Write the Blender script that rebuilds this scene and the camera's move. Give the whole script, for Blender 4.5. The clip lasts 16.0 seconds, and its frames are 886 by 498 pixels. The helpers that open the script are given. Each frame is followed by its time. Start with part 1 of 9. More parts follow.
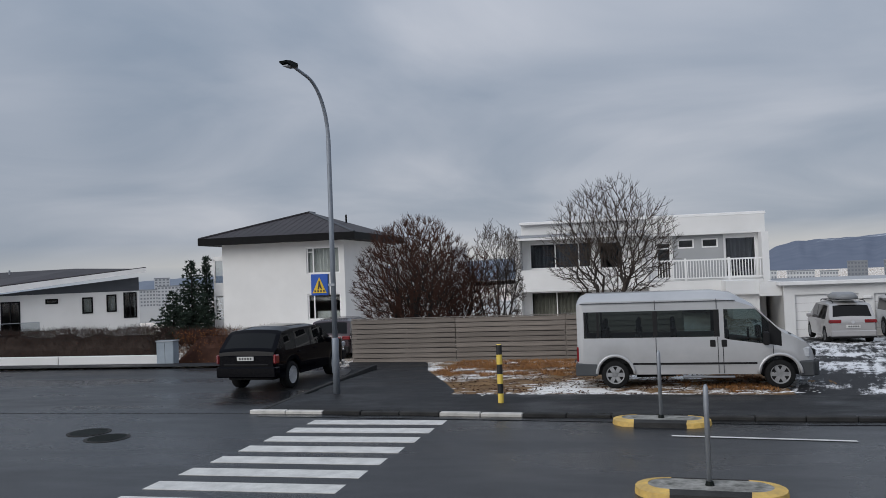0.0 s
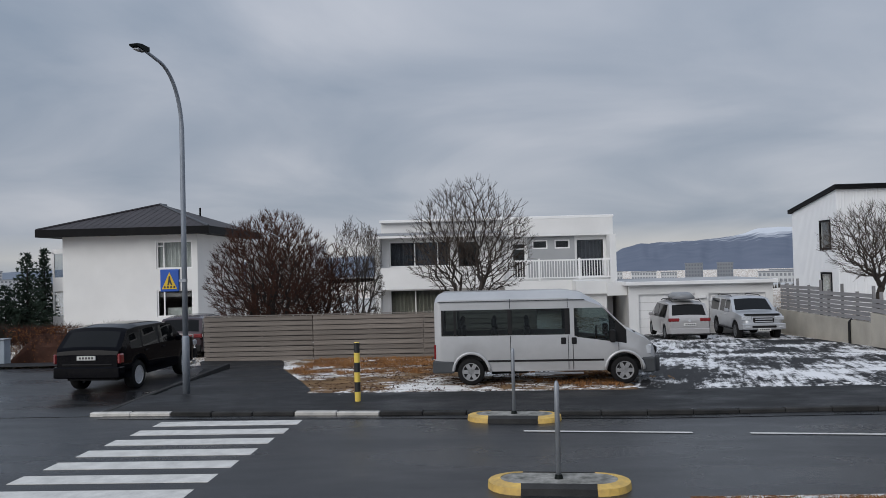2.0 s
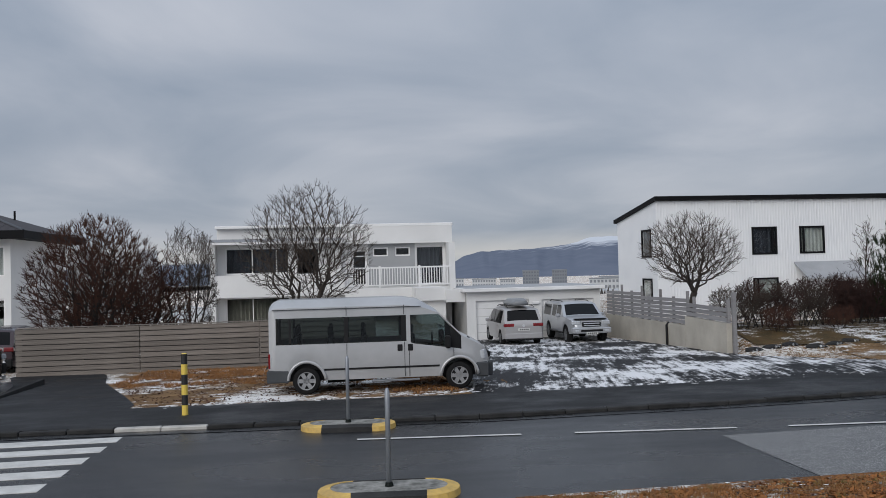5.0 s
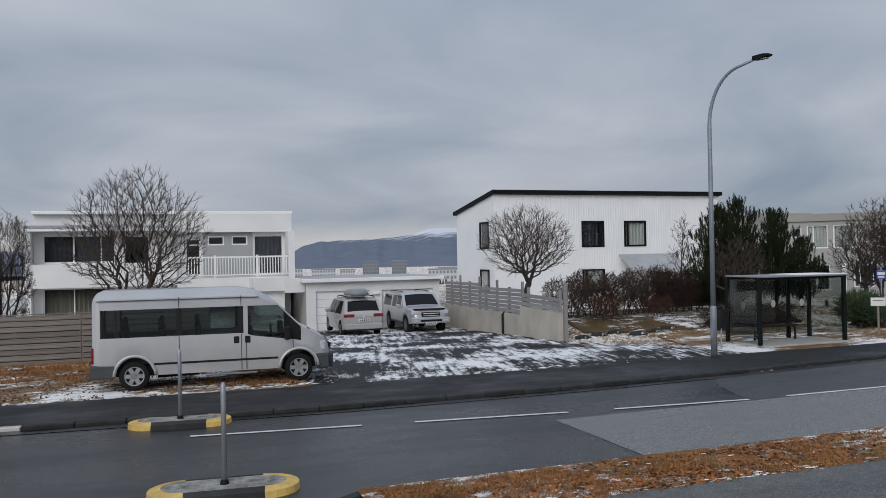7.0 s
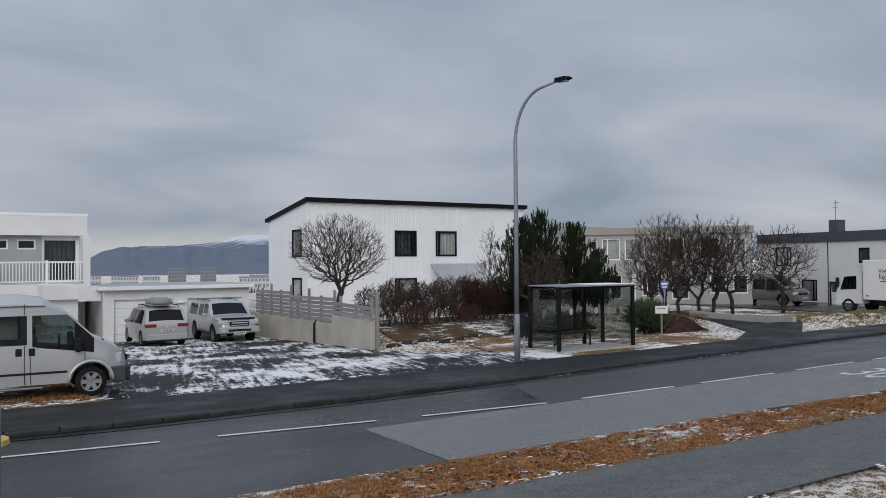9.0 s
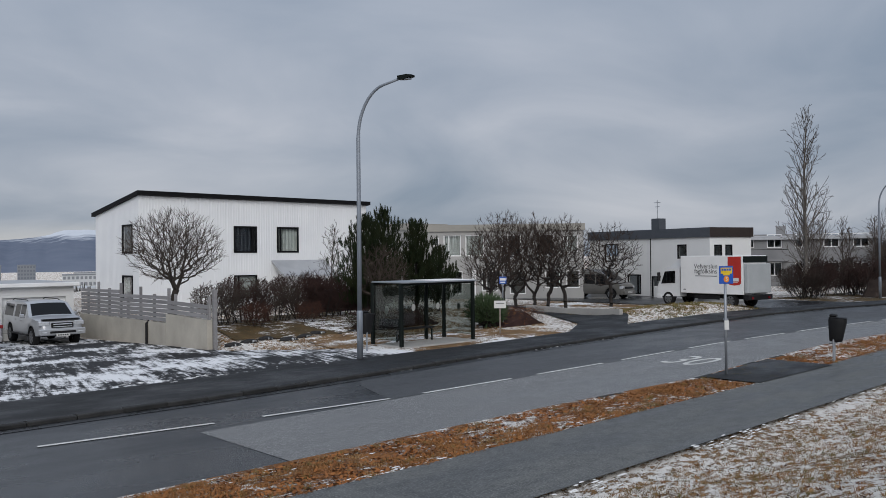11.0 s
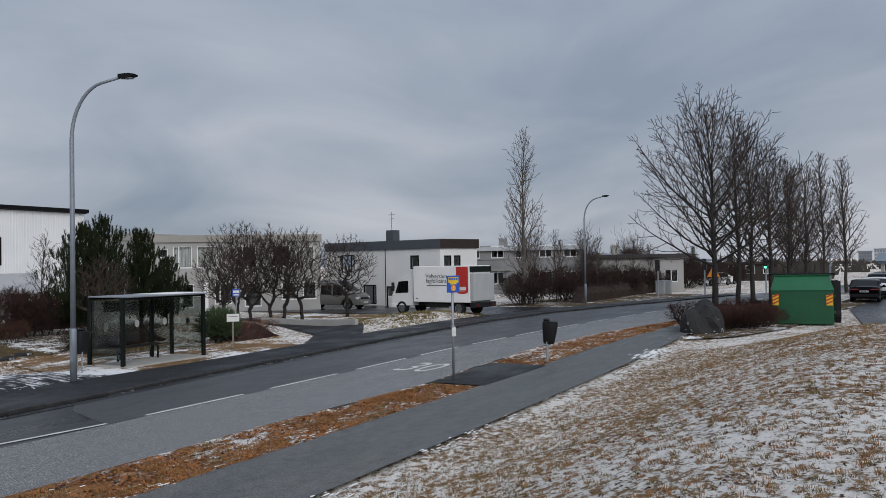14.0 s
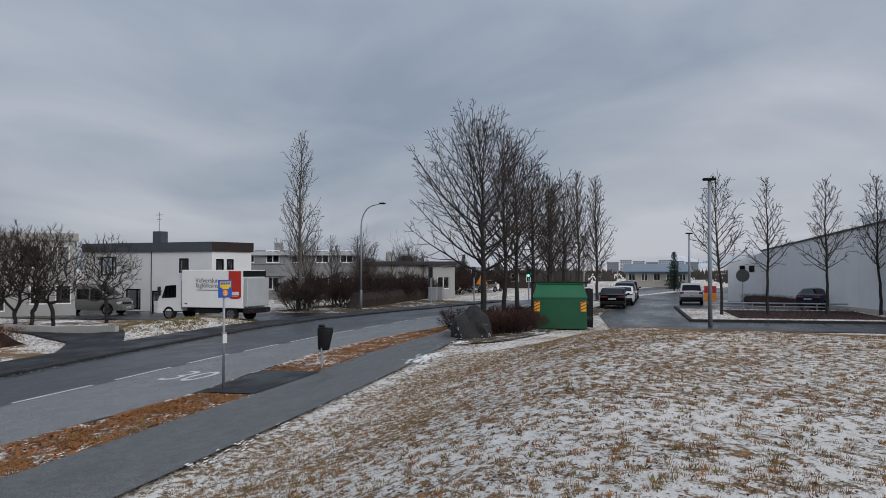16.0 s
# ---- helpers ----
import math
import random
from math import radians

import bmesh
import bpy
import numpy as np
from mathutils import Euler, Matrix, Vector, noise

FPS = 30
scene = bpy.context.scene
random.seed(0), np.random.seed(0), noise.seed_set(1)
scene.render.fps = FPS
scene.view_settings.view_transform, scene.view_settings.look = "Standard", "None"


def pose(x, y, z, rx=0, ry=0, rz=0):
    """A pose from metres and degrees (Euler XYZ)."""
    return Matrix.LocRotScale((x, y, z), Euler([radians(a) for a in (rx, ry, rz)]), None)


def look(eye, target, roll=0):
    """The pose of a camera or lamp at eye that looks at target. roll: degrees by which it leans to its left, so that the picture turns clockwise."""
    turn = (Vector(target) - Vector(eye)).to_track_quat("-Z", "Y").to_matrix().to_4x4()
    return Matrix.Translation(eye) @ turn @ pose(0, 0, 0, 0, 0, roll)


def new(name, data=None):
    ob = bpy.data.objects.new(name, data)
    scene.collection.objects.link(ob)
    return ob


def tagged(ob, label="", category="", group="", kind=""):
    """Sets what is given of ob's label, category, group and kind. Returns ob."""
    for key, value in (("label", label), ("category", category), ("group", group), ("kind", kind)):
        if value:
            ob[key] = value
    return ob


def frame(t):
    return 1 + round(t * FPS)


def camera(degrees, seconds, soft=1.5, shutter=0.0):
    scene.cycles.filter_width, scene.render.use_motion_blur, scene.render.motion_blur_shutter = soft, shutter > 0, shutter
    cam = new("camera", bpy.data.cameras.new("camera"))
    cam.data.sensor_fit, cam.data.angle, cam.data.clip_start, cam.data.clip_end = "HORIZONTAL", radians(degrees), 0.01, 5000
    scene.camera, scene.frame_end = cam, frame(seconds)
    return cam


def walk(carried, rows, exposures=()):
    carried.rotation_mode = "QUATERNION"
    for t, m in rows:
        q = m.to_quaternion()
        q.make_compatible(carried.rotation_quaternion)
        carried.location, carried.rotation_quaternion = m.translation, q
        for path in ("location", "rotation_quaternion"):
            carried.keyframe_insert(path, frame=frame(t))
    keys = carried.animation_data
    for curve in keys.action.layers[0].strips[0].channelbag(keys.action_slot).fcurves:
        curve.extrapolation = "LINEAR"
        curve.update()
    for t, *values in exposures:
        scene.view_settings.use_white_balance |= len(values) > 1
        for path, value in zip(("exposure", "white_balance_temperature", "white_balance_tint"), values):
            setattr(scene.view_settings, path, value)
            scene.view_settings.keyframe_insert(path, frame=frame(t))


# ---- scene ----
cam = camera(56.99, 16.0, soft=0.6)
walk(cam, [
    (0.0, pose(-0.231, -0.219, 2.908, 91.611, 2.181, 12.622)),
    (0.5, pose(-0.186, -0.186, 2.909, 91.677, 2.028, 10.481)),
    (1.0, pose(-0.176, -0.173, 2.903, 91.416, 1.643, 7.908)),
    (1.5, pose(-0.211, -0.141, 2.903, 91.242, 1.396, 5.426)),
    (2.0, pose(-0.236, -0.141, 2.909, 91.134, 1.419, 2.781)),
    (2.5, pose(-0.214, -0.093, 2.905, 91.112, 1.550, 0.650)),
    (3.0, pose(-0.171, -0.081, 2.894, 91.153, 1.647, -0.788)),
    (3.5, pose(-0.118, -0.078, 2.904, 91.245, 1.657, -3.281)),
    (4.0, pose(-0.094, -0.069, 2.898, 91.393, 1.526, -5.468)),
    (6.5, pose(-0.047, 0.012, 2.892, 90.712, 1.360, -14.985)),
    (7.0, pose(-0.078, 0.063, 2.887, 90.469, 1.079, -19.356)),
    (7.5, pose(-0.089, 0.064, 2.885, 90.490, 0.909, -23.037)),
    (8.0, pose(-0.054, 0.049, 2.889, 90.534, 0.909, -26.719)),
    (8.5, pose(-0.012, 0.059, 2.886, 90.769, 0.641, -29.621)),
    (11.0, pose(0.022, 0.084, 2.895, 90.532, 0.550, -43.300)),
    (11.5, pose(0.083, 0.063, 2.899, 90.545, 0.434, -46.015)),
    (12.0, pose(0.115, 0.051, 2.902, 90.547, 0.373, -48.823)),
    (12.5, pose(0.127, 0.089, 2.900, 90.642, 0.495, -52.622)),
    (13.0, pose(0.124, 0.123, 2.888, 90.630, 0.640, -56.108)),
    (13.5, pose(0.154, 0.138, 2.899, 90.738, 0.826, -58.994)),
    (14.0, pose(0.184, 0.091, 2.887, 91.086, 0.922, -61.531)),
    (14.5, pose(0.246, 0.048, 2.890, 91.379, 0.735, -64.857)),
    (15.0, pose(0.266, 0.031, 2.892, 91.326, 0.222, -69.382)),
    (15.5, pose(0.282, 0.107, 2.887, 91.362, 0.003, -73.739)),
    (16.0, pose(0.301, 0.147, 2.879, 91.359, 0.042, -77.143)),
])

# ---- world and sun: overcast winter day ----
world = bpy.data.worlds.new("overcast_sky")
scene.world = world
world.use_nodes = True


def build_sky():
    nt = world.node_tree
    nt.nodes.clear()
    nd, ln = nt.nodes, nt.links
    out = nd.new("ShaderNodeOutputWorld")
    bg = nd.new("ShaderNodeBackground")
    co = nd.new("ShaderNodeTexCoord")
    sep = nd.new("ShaderNodeSeparateXYZ")
    ln.new(co.outputs["Generated"], sep.inputs[0])

    def math_node(op, a, b=None, clamp=False):
        m = nd.new("ShaderNodeMath")
        m.operation, m.use_clamp = op, clamp
        for i, v in enumerate((a, b)):
            if v is None:
                continue
            if isinstance(v, (int, float)):
                m.inputs[i].default_value = v
            else:
                ln.new(v, m.inputs[i])
        return m.outputs[0]

    z = math_node("MAXIMUM", sep.outputs[2], 0.0)
    down = math_node("ADD", z, 0.24)
    u = math_node("DIVIDE", sep.outputs[0], down)
    v = math_node("DIVIDE", sep.outputs[1], down)
    comb = nd.new("ShaderNodeCombineXYZ")
    ln.new(u, comb.inputs[0])
    ln.new(v, comb.inputs[1])

    def noise_tex(scale, detail, rough, dist):
        n = nd.new("ShaderNodeTexNoise")
        n.inputs["Scale"].default_value = scale
        n.inputs["Detail"].default_value = detail
        n.inputs["Roughness"].default_value = rough
        n.inputs["Distortion"].default_value = dist
        ln.new(comb.outputs[0], n.inputs["Vector"])
        return n.outputs["Fac"]

    big = noise_tex(0.42, 3, 0.5, 0.5)
    small = noise_tex(1.15, 6, 0.5, 0.6)
    mixed = math_node("ADD", math_node("MULTIPLY", big, 0.60), math_node("MULTIPLY", small, 0.40))
    ramp = nd.new("ShaderNodeValToRGB")
    e = ramp.color_ramp.elements
    e[0].position, e[0].color = 0.39, SKY_DARK
    e[1].position, e[1].color = 0.62, SKY_LIGHT
    m = e.new(0.5)
    m.color = SKY_MID
    ln.new(mixed, ramp.inputs[0])
    # cloud deck grows brighter towards the zenith, as an overcast sky does
    grad = math_node("ADD", math_node("MULTIPLY", math_node("POWER", z, 1.4), SKY_ZENITH), 1.0)
    deck = nd.new("ShaderNodeVectorMath")
    deck.operation = "SCALE"
    ln.new(ramp.outputs[0], deck.inputs[0])
    ln.new(grad, deck.inputs["Scale"])
    # pale strip of clear air low over the far mountains
    low = math_node("SUBTRACT", 1.0, math_node("MULTIPLY", math_node("ABSOLUTE", math_node("SUBTRACT", sep.outputs[2], 0.018)), 36.0), True)
    side = math_node("MULTIPLY", math_node("SUBTRACT", sep.outputs[1], 0.55), 3.0, True)
    strip = math_node("MULTIPLY", math_node("MULTIPLY", low, side), 0.55)
    mix = nd.new("ShaderNodeMix")
    mix.data_type = "RGBA"
    ln.new(strip, mix.inputs["Factor"])
    ln.new(deck.outputs[0], mix.inputs["A"])
    mix.inputs["B"].default_value = (0.66, 0.64, 0.60, 1)
    # blue sky above the cloud deck, thin
    sky = nd.new("ShaderNodeTexSky")
    sky.sky_type = "NISHITA"
    sky.sun_disc = False
    sky.sun_elevation = radians(SUN_ELEV)
    sky.sun_rotation = radians(SUN_ROT)
    dim = nd.new("ShaderNodeVectorMath")
    dim.operation = "SCALE"
    dim.inputs["Scale"].default_value = 0.08
    ln.new(sky.outputs[0], dim.inputs[0])
    mix2 = nd.new("ShaderNodeMix")
    mix2.data_type = "RGBA"
    mix2.inputs["Factor"].default_value = 0.06
    ln.new(mix.outputs["Result"], mix2.inputs["A"])
    ln.new(dim.outputs[0], mix2.inputs["B"])
    ln.new(mix2.outputs["Result"], bg.inputs["Color"])
    bg.inputs["Strength"].default_value = 1.0
    ln.new(bg.outputs[0], out.inputs[0])


SKY_DARK = (0.235, 0.285, 0.362, 1)
SKY_MID = (0.345, 0.383, 0.452, 1)
SKY_LIGHT = (0.50, 0.52, 0.575, 1)
SKY_ZENITH = 1.0
SUN_ELEV, SUN_ROT = 28, 217
build_sky()

sun = new("sun", bpy.data.lights.new("sun", "SUN"))
sun.data.energy, sun.data.angle, sun.data.color = 1.5, radians(40), (1.0, 0.975, 0.94)
sun.matrix_world = look((0, 0, 60), (36, 48, 28))

# ---- materials ----
def mat(name, c1, c2=None, scale=6.0, rough=0.7, bump=0.0, metal=0.0, fine=40.0, rand=0.0, rough2=None, trans=0.0, emit=None, stretch=(1, 1, 1), coat=0.0, spec=0.5):
    """Two colours mixed by coarse and fine noise in metres, with relief; rand varies whole pieces."""
    m = bpy.data.materials.new(name)
    m.use_nodes = True
    nt = m.node_tree
    nd, ln = nt.nodes, nt.links
    b = nd["Principled BSDF"]
    b.inputs["Metallic"].default_value = metal
    b.inputs["Roughness"].default_value = rough
    b.inputs["Specular IOR Level"].default_value = spec
    b.inputs["Coat Weight"].default_value = coat
    b.inputs["Coat Roughness"].default_value = 0.05
    if trans:
        b.inputs["Transmission Weight"].default_value = trans
        b.inputs["IOR"].default_value = 1.45
    if emit:
        b.inputs["Emission Color"].default_value = (*emit[:3], 1)
        b.inputs["Emission Strength"].default_value = emit[3]
    c2 = c2 or tuple(v * 0.82 for v in c1)
    tc = nd.new("ShaderNodeTexCoord")
    mp = nd.new("ShaderNodeMapping")
    mp.inputs["Scale"].default_value = stretch
    ln.new(tc.outputs["Object"], mp.inputs[0])
    n1 = nd.new("ShaderNodeTexNoise")
    n1.inputs["Scale"].default_value, n1.inputs["Detail"].default_value = scale, 5
    n2 = nd.new("ShaderNodeTexNoise")
    n2.inputs["Scale"].default_value, n2.inputs["Detail"].default_value = fine, 4
    for n in (n1, n2):
        ln.new(mp.outputs[0], n.inputs["Vector"])
    add = nd.new("ShaderNodeMath")
    add.operation = "MULTIPLY_ADD"
    ln.new(n2.outputs["Fac"], add.inputs[0])
    add.inputs[1].default_value = 0.35
    ln.new(n1.outputs["Fac"], add.inputs[2])
    ramp = nd.new("ShaderNodeMapRange")
    ramp.inputs["From Min"].default_value, ramp.inputs["From Max"].default_value = 0.42, 0.92
    ln.new(add.outputs[0], ramp.inputs["Value"])
    mx = nd.new("ShaderNodeMix")
    mx.data_type = "RGBA"
    ln.new(ramp.outputs[0], mx.inputs["Factor"])
    mx.inputs["A"].default_value, mx.inputs["B"].default_value = (*c1, 1), (*c2, 1)
    col = mx.outputs["Result"]
    if rand:
        oi = nd.new("ShaderNodeObjectInfo")
        mr = nd.new("ShaderNodeMapRange")
        mr.inputs["To Min"].default_value, mr.inputs["To Max"].default_value = 1 - rand, 1 + rand
        ln.new(oi.outputs["Random"], mr.inputs["Value"])
        hs = nd.new("ShaderNodeHueSaturation")
        ln.new(mr.outputs[0], hs.inputs["Value"])
        ln.new(col, hs.inputs["Color"])
        col = hs.outputs[0]
    ln.new(col, b.inputs["Base Color"])
    if rough2 is not None:
        rr = nd.new("ShaderNodeMapRange")
        rr.inputs["From Min"].default_value, rr.inputs["From Max"].default_value = 0.35, 0.65
        rr.inputs["To Min"].default_value, rr.inputs["To Max"].default_value = rough, rough2
        ln.new(n1.outputs["Fac"], rr.inputs["Value"])
        ln.new(rr.outputs[0], b.inputs["Roughness"])
    if bump:
        bp = nd.new("ShaderNodeBump")
        bp.inputs["Strength"].default_value = bump
        bp.inputs["Distance"].default_value = 0.02
        ln.new(add.outputs[0], bp.inputs["Height"])
        ln.new(bp.outputs[0], b.inputs["Normal"])
    return m


def snowy(name, g1, g2, g3, cover, scale, stretch=(1, 1, 1), turn=0.0, fine=9.0, soft=0.05, rough=0.85, bump=0.5, snow=(0.78, 0.80, 0.83), patch=0.35):
    """Ground of three mixed tones under torn, thin snow; cover 0..1 sets how much of it is white."""
    m = bpy.data.materials.new(name)
    m.use_nodes = True
    nt = m.node_tree
    nd, ln = nt.nodes, nt.links
    b = nd["Principled BSDF"]
    tc = nd.new("ShaderNodeTexCoord")
    mp = nd.new("ShaderNodeMapping")
    mp.vector_type = "TEXTURE"
    mp.inputs["Scale"].default_value = tuple(1 / v for v in stretch)
    mp.inputs["Rotation"].default_value = (0, 0, turn)
    ln.new(tc.outputs["Object"], mp.inputs[0])

    def ns(sc, det, vec, ro=0.6):
        n = nd.new("ShaderNodeTexNoise")
        n.inputs["Scale"].default_value, n.inputs["Detail"].default_value, n.inputs["Roughness"].default_value = sc, det, ro
        ln.new(vec, n.inputs["Vector"])
        return n.outputs["Fac"]

    def mth(op, a, bb):
        k = nd.new("ShaderNodeMath")
        k.operation = op
        for i, v in enumerate((a, bb)):
            if isinstance(v, (int, float)):
                k.inputs[i].default_value = v
            else:
                ln.new(v, k.inputs[i])
        return k.outputs[0]

    def mixc(f, a, bb):
        k = nd.new("ShaderNodeMix")
        k.data_type = "RGBA"
        ln.new(f, k.inputs["Factor"])
        for key, v in (("A", a), ("B", bb)):
            if isinstance(v, tuple):
                k.inputs[key].default_value = (*v, 1)
            else:
                ln.new(v, k.inputs[key])
        return k.outputs["Result"]

    def rng(v, lo, hi):
        k = nd.new("ShaderNodeMapRange")
        k.inputs["From Min"].default_value, k.inputs["From Max"].default_value = lo, hi
        ln.new(v, k.inputs["Value"])
        return k.outputs[0]

    plain = tc.outputs["Object"]
    broad, mid, grain = ns(0.35, 3, plain), ns(scale, 6, mp.outputs[0], 0.68), ns(fine, 5, plain, 0.7)
    base = mixc(rng(ns(1.7, 5, plain), 0.38, 0.62), g1, g2)
    base = mixc(rng(ns(28.0, 3, plain), 0.45, 0.7), base, g3)
    cov = mth("ADD", mth("ADD", mth("MULTIPLY", mid, 0.6), mth("MULTIPLY", grain, 0.4)), mth("MULTIPLY", mth("SUBTRACT", broad, 0.5), patch))
    edge = 0.66 - 0.32 * cover
    mask = rng(cov, edge - soft, edge + soft)
    ln.new(mixc(mask, base, snow), b.inputs["Base Color"])
    b.inputs["Roughness"].default_value = rough
    b.inputs["Specular IOR Level"].default_value = 0.18
    bp = nd.new("ShaderNodeBump")
    bp.inputs["Strength"].default_value, bp.inputs["Distance"].default_value = bump, 0.05
    ln.new(mth("ADD", mth("MULTIPLY", mask, 0.4), grain), bp.inputs["Height"])
    ln.new(bp.outputs[0], b.inputs["Normal"])
    return m


def asphalt(name, dark, light, speck, amount, rough, rough2, bump, spec=0.4, patch=0.5, size=95.0, stretch=(0.4, 1, 1)):
    """Road surface: broad damp patches, mottling, and single pale chippings of about a centimetre."""
    m = bpy.data.materials.new(name)
    m.use_nodes = True
    nd, ln = m.node_tree.nodes, m.node_tree.links
    b = nd["Principled BSDF"]
    tc, mp = nd.new("ShaderNodeTexCoord"), nd.new("ShaderNodeMapping")
    mp.inputs["Scale"].default_value = stretch
    ln.new(tc.outputs["Object"], mp.inputs[0])

    def ns(scale, detail, vec, ro=0.6):
        n = nd.new("ShaderNodeTexNoise")
        n.inputs["Scale"].default_value, n.inputs["Detail"].default_value, n.inputs["Roughness"].default_value = scale, detail, ro
        ln.new(vec, n.inputs["Vector"])
        return n.outputs["Fac"]

    def rng(v, lo, hi, a=0.0, c=1.0):
        k = nd.new("ShaderNodeMapRange")
        for key, q in (("From Min", lo), ("From Max", hi), ("To Min", a), ("To Max", c)):
            k.inputs[key].default_value = q
        ln.new(v, k.inputs["Value"])
        return k.outputs[0]

    def mixed(f, a, c):
        k = nd.new("ShaderNodeMix")
        k.data_type = "RGBA"
        ln.new(f, k.inputs["Factor"])
        for key, v in (("A", a), ("B", c)):
            if isinstance(v, tuple):
                k.inputs[key].default_value = (*v, 1)
            else:
                ln.new(v, k.inputs[key])
        return k.outputs["Result"]

    flat = tc.outputs["Object"]
    broad, mid, fine = ns(patch, 4, mp.outputs[0]), ns(5.0, 6, flat, 0.7), ns(size, 2, flat, 0.5)
    both = nd.new("ShaderNodeMath")
    both.operation = "MULTIPLY_ADD"
    ln.new(mid, both.inputs[0])
    both.inputs[1].default_value = 0.6
    ln.new(broad, both.inputs[2])
    col = mixed(rng(both.outputs[0], 0.62, 0.98), dark, light)
    col = mixed(rng(fine, 0.50, 0.66, 0.0, amount), col, speck)
    col = mixed(rng(ns(size * 0.8, 2, mp.outputs[0]), 0.56, 0.70, 0.0, 0.55), col, tuple(v * 0.35 for v in dark))
    ln.new(col, b.inputs["Base Color"])
    ln.new(rng(broad, 0.38, 0.62, rough, rough2), b.inputs["Roughness"])
    b.inputs["Specular IOR Level"].default_value = spec
    bp = nd.new("ShaderNodeBump")
    bp.inputs["Strength"].default_value, bp.inputs["Distance"].default_value = bump, 0.008
    ln.new(fine, bp.inputs["Height"])
    ln.new(bp.outputs[0], b.inputs["Normal"])
    return m


WHITE_WALL = mat("white_plaster", (0.74, 0.74, 0.735), (0.66, 0.66, 0.655), 0.7, 0.85, 0.15, fine=30)
WHITE_PAINT = mat("white_paint", (0.80, 0.80, 0.80), (0.74, 0.74, 0.74), 2.0, 0.5)
WHITE_METAL = mat("white_corrugated_cladding", (0.78, 0.79, 0.80), (0.72, 0.73, 0.75), 0.8, 0.45)
BEIGE_WALL = mat("beige_render", (0.33, 0.315, 0.285), (0.275, 0.265, 0.24), 0.6, 0.9, 0.25)
PALE_WALL = mat("pale_render", (0.385, 0.38, 0.37), (0.325, 0.32, 0.31), 0.6, 0.9, 0.2)
GREY_WALL = mat("grey_render", (0.36, 0.37, 0.38), (0.31, 0.32, 0.33), 0.8, 0.85, 0.15)
DARK_TRIM = mat("black_trim", (0.005, 0.005, 0.006), (0.008, 0.008, 0.009), 3, 0.65, spec=0.12)
BROWN_TRIM = mat("dark_brown_cladding", (0.040, 0.030, 0.026), (0.028, 0.021, 0.019), 2, 0.6, spec=0.25)
SLATE_TRIM = mat("slate_grey_fascia", (0.075, 0.083, 0.098), (0.06, 0.067, 0.08), 2, 0.55, spec=0.3)
ROOF_GREY = mat("dark_grey_roof_sheet", (0.054, 0.048, 0.052), (0.040, 0.036, 0.040), 0.9, 0.6, 0.2, spec=0.25)
ROOF_LIGHT = mat("light_grey_roof_felt", (0.42, 0.43, 0.45), (0.34, 0.35, 0.37), 1.0, 0.8)
ROOF_BLUE = mat("blue_grey_sheet_roof", (0.17, 0.21, 0.26), (0.14, 0.18, 0.22), 0.5, 0.5)
ZINC = mat("zinc_sheet", (0.45, 0.46, 0.48), (0.36, 0.37, 0.39), 1.5, 0.45, metal=0.3)
CONCRETE = mat("raw_concrete", (0.47, 0.44, 0.38), (0.34, 0.315, 0.275), 1.1, 0.9, 0.35, fine=22)
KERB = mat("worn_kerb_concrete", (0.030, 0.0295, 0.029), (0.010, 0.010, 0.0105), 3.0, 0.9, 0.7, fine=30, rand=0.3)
KERB_WHITE = mat("white_painted_kerb", (0.62, 0.60, 0.56), (0.40, 0.39, 0.37), 4.0, 0.8, 0.4, rand=0.1)
GLASS = mat("window_glass", (0.62, 0.66, 0.68), (0.60, 0.64, 0.66), 1, 0.01, trans=1.0)
SHELTER_GLASS = mat("tinted_shelter_glass", (0.42, 0.47, 0.45), (0.36, 0.41, 0.39), 1.5, 0.03, trans=1.0)
CAR_GLASS = mat("tinted_car_glass", (0.13, 0.18, 0.175), (0.11, 0.155, 0.155), 1, 0.01, trans=1.0)
DARK_GLASS = mat("dark_car_glass", (0.002, 0.0025, 0.003), (0.004, 0.0045, 0.005), 1, 0.02, spec=0.22)
CURTAIN = mat("pale_curtain", (0.55, 0.56, 0.53), (0.38, 0.39, 0.37), 2.0, 0.9, stretch=(6, 6, 0.2))
# near-black blue-grey sheet: the dark of an unlit room put into its colour
CURTAIN_ROOM_DARK = mat("room_dark_curtain", (0.045, 0.05, 0.065), (0.022, 0.025, 0.034), 2.0, 0.9, stretch=(6, 6, 0.2))
CURTAIN_TAN = mat("olive_curtain", (0.25, 0.235, 0.19), (0.15, 0.14, 0.115), 2.0, 0.9, stretch=(6, 6, 0.2))
ROOM = mat("dim_room_paint", (0.22, 0.21, 0.20), (0.17, 0.165, 0.16), 1.0, 0.9)
BROWN_WOOD = mat("brown_stained_wood", (0.12, 0.055, 0.03), (0.07, 0.03, 0.018), 3, 0.6, stretch=(8, 8, 0.5))
SLAT_WOOD = mat("weathered_grey_boards", (0.235, 0.205, 0.18), (0.13, 0.112, 0.098), 2.5, 0.85, 0.3, rand=0.16, stretch=(0.35, 6, 9))
SLAT_GREY = mat("silver_grey_slats", (0.27, 0.265, 0.27), (0.20, 0.195, 0.20), 2.5, 0.8, 0.2, rand=0.12, stretch=(6, 0.35, 9))
STEEL = mat("galvanised_steel", (0.34, 0.36, 0.39), (0.26, 0.28, 0.31), 5, 0.5, metal=0.55, fine=18)
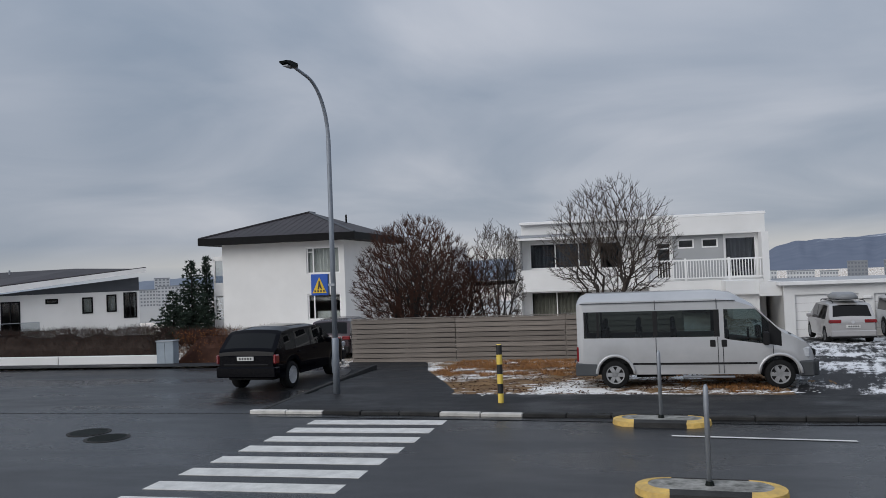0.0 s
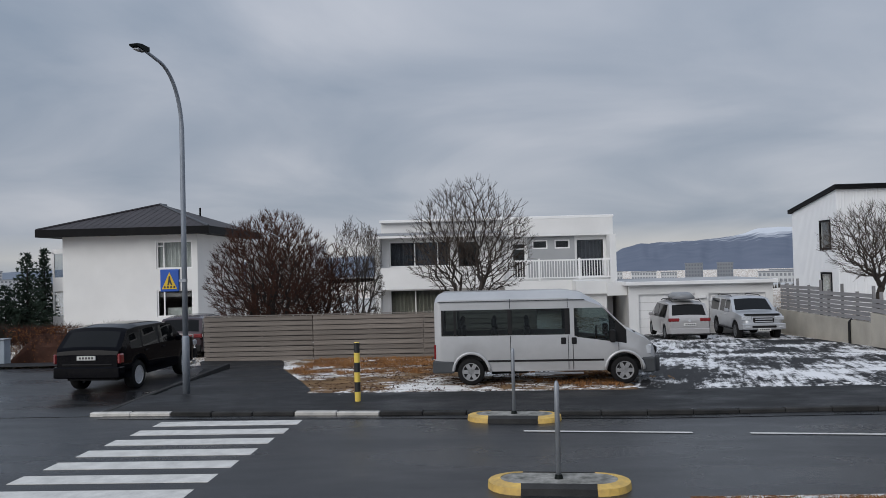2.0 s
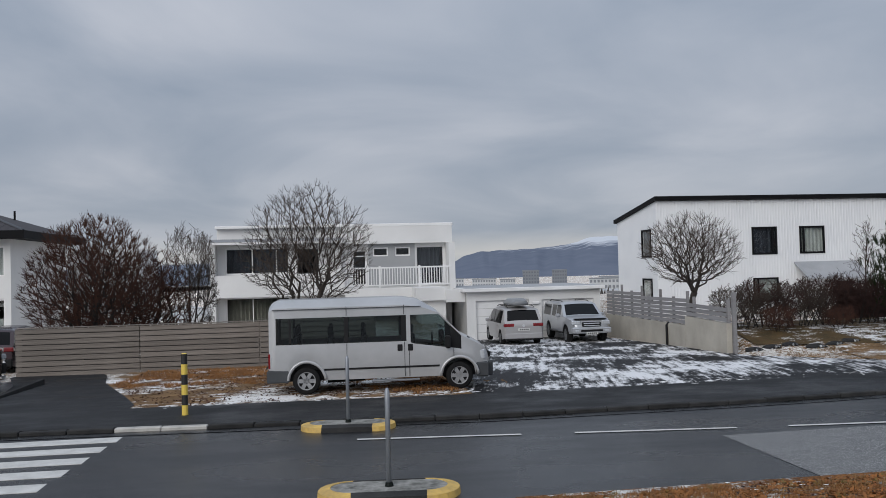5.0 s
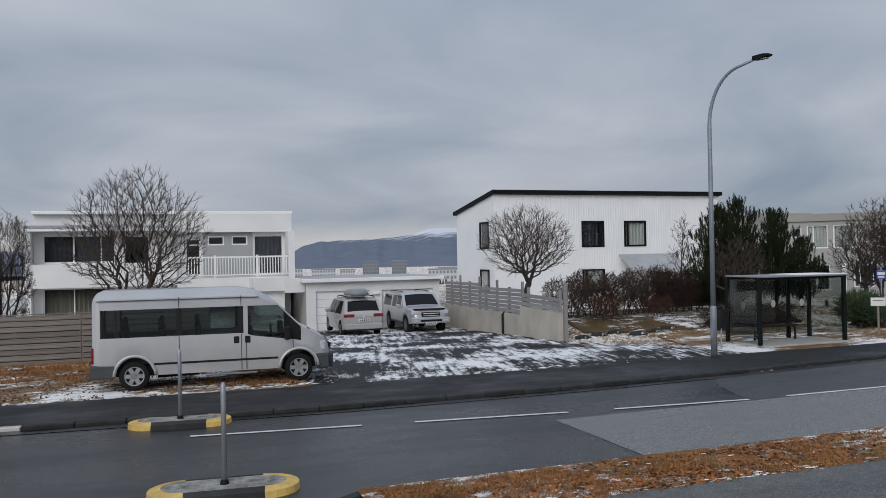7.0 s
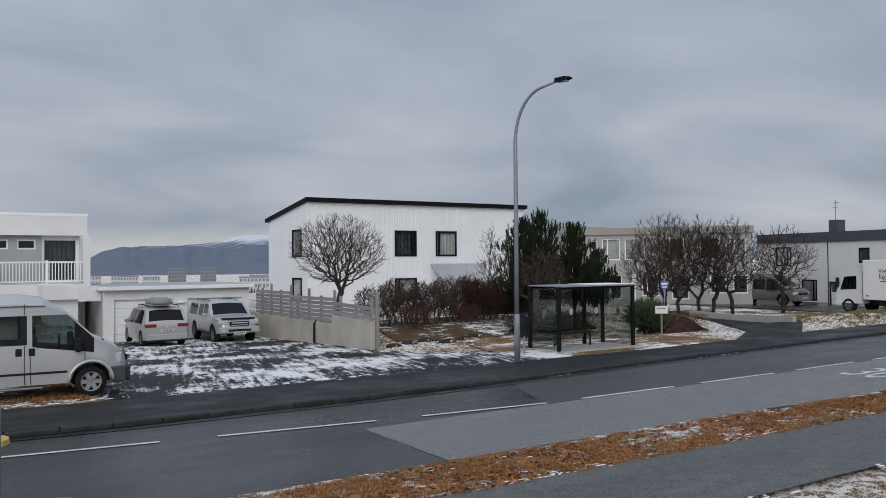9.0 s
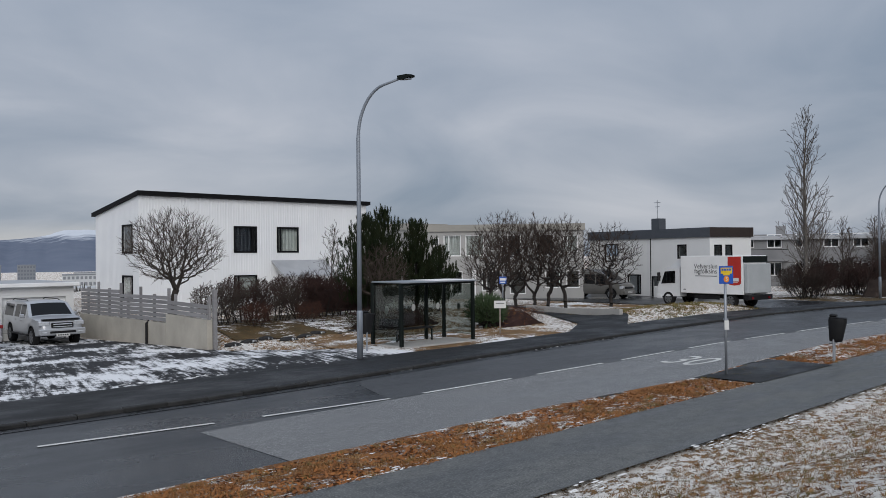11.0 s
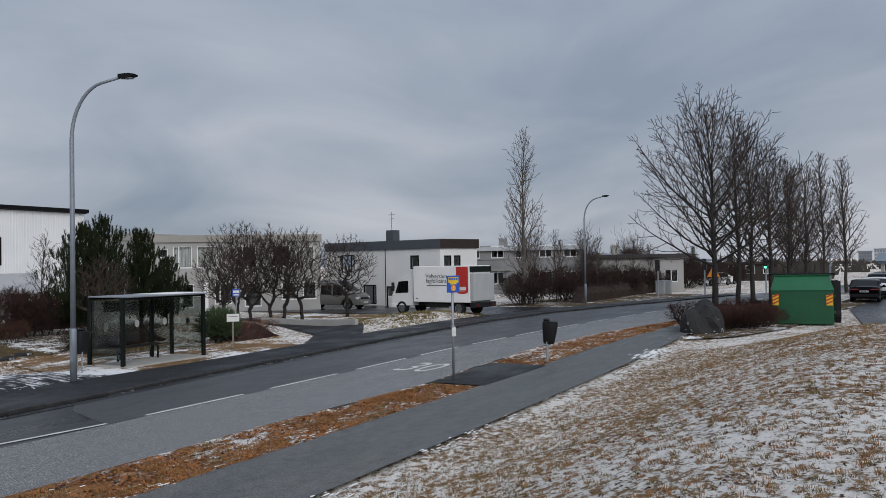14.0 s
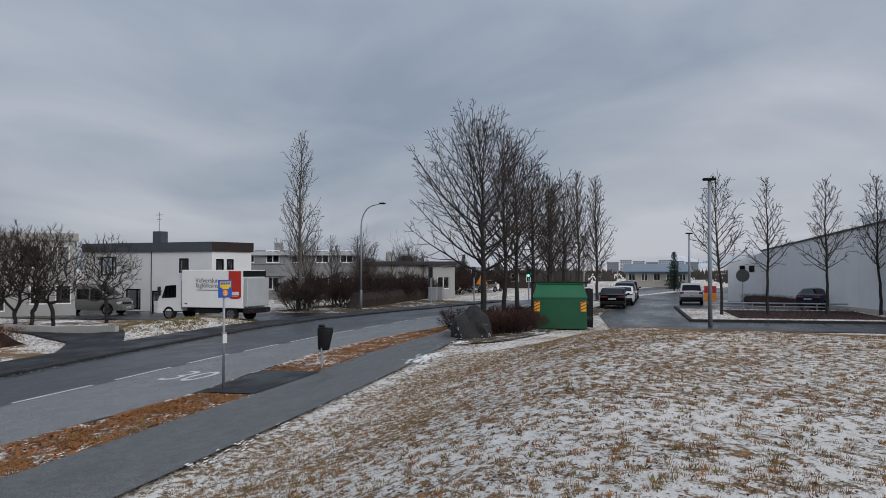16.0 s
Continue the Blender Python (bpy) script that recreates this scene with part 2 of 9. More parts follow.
LAMP_STEEL = mat("blue_grey_lamp_steel", (0.27, 0.30, 0.345), (0.21, 0.235, 0.27), 2.5, 0.5, metal=0.3, fine=14)
DARK_STEEL = mat("dark_green_steel", (0.004, 0.007, 0.006), (0.007, 0.010, 0.009), 3, 0.55, spec=0.15)
BLACK_PLASTIC = mat("black_plastic", (0.007, 0.007, 0.008), (0.012, 0.012, 0.013), 4, 0.55, spec=0.25)
GREY_PLASTIC = mat("grey_bumper_plastic", (0.065, 0.07, 0.075), (0.045, 0.048, 0.053), 3, 0.6, spec=0.3)
RUBBER = mat("tyre_rubber", (0.008, 0.008, 0.009), (0.015, 0.015, 0.015), 9, 0.9, 0.2, spec=0.2)
RIM = mat("dull_wheel_rim", (0.20, 0.205, 0.215), (0.10, 0.105, 0.11), 14, 0.45, metal=0.4)
BRIGHT_RIM = mat("silver_wheel_rim", (0.66, 0.67, 0.69), (0.48, 0.49, 0.51), 6, 0.35, metal=0.3)
SILVER = mat("silver_car_paint", (0.44, 0.455, 0.48), (0.39, 0.405, 0.43), 0.8, 0.32, metal=0.35, coat=0.5)
VAN_SILVER = mat("silver_van_paint", (0.49, 0.495, 0.505), (0.41, 0.415, 0.425), 0.9, 0.28, metal=0.25, coat=0.5, fine=6)
BEIGE_SILVER = mat("warm_silver_paint", (0.42, 0.41, 0.41), (0.37, 0.36, 0.36), 0.8, 0.32, metal=0.35, coat=0.5)
BLACK_PAINT = mat("black_car_paint", (0.0012, 0.0014, 0.0034), (0.002, 0.0022, 0.004), 0.9, 0.08, spec=0.07, coat=0.02)
DARK_PAINT = mat("dark_grey_car_paint", (0.010, 0.0105, 0.013), (0.014, 0.0145, 0.017), 0.9, 0.25, coat=0.15, spec=0.35)
GREY_PAINT = mat("taupe_grey_car_paint", (0.13, 0.125, 0.115), (0.10, 0.097, 0.09), 0.9, 0.3, metal=0.2, coat=0.4)
NAVY_PAINT = mat("navy_car_paint", (0.005, 0.008, 0.02), (0.007, 0.011, 0.024), 0.9, 0.22, coat=0.12, spec=0.35)
WHITE_CAR = mat("white_car_paint", (0.72, 0.73, 0.74), (0.66, 0.67, 0.68), 0.9, 0.3, coat=0.4)
RED_LAMP = mat("red_tail_lamp", (0.22, 0.010, 0.013), (0.13, 0.006, 0.008), 5, 0.15, coat=0.5)
CLEAR_LAMP = mat("clear_headlamp", (0.55, 0.57, 0.60), (0.35, 0.37, 0.40), 12, 0.12, coat=0.6)
AMBER_LAMP = mat("amber_lamp", (0.65, 0.22, 0.02), None, 5, 0.2)
PLATE = mat("number_plate_white", (0.62, 0.62, 0.60), (0.55, 0.55, 0.54), 8, 0.5)
INK = mat("dark_lettering", (0.03, 0.03, 0.035), None, 5, 0.6)
YELLOW = mat("worn_yellow_paint", (0.74, 0.49, 0.12), (0.42, 0.28, 0.10), 6, 0.65, 0.3, fine=22)
POST_YELLOW = mat("yellow_post_paint", (0.80, 0.60, 0.11), (0.70, 0.50, 0.09), 6, 0.55, fine=22)
BLACK_BAND = mat("black_band_paint", (0.018, 0.018, 0.02), None, 5, 0.6)
SIGN_BLUE = mat("sign_blue", (0.012, 0.085, 0.42), (0.012, 0.075, 0.36), 3, 0.4)
SIGN_YELLOW = mat("sign_yellow", (0.72, 0.48, 0.02), None, 3, 0.4)
SIGN_RED = mat("sign_red", (0.50, 0.03, 0.02), None, 3, 0.45)
SIGN_ORANGE = mat("sign_orange", (0.80, 0.26, 0.02), None, 3, 0.45)
SIGN_WHITE = mat("sign_white", (0.72, 0.72, 0.70), None, 3, 0.5)
TRUCK_RED = mat("truck_red_panel", (0.48, 0.028, 0.018), (0.42, 0.024, 0.016), 2, 0.45)
GREEN_BOX = mat("green_container_steel", (0.004, 0.080, 0.030), (0.004, 0.058, 0.022), 1.6, 0.45, 0.15, fine=20)
GREEN_BOX_TOP = mat("green_container_lid", (0.009, 0.125, 0.050), (0.008, 0.10, 0.04), 1.6, 0.4, 0.1)
BARK = mat("grey_brown_bark", (0.060, 0.048, 0.040), (0.028, 0.023, 0.020), 9, 0.9, 0.6, stretch=(1, 1, 0.3))
BARK_PALE = mat("pale_birch_bark", (0.16, 0.145, 0.13), (0.09, 0.08, 0.07), 9, 0.9, 0.5, stretch=(1, 1, 0.5))
BARK_DARK = mat("dark_gnarled_bark", (0.026, 0.021, 0.019), (0.014, 0.012, 0.011), 9, 0.9, 0.6, stretch=(1, 1, 0.3))
TWIG_GREY = mat("bare_grey_twigs", (0.078, 0.062, 0.052), (0.046, 0.036, 0.031), 3, 0.9, spec=0.1)
TWIG_DARK = mat("bare_dark_twigs", (0.060, 0.045, 0.038), (0.032, 0.024, 0.021), 3, 0.9, spec=0.1)
TWIG_RED = mat("reddish_brown_twigs", (0.095, 0.047, 0.034), (0.045, 0.025, 0.020), 2, 0.9, spec=0.1)
TWIG_WINE = mat("wine_brown_twigs", (0.062, 0.036, 0.032), (0.032, 0.020, 0.018), 2, 0.9, spec=0.1)
LEAF_RUST = mat("rust_dead_leaves", (0.36, 0.135, 0.034), (0.17, 0.065, 0.020), 4, 0.9)
NEEDLE = mat("dark_green_needles", (0.015, 0.028, 0.012), (0.030, 0.034, 0.015), 1.6, 0.8, spec=0.1)
NEEDLE_BLUE = mat("spruce_needles", (0.014, 0.032, 0.020), (0.024, 0.042, 0.026), 1.6, 0.8)
BUSH_GREEN = mat("dull_green_leaves", (0.026, 0.055, 0.018), (0.042, 0.065, 0.024), 3, 0.8)
GRASS_DRY = mat("straw_grass_blades", (0.38, 0.235, 0.105), (0.17, 0.10, 0.045), 1.8, 0.9, fine=12)
GRASS_ORANGE = mat("rusty_grass_blades", (0.37, 0.17, 0.052), (0.15, 0.068, 0.026), 1.6, 0.9, fine=12)
GRASS_GREEN = mat("olive_grass_blades", (0.10, 0.105, 0.030), (0.23, 0.15, 0.05), 1.6, 0.9, fine=12)
SNOW = mat("thin_snow", (0.88, 0.87, 0.85), (0.74, 0.74, 0.74), 4, 0.7, 0.4)
ROCK = snowy("dark_boulder", (0.030, 0.030, 0.032), (0.018, 0.018, 0.020), (0.055, 0.053, 0.050), 0.10, 1.6, fine=7.0, soft=0.03, rough=0.8, bump=1.0, patch=0.5)
PAINT_LINE = mat("worn_road_paint", (0.72, 0.71, 0.68), (0.48, 0.475, 0.455), 3.5, 0.6, 0.2, fine=24)
ASPHALT = asphalt("wet_asphalt", (0.011, 0.012, 0.014), (0.026, 0.027, 0.030), (0.075, 0.077, 0.08), 0.35, 0.20, 0.46, 0.35, 0.42, 0.35)
ASPHALT_OLD = asphalt("old_grey_chippings", (0.066, 0.066, 0.067), (0.105, 0.105, 0.106), (0.55, 0.545, 0.53), 0.9, 0.36, 0.6, 0.9, 0.55, 0.5, 48.0)
ASPHALT_MID = asphalt("older_smooth_asphalt", (0.027, 0.028, 0.030), (0.054, 0.055, 0.058), (0.15, 0.15, 0.15), 0.5, 0.30, 0.54, 0.5, 0.42, 0.45)
PAVE = asphalt("damp_pavement_asphalt", (0.0065, 0.007, 0.008), (0.020, 0.0205, 0.022), (0.05, 0.05, 0.052), 0.4, 0.38, 0.75, 0.8, 0.26, 0.7, 80.0, (0.6, 1, 1))
PATH = asphalt("old_path_asphalt", (0.030, 0.032, 0.031), (0.125, 0.129, 0.124), (0.28, 0.28, 0.275), 0.6, 0.34, 0.75, 1.0, 0.45, 0.8, 42.0, (0.5, 1.4, 1))
SLAB = mat("pale_concrete_slab", (0.42, 0.41, 0.39), (0.32, 0.31, 0.30), 2.0, 0.85, 0.3)
HILL = mat("far_hill", (0.085, 0.105, 0.145), (0.115, 0.135, 0.175), 0.004, 0.95, fine=0.02)
FAR_WHITE = mat("far_building_white", (0.52, 0.535, 0.55), (0.44, 0.455, 0.47), 0.05, 0.9)
FAR_GREY = mat("far_building_grey", (0.22, 0.235, 0.26), (0.18, 0.195, 0.215), 0.05, 0.9)
FAR_WINDOW = mat("far_window_row", (0.15, 0.165, 0.19), (0.11, 0.125, 0.15), 0.05, 0.8)
FAR_WALL = mat("dim_grey_far_render", (0.25, 0.25, 0.255), (0.19, 0.19, 0.195), 0.8, 0.9, 0.2)
FAR_TREES = mat("far_dark_scrub", (0.040, 0.036, 0.033), (0.062, 0.054, 0.047), 0.1, 0.95)
GROUND = snowy("winter_grass_with_snow", (0.42, 0.235, 0.10), (0.24, 0.14, 0.064), (0.10, 0.078, 0.036), 0.56, 7.0, (0.8, 1.2, 1), 0.4, 30.0, soft=0.024, bump=1.0, patch=0.20, snow=(0.94, 0.90, 0.85))
VERGE = snowy("rusty_verge", (0.40, 0.165, 0.048), (0.20, 0.085, 0.032), (0.065, 0.038, 0.022), 0.42, 5.5, (0.6, 1.3, 1), 0.0, 26.0, soft=0.03, bump=1.0, patch=0.30, snow=(0.88, 0.86, 0.83))
LOT = snowy("snow_streaked_asphalt", (0.012, 0.0125, 0.014), (0.021, 0.021, 0.023), (0.006, 0.006, 0.007), 0.44, 2.2, (2.3, 0.26, 1), -0.24, 7.0, soft=0.05, rough=0.6, patch=0.8, snow=(0.82, 0.82, 0.83))
YARD = snowy("brown_yard_with_snow", (0.30, 0.18, 0.085), (0.17, 0.10, 0.05), (0.07, 0.048, 0.027), 0.37, 2.6, (0.6, 1.4, 1), 0.2, 16.0, soft=0.03, patch=0.75, snow=(0.85, 0.84, 0.82))
GARDEN_BED = snowy("dark_garden_soil", (0.11, 0.065, 0.032), (0.055, 0.036, 0.022), (0.10, 0.085, 0.03), 0.27, 2.4, (0.7, 1.3, 1), 0.0, 14.0, soft=0.03, patch=0.5, snow=(0.80, 0.80, 0.80))
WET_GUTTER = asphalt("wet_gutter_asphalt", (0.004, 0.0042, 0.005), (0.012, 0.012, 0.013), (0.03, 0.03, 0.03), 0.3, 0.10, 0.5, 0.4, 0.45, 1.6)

# ---- building helpers ----
class Mesh:
    """Collects faces; then one mesh object."""

    def __init__(self):
        self.v, self.f = [], []

    def add(self, vs, fs):
        k = len(self.v)
        self.v += [tuple(p) for p in vs]
        self.f += [tuple(i + k for i in q) for q in fs]
        return self

    def box(self, a, b, bevel=0.0):
        (x0, y0, z0), (x1, y1, z1) = a, b
        if bevel:
            bm = bmesh.new()
            bmesh.ops.create_cube(bm, size=1)
            for p in bm.verts:
                p.co = Vector(((x0, x1)[p.co.x > 0], (y0, y1)[p.co.y > 0], (z0, z1)[p.co.z > 0]))
            bmesh.ops.bevel(bm, geom=bm.edges[:], offset=bevel, segments=1, affect="EDGES")
            bm.verts.index_update()
            self.add([p.co[:] for p in bm.verts], [[p.index for p in q.verts] for q in bm.faces])
            bm.free()
            return self
        vs = [(x0, y0, z0), (x1, y0, z0), (x1, y1, z0), (x0, y1, z0), (x0, y0, z1), (x1, y0, z1), (x1, y1, z1), (x0, y1, z1)]
        return self.add(vs, [(0, 3, 2, 1), (4, 5, 6, 7), (0, 1, 5, 4), (1, 2, 6, 5), (2, 3, 7, 6), (3, 0, 4, 7)])

    def tube(self, pts, rad, n=8, caps=True):
        pts = [Vector(p) for p in pts]
        rad = rad if isinstance(rad, (list, tuple)) else [rad] * len(pts)
        vs, fs = [], []
        side = None
        for i, p in enumerate(pts):
            d = (pts[min(i + 1, len(pts) - 1)] - pts[max(i - 1, 0)]).normalized()
            if side is None:
                side = d.cross(Vector((0, 0, 1)) if abs(d.z) < 0.9 else Vector((1, 0, 0))).normalized()
            side = (side - d * side.dot(d)).normalized()
            up = d.cross(side)
            for k in range(n):
                a = 2 * math.pi * k / n
                vs.append(p + (side * math.cos(a) + up * math.sin(a)) * rad[i])
        for i in range(len(pts) - 1):
            for k in range(n):
                fs.append((i * n + k, i * n + (k + 1) % n, (i + 1) * n + (k + 1) % n, (i + 1) * n + k))
        if caps:
            fs.append(tuple(reversed(range(n))))
            fs.append(tuple((len(pts) - 1) * n + k for k in range(n)))
        return self.add(vs, fs)

    def prism(self, outline, y0, y1):
        """An outline in x, z pushed from y0 to y1."""
        n = len(outline)
        vs = [(x, y0, z) for x, z in outline] + [(x, y1, z) for x, z in outline]
        fs = [tuple(range(n)), tuple(reversed(range(n, 2 * n)))]
        fs += [(i, i + n, (i + 1) % n + n, (i + 1) % n) for i in range(n)]
        return self.add(vs, fs)

    def turned(self, m):
        self.v = [tuple(m @ Vector(p)) for p in self.v]
        return self

    def data(self, name, smooth=False):
        me = bpy.data.meshes.new(name)
        me.from_pydata(self.v, [], self.f)
        bm = bmesh.new()
        bm.from_mesh(me)
        bmesh.ops.recalc_face_normals(bm, faces=bm.faces[:])
        bm.to_mesh(me)
        bm.free()
        if smooth:
            for p in me.polygons:
                p.use_smooth = True
        return me


def part(name, mesh, material, parent=None, label="", smooth=False):
    me = mesh.data(name, smooth) if isinstance(mesh, Mesh) else mesh
    if not me.materials:
        me.materials.append(material)
    ob = new(name, me)
    if parent is not None:
        ob.parent = parent
    return tagged(ob, label)


def weld(me, dist=0.0008):
    bm = bmesh.new()
    bm.from_mesh(me)
    bmesh.ops.remove_doubles(bm, verts=bm.verts[:], dist=dist)
    bmesh.ops.recalc_face_normals(bm, faces=bm.faces[:])
    bm.to_mesh(me)
    bm.free()
    return me


def thing(name, label, category, m=None, group="", kind=""):
    ob = new(name)
    ob.empty_display_size = 0.2
    ob.matrix_basis = m or Matrix()
    return tagged(ob, label, category, group, kind)


def solid(name, mesh, material, label, category, kind="", group="", smooth=False, m=None):
    ob = part(name, mesh, material, None, "", smooth)
    ob.matrix_basis = m or Matrix()
    return tagged(ob, label, category, group, kind)


def smooth01(t):
    t = min(1.0, max(0.0, t))
    return t * t * (3 - 2 * t)


def lerp_curve(pts, x):
    """Piecewise straight curve through (x, y) points."""
    if x <= pts[0][0]:
        return pts[0][1]
    for (a, p), (b, q) in zip(pts, pts[1:]):
        if x <= b:
            return p + (q - p) * (x - a) / (b - a)
    return pts[-1][1]


def wall_panel(x0, x1, z0, z1, thick, holes=()):
    """A wall in the xz plane, front at y = 0, running back to y = thick, with rectangular openings (xa, xb, za, zb)."""
    xs = sorted({x0, x1, *[h[0] for h in holes], *[h[1] for h in holes]})
    zs = sorted({z0, z1, *[h[2] for h in holes], *[h[3] for h in holes]})

    def full(i, k):
        if not (0 <= i < len(xs) - 1 and 0 <= k < len(zs) - 1):
            return False
        cx, cz = (xs[i] + xs[i + 1]) / 2, (zs[k] + zs[k + 1]) / 2
        return not any(a < cx < b and c < cz < d for a, b, c, d in holes)

    m = Mesh()
    for i in range(len(xs) - 1):
        for k in range(len(zs) - 1):
            if not full(i, k):
                continue
            a, b, c, d = xs[i], xs[i + 1], zs[k], zs[k + 1]
            m.add([(a, 0, c), (b, 0, c), (b, 0, d), (a, 0, d)], [(0, 1, 2, 3)])
            m.add([(a, thick, c), (b, thick, c), (b, thick, d), (a, thick, d)], [(3, 2, 1, 0)])
            if not full(i - 1, k):
                m.add([(a, 0, c), (a, 0, d), (a, thick, d), (a, thick, c)], [(0, 1, 2, 3)])
            if not full(i + 1, k):
                m.add([(b, 0, c), (b, thick, c), (b, thick, d), (b, 0, d)], [(0, 1, 2, 3)])
            if not full(i, k - 1):
                m.add([(a, 0, c), (a, thick, c), (b, thick, c), (b, 0, c)], [(0, 1, 2, 3)])
            if not full(i, k + 1):
                m.add([(a, 0, d), (b, 0, d), (b, thick, d), (a, thick, d)], [(0, 1, 2, 3)])
    return m


def window_in(house, m, a, b, c, d, paint, mullions=(), bars=(), sash=0.06, deep=0.10, curtain=None, cover=1.0, glass=None, name="window"):
    """A framed window for an opening, in the plane of a wall panel posed at m; with panes and, behind them, a curtain."""
    fr = Mesh()
    y0, y1 = deep, deep + 0.07
    fr.box((a, y0, c), (a + sash, y1, d)).box((b - sash, y0, c), (b, y1, d))
    fr.box((a + sash, y0, c), (b - sash, y1, c + sash)).box((a + sash, y0, d - sash), (b - sash, y1, d))
    xs = [a + sash, *[a + (b - a) * k for k in mullions], b - sash]
    for x in xs[1:-1]:
        fr.box((x - sash * 0.45, y0, c + sash), (x + sash * 0.45, y1, d - sash))
    for k, (i, f) in enumerate(bars):
        z = c + (d - c) * f
        fr.box((xs[i] + 0.01, y0, z - sash * 0.4), (xs[i + 1] - 0.01, y1, z + sash * 0.4))
    w = part(name, fr.turned(m), paint, house)
    for p, q in zip(xs, xs[1:]):
        part("pane", Mesh().box((p, y0 + 0.03, c + sash), (q, y0 + 0.042, d - sash)).turned(m), glass or GLASS, w).visible_shadow = False
    if curtain:
        cu = Mesh()
        n = max(6, int((b - a) * cover / 0.07))
        top, bot = d - 0.02, c + 0.02
        pts = [(a + (b - a) * cover * i / n, y1 + 0.10 + 0.03 * math.sin(i * 2.1)) for i in range(n + 1)]
        for (xa, ya), (xb, yb) in zip(pts, pts[1:]):
            cu.add([(xa, ya, bot), (xb, yb, bot), (xb, yb, top), (xa, ya, top)], [(0, 1, 2, 3)])
        part("curtain", cu.turned(m), curtain, w, "hanging curtain behind the pane")
    return w


def bars_of(xs, y, z, h, seed, parent, m=None, material=None, name="lettering"):
    """Unreadable writing: short dark bars in a row."""
    rng = random.Random(seed)
    me = Mesh()
    x0, x1 = xs
    n = 6
    step = (x1 - x0) / n
    for i in range(n):
        if i == 3:
            continue
        me.box((x0 + step * i + step * 0.15, y - 0.003, z), (x0 + step * i + step * 0.75, y, z + h))
    if m:
        me.turned(m)
    return part(name, me, material or INK, parent)

# ---- ground: one sheet from the mound to the horizon ----
def bump_at(x, y, cx, cy, rx, ry):
    return smooth01(1.25 - math.hypot((x - cx) / rx, (y - cy) / ry))


def gz(x, y):
    """Height of the ground."""
    z = -0.04
    west = 1 - smooth01((x - 15) / 9)
    z -= west * 0.036 * min(max(0.0, y - 20.5), 25.0)
    # the side street lies lower than the pavement
    z -= smooth01((-x - 8.0) / 0.9) * (0.27 * smooth01((y - 16.3) / 4.0) - 0.036 * min(max(0.0, y - 20.5), 7.5)) if y < 60 else 0.0
    far = max(0.0, y - 55 - max(0.0, x) * 0.9)
    z -= min(26.0, 0.07 * far) + (0.9 if far > 0 else 0) * smooth01(far / 30) * (1 - west)
    left = max(0.0, -x - 45)
    z -= min(20.0, 0.05 * left)
    # garden of the clad house stands a little higher than the car lot
    if 11 < x < 33 and 22 < y < 60:
        z += (0.38 + 0.036 * max(0.0, y - 20.5) * west) * smooth01((x - 13.6 - (y - 25.6) * 0.055) / 0.35) * smooth01((32 - x) / 3) * smooth01((y - 24.4) / 3.5) * smooth01((60 - y) / 10)
    z += 0.42 * bump_at(x, y, 36.5, 21.6, 6.0, 2.2)
    # grassy mound under the camera
    edge = 37 + 0.3 * min(y, 4)
    m = smooth01((6.15 - y) / 6.6) * smooth01((edge - x) / 16) * smooth01((y + 34) / 16) * smooth01((x + 40) / 20)
    if y < 6.2:
        z += 1.36 * m + 0.05 * m * noise.noise((x * 0.5, y * 0.5, 0)) + 0.025 * m * noise.noise((x * 1.9, y * 1.9, 3))
    return z


def grid_lines(marks):
    out = []
    for (a, b, n) in marks:
        out += [a + (b - a) * i / n for i in range(n)]
    return out + [marks[-1][1]]


def ground_sheet():
    xs = grid_lines([(-4000, -400, 14), (-400, -60, 20), (-60, -12, 32), (-12, 45, 150), (45, 130, 40), (130, 400, 16), (400, 4500, 14)])
    ys = grid_lines([(-3000, -200, 8), (-200, -40, 10), (-40, -14, 20), (-14, 6.2, 70), (6.2, 24, 40), (24, 60, 60), (60, 200, 30), (200, 500, 20), (500, 4800, 16)])
    n = len(ys)
    vs = [(x, y, gz(x, y)) for x in xs for y in ys]
    fs = [(i * n + k, (i + 1) * n + k, (i + 1) * n + k + 1, i * n + k + 1) for i in range(len(xs) - 1) for k in range(n - 1)]
    me = bpy.data.meshes.new("ground")
    me.from_pydata(vs, [], fs)
    for p in me.polygons:
        p.use_smooth = True
    return tagged(part("ground", me, GROUND), "tan winter grass with torn patches of thin snow", "ground", kind="structure")


ground_sheet()


def sheet(name, lower, upper, x0, x1, nx, ny, material, label, category, z=None, lift=0.045):
    """A sheet between two curves of x, laid flat at z or draped over the ground."""
    vs, fs = [], []
    for i in range(nx + 1):
        x = x0 + (x1 - x0) * i / nx
        a, b = lerp_curve(lower, x), lerp_curve(upper, x)
        for k in range(ny + 1):
            y = a + (b - a) * k / ny
            vs.append((x, y, z if z is not None else gz(x, y) + lift))
    for i in range(nx):
        for k in range(ny):
            q = i * (ny + 1) + k
            fs.append((q, q + ny + 1, q + ny + 2, q + 1))
    me = bpy.data.meshes.new(name)
    me.from_pydata(vs, [], fs)
    return tagged(part(name, me, material), label, category, kind="structure")


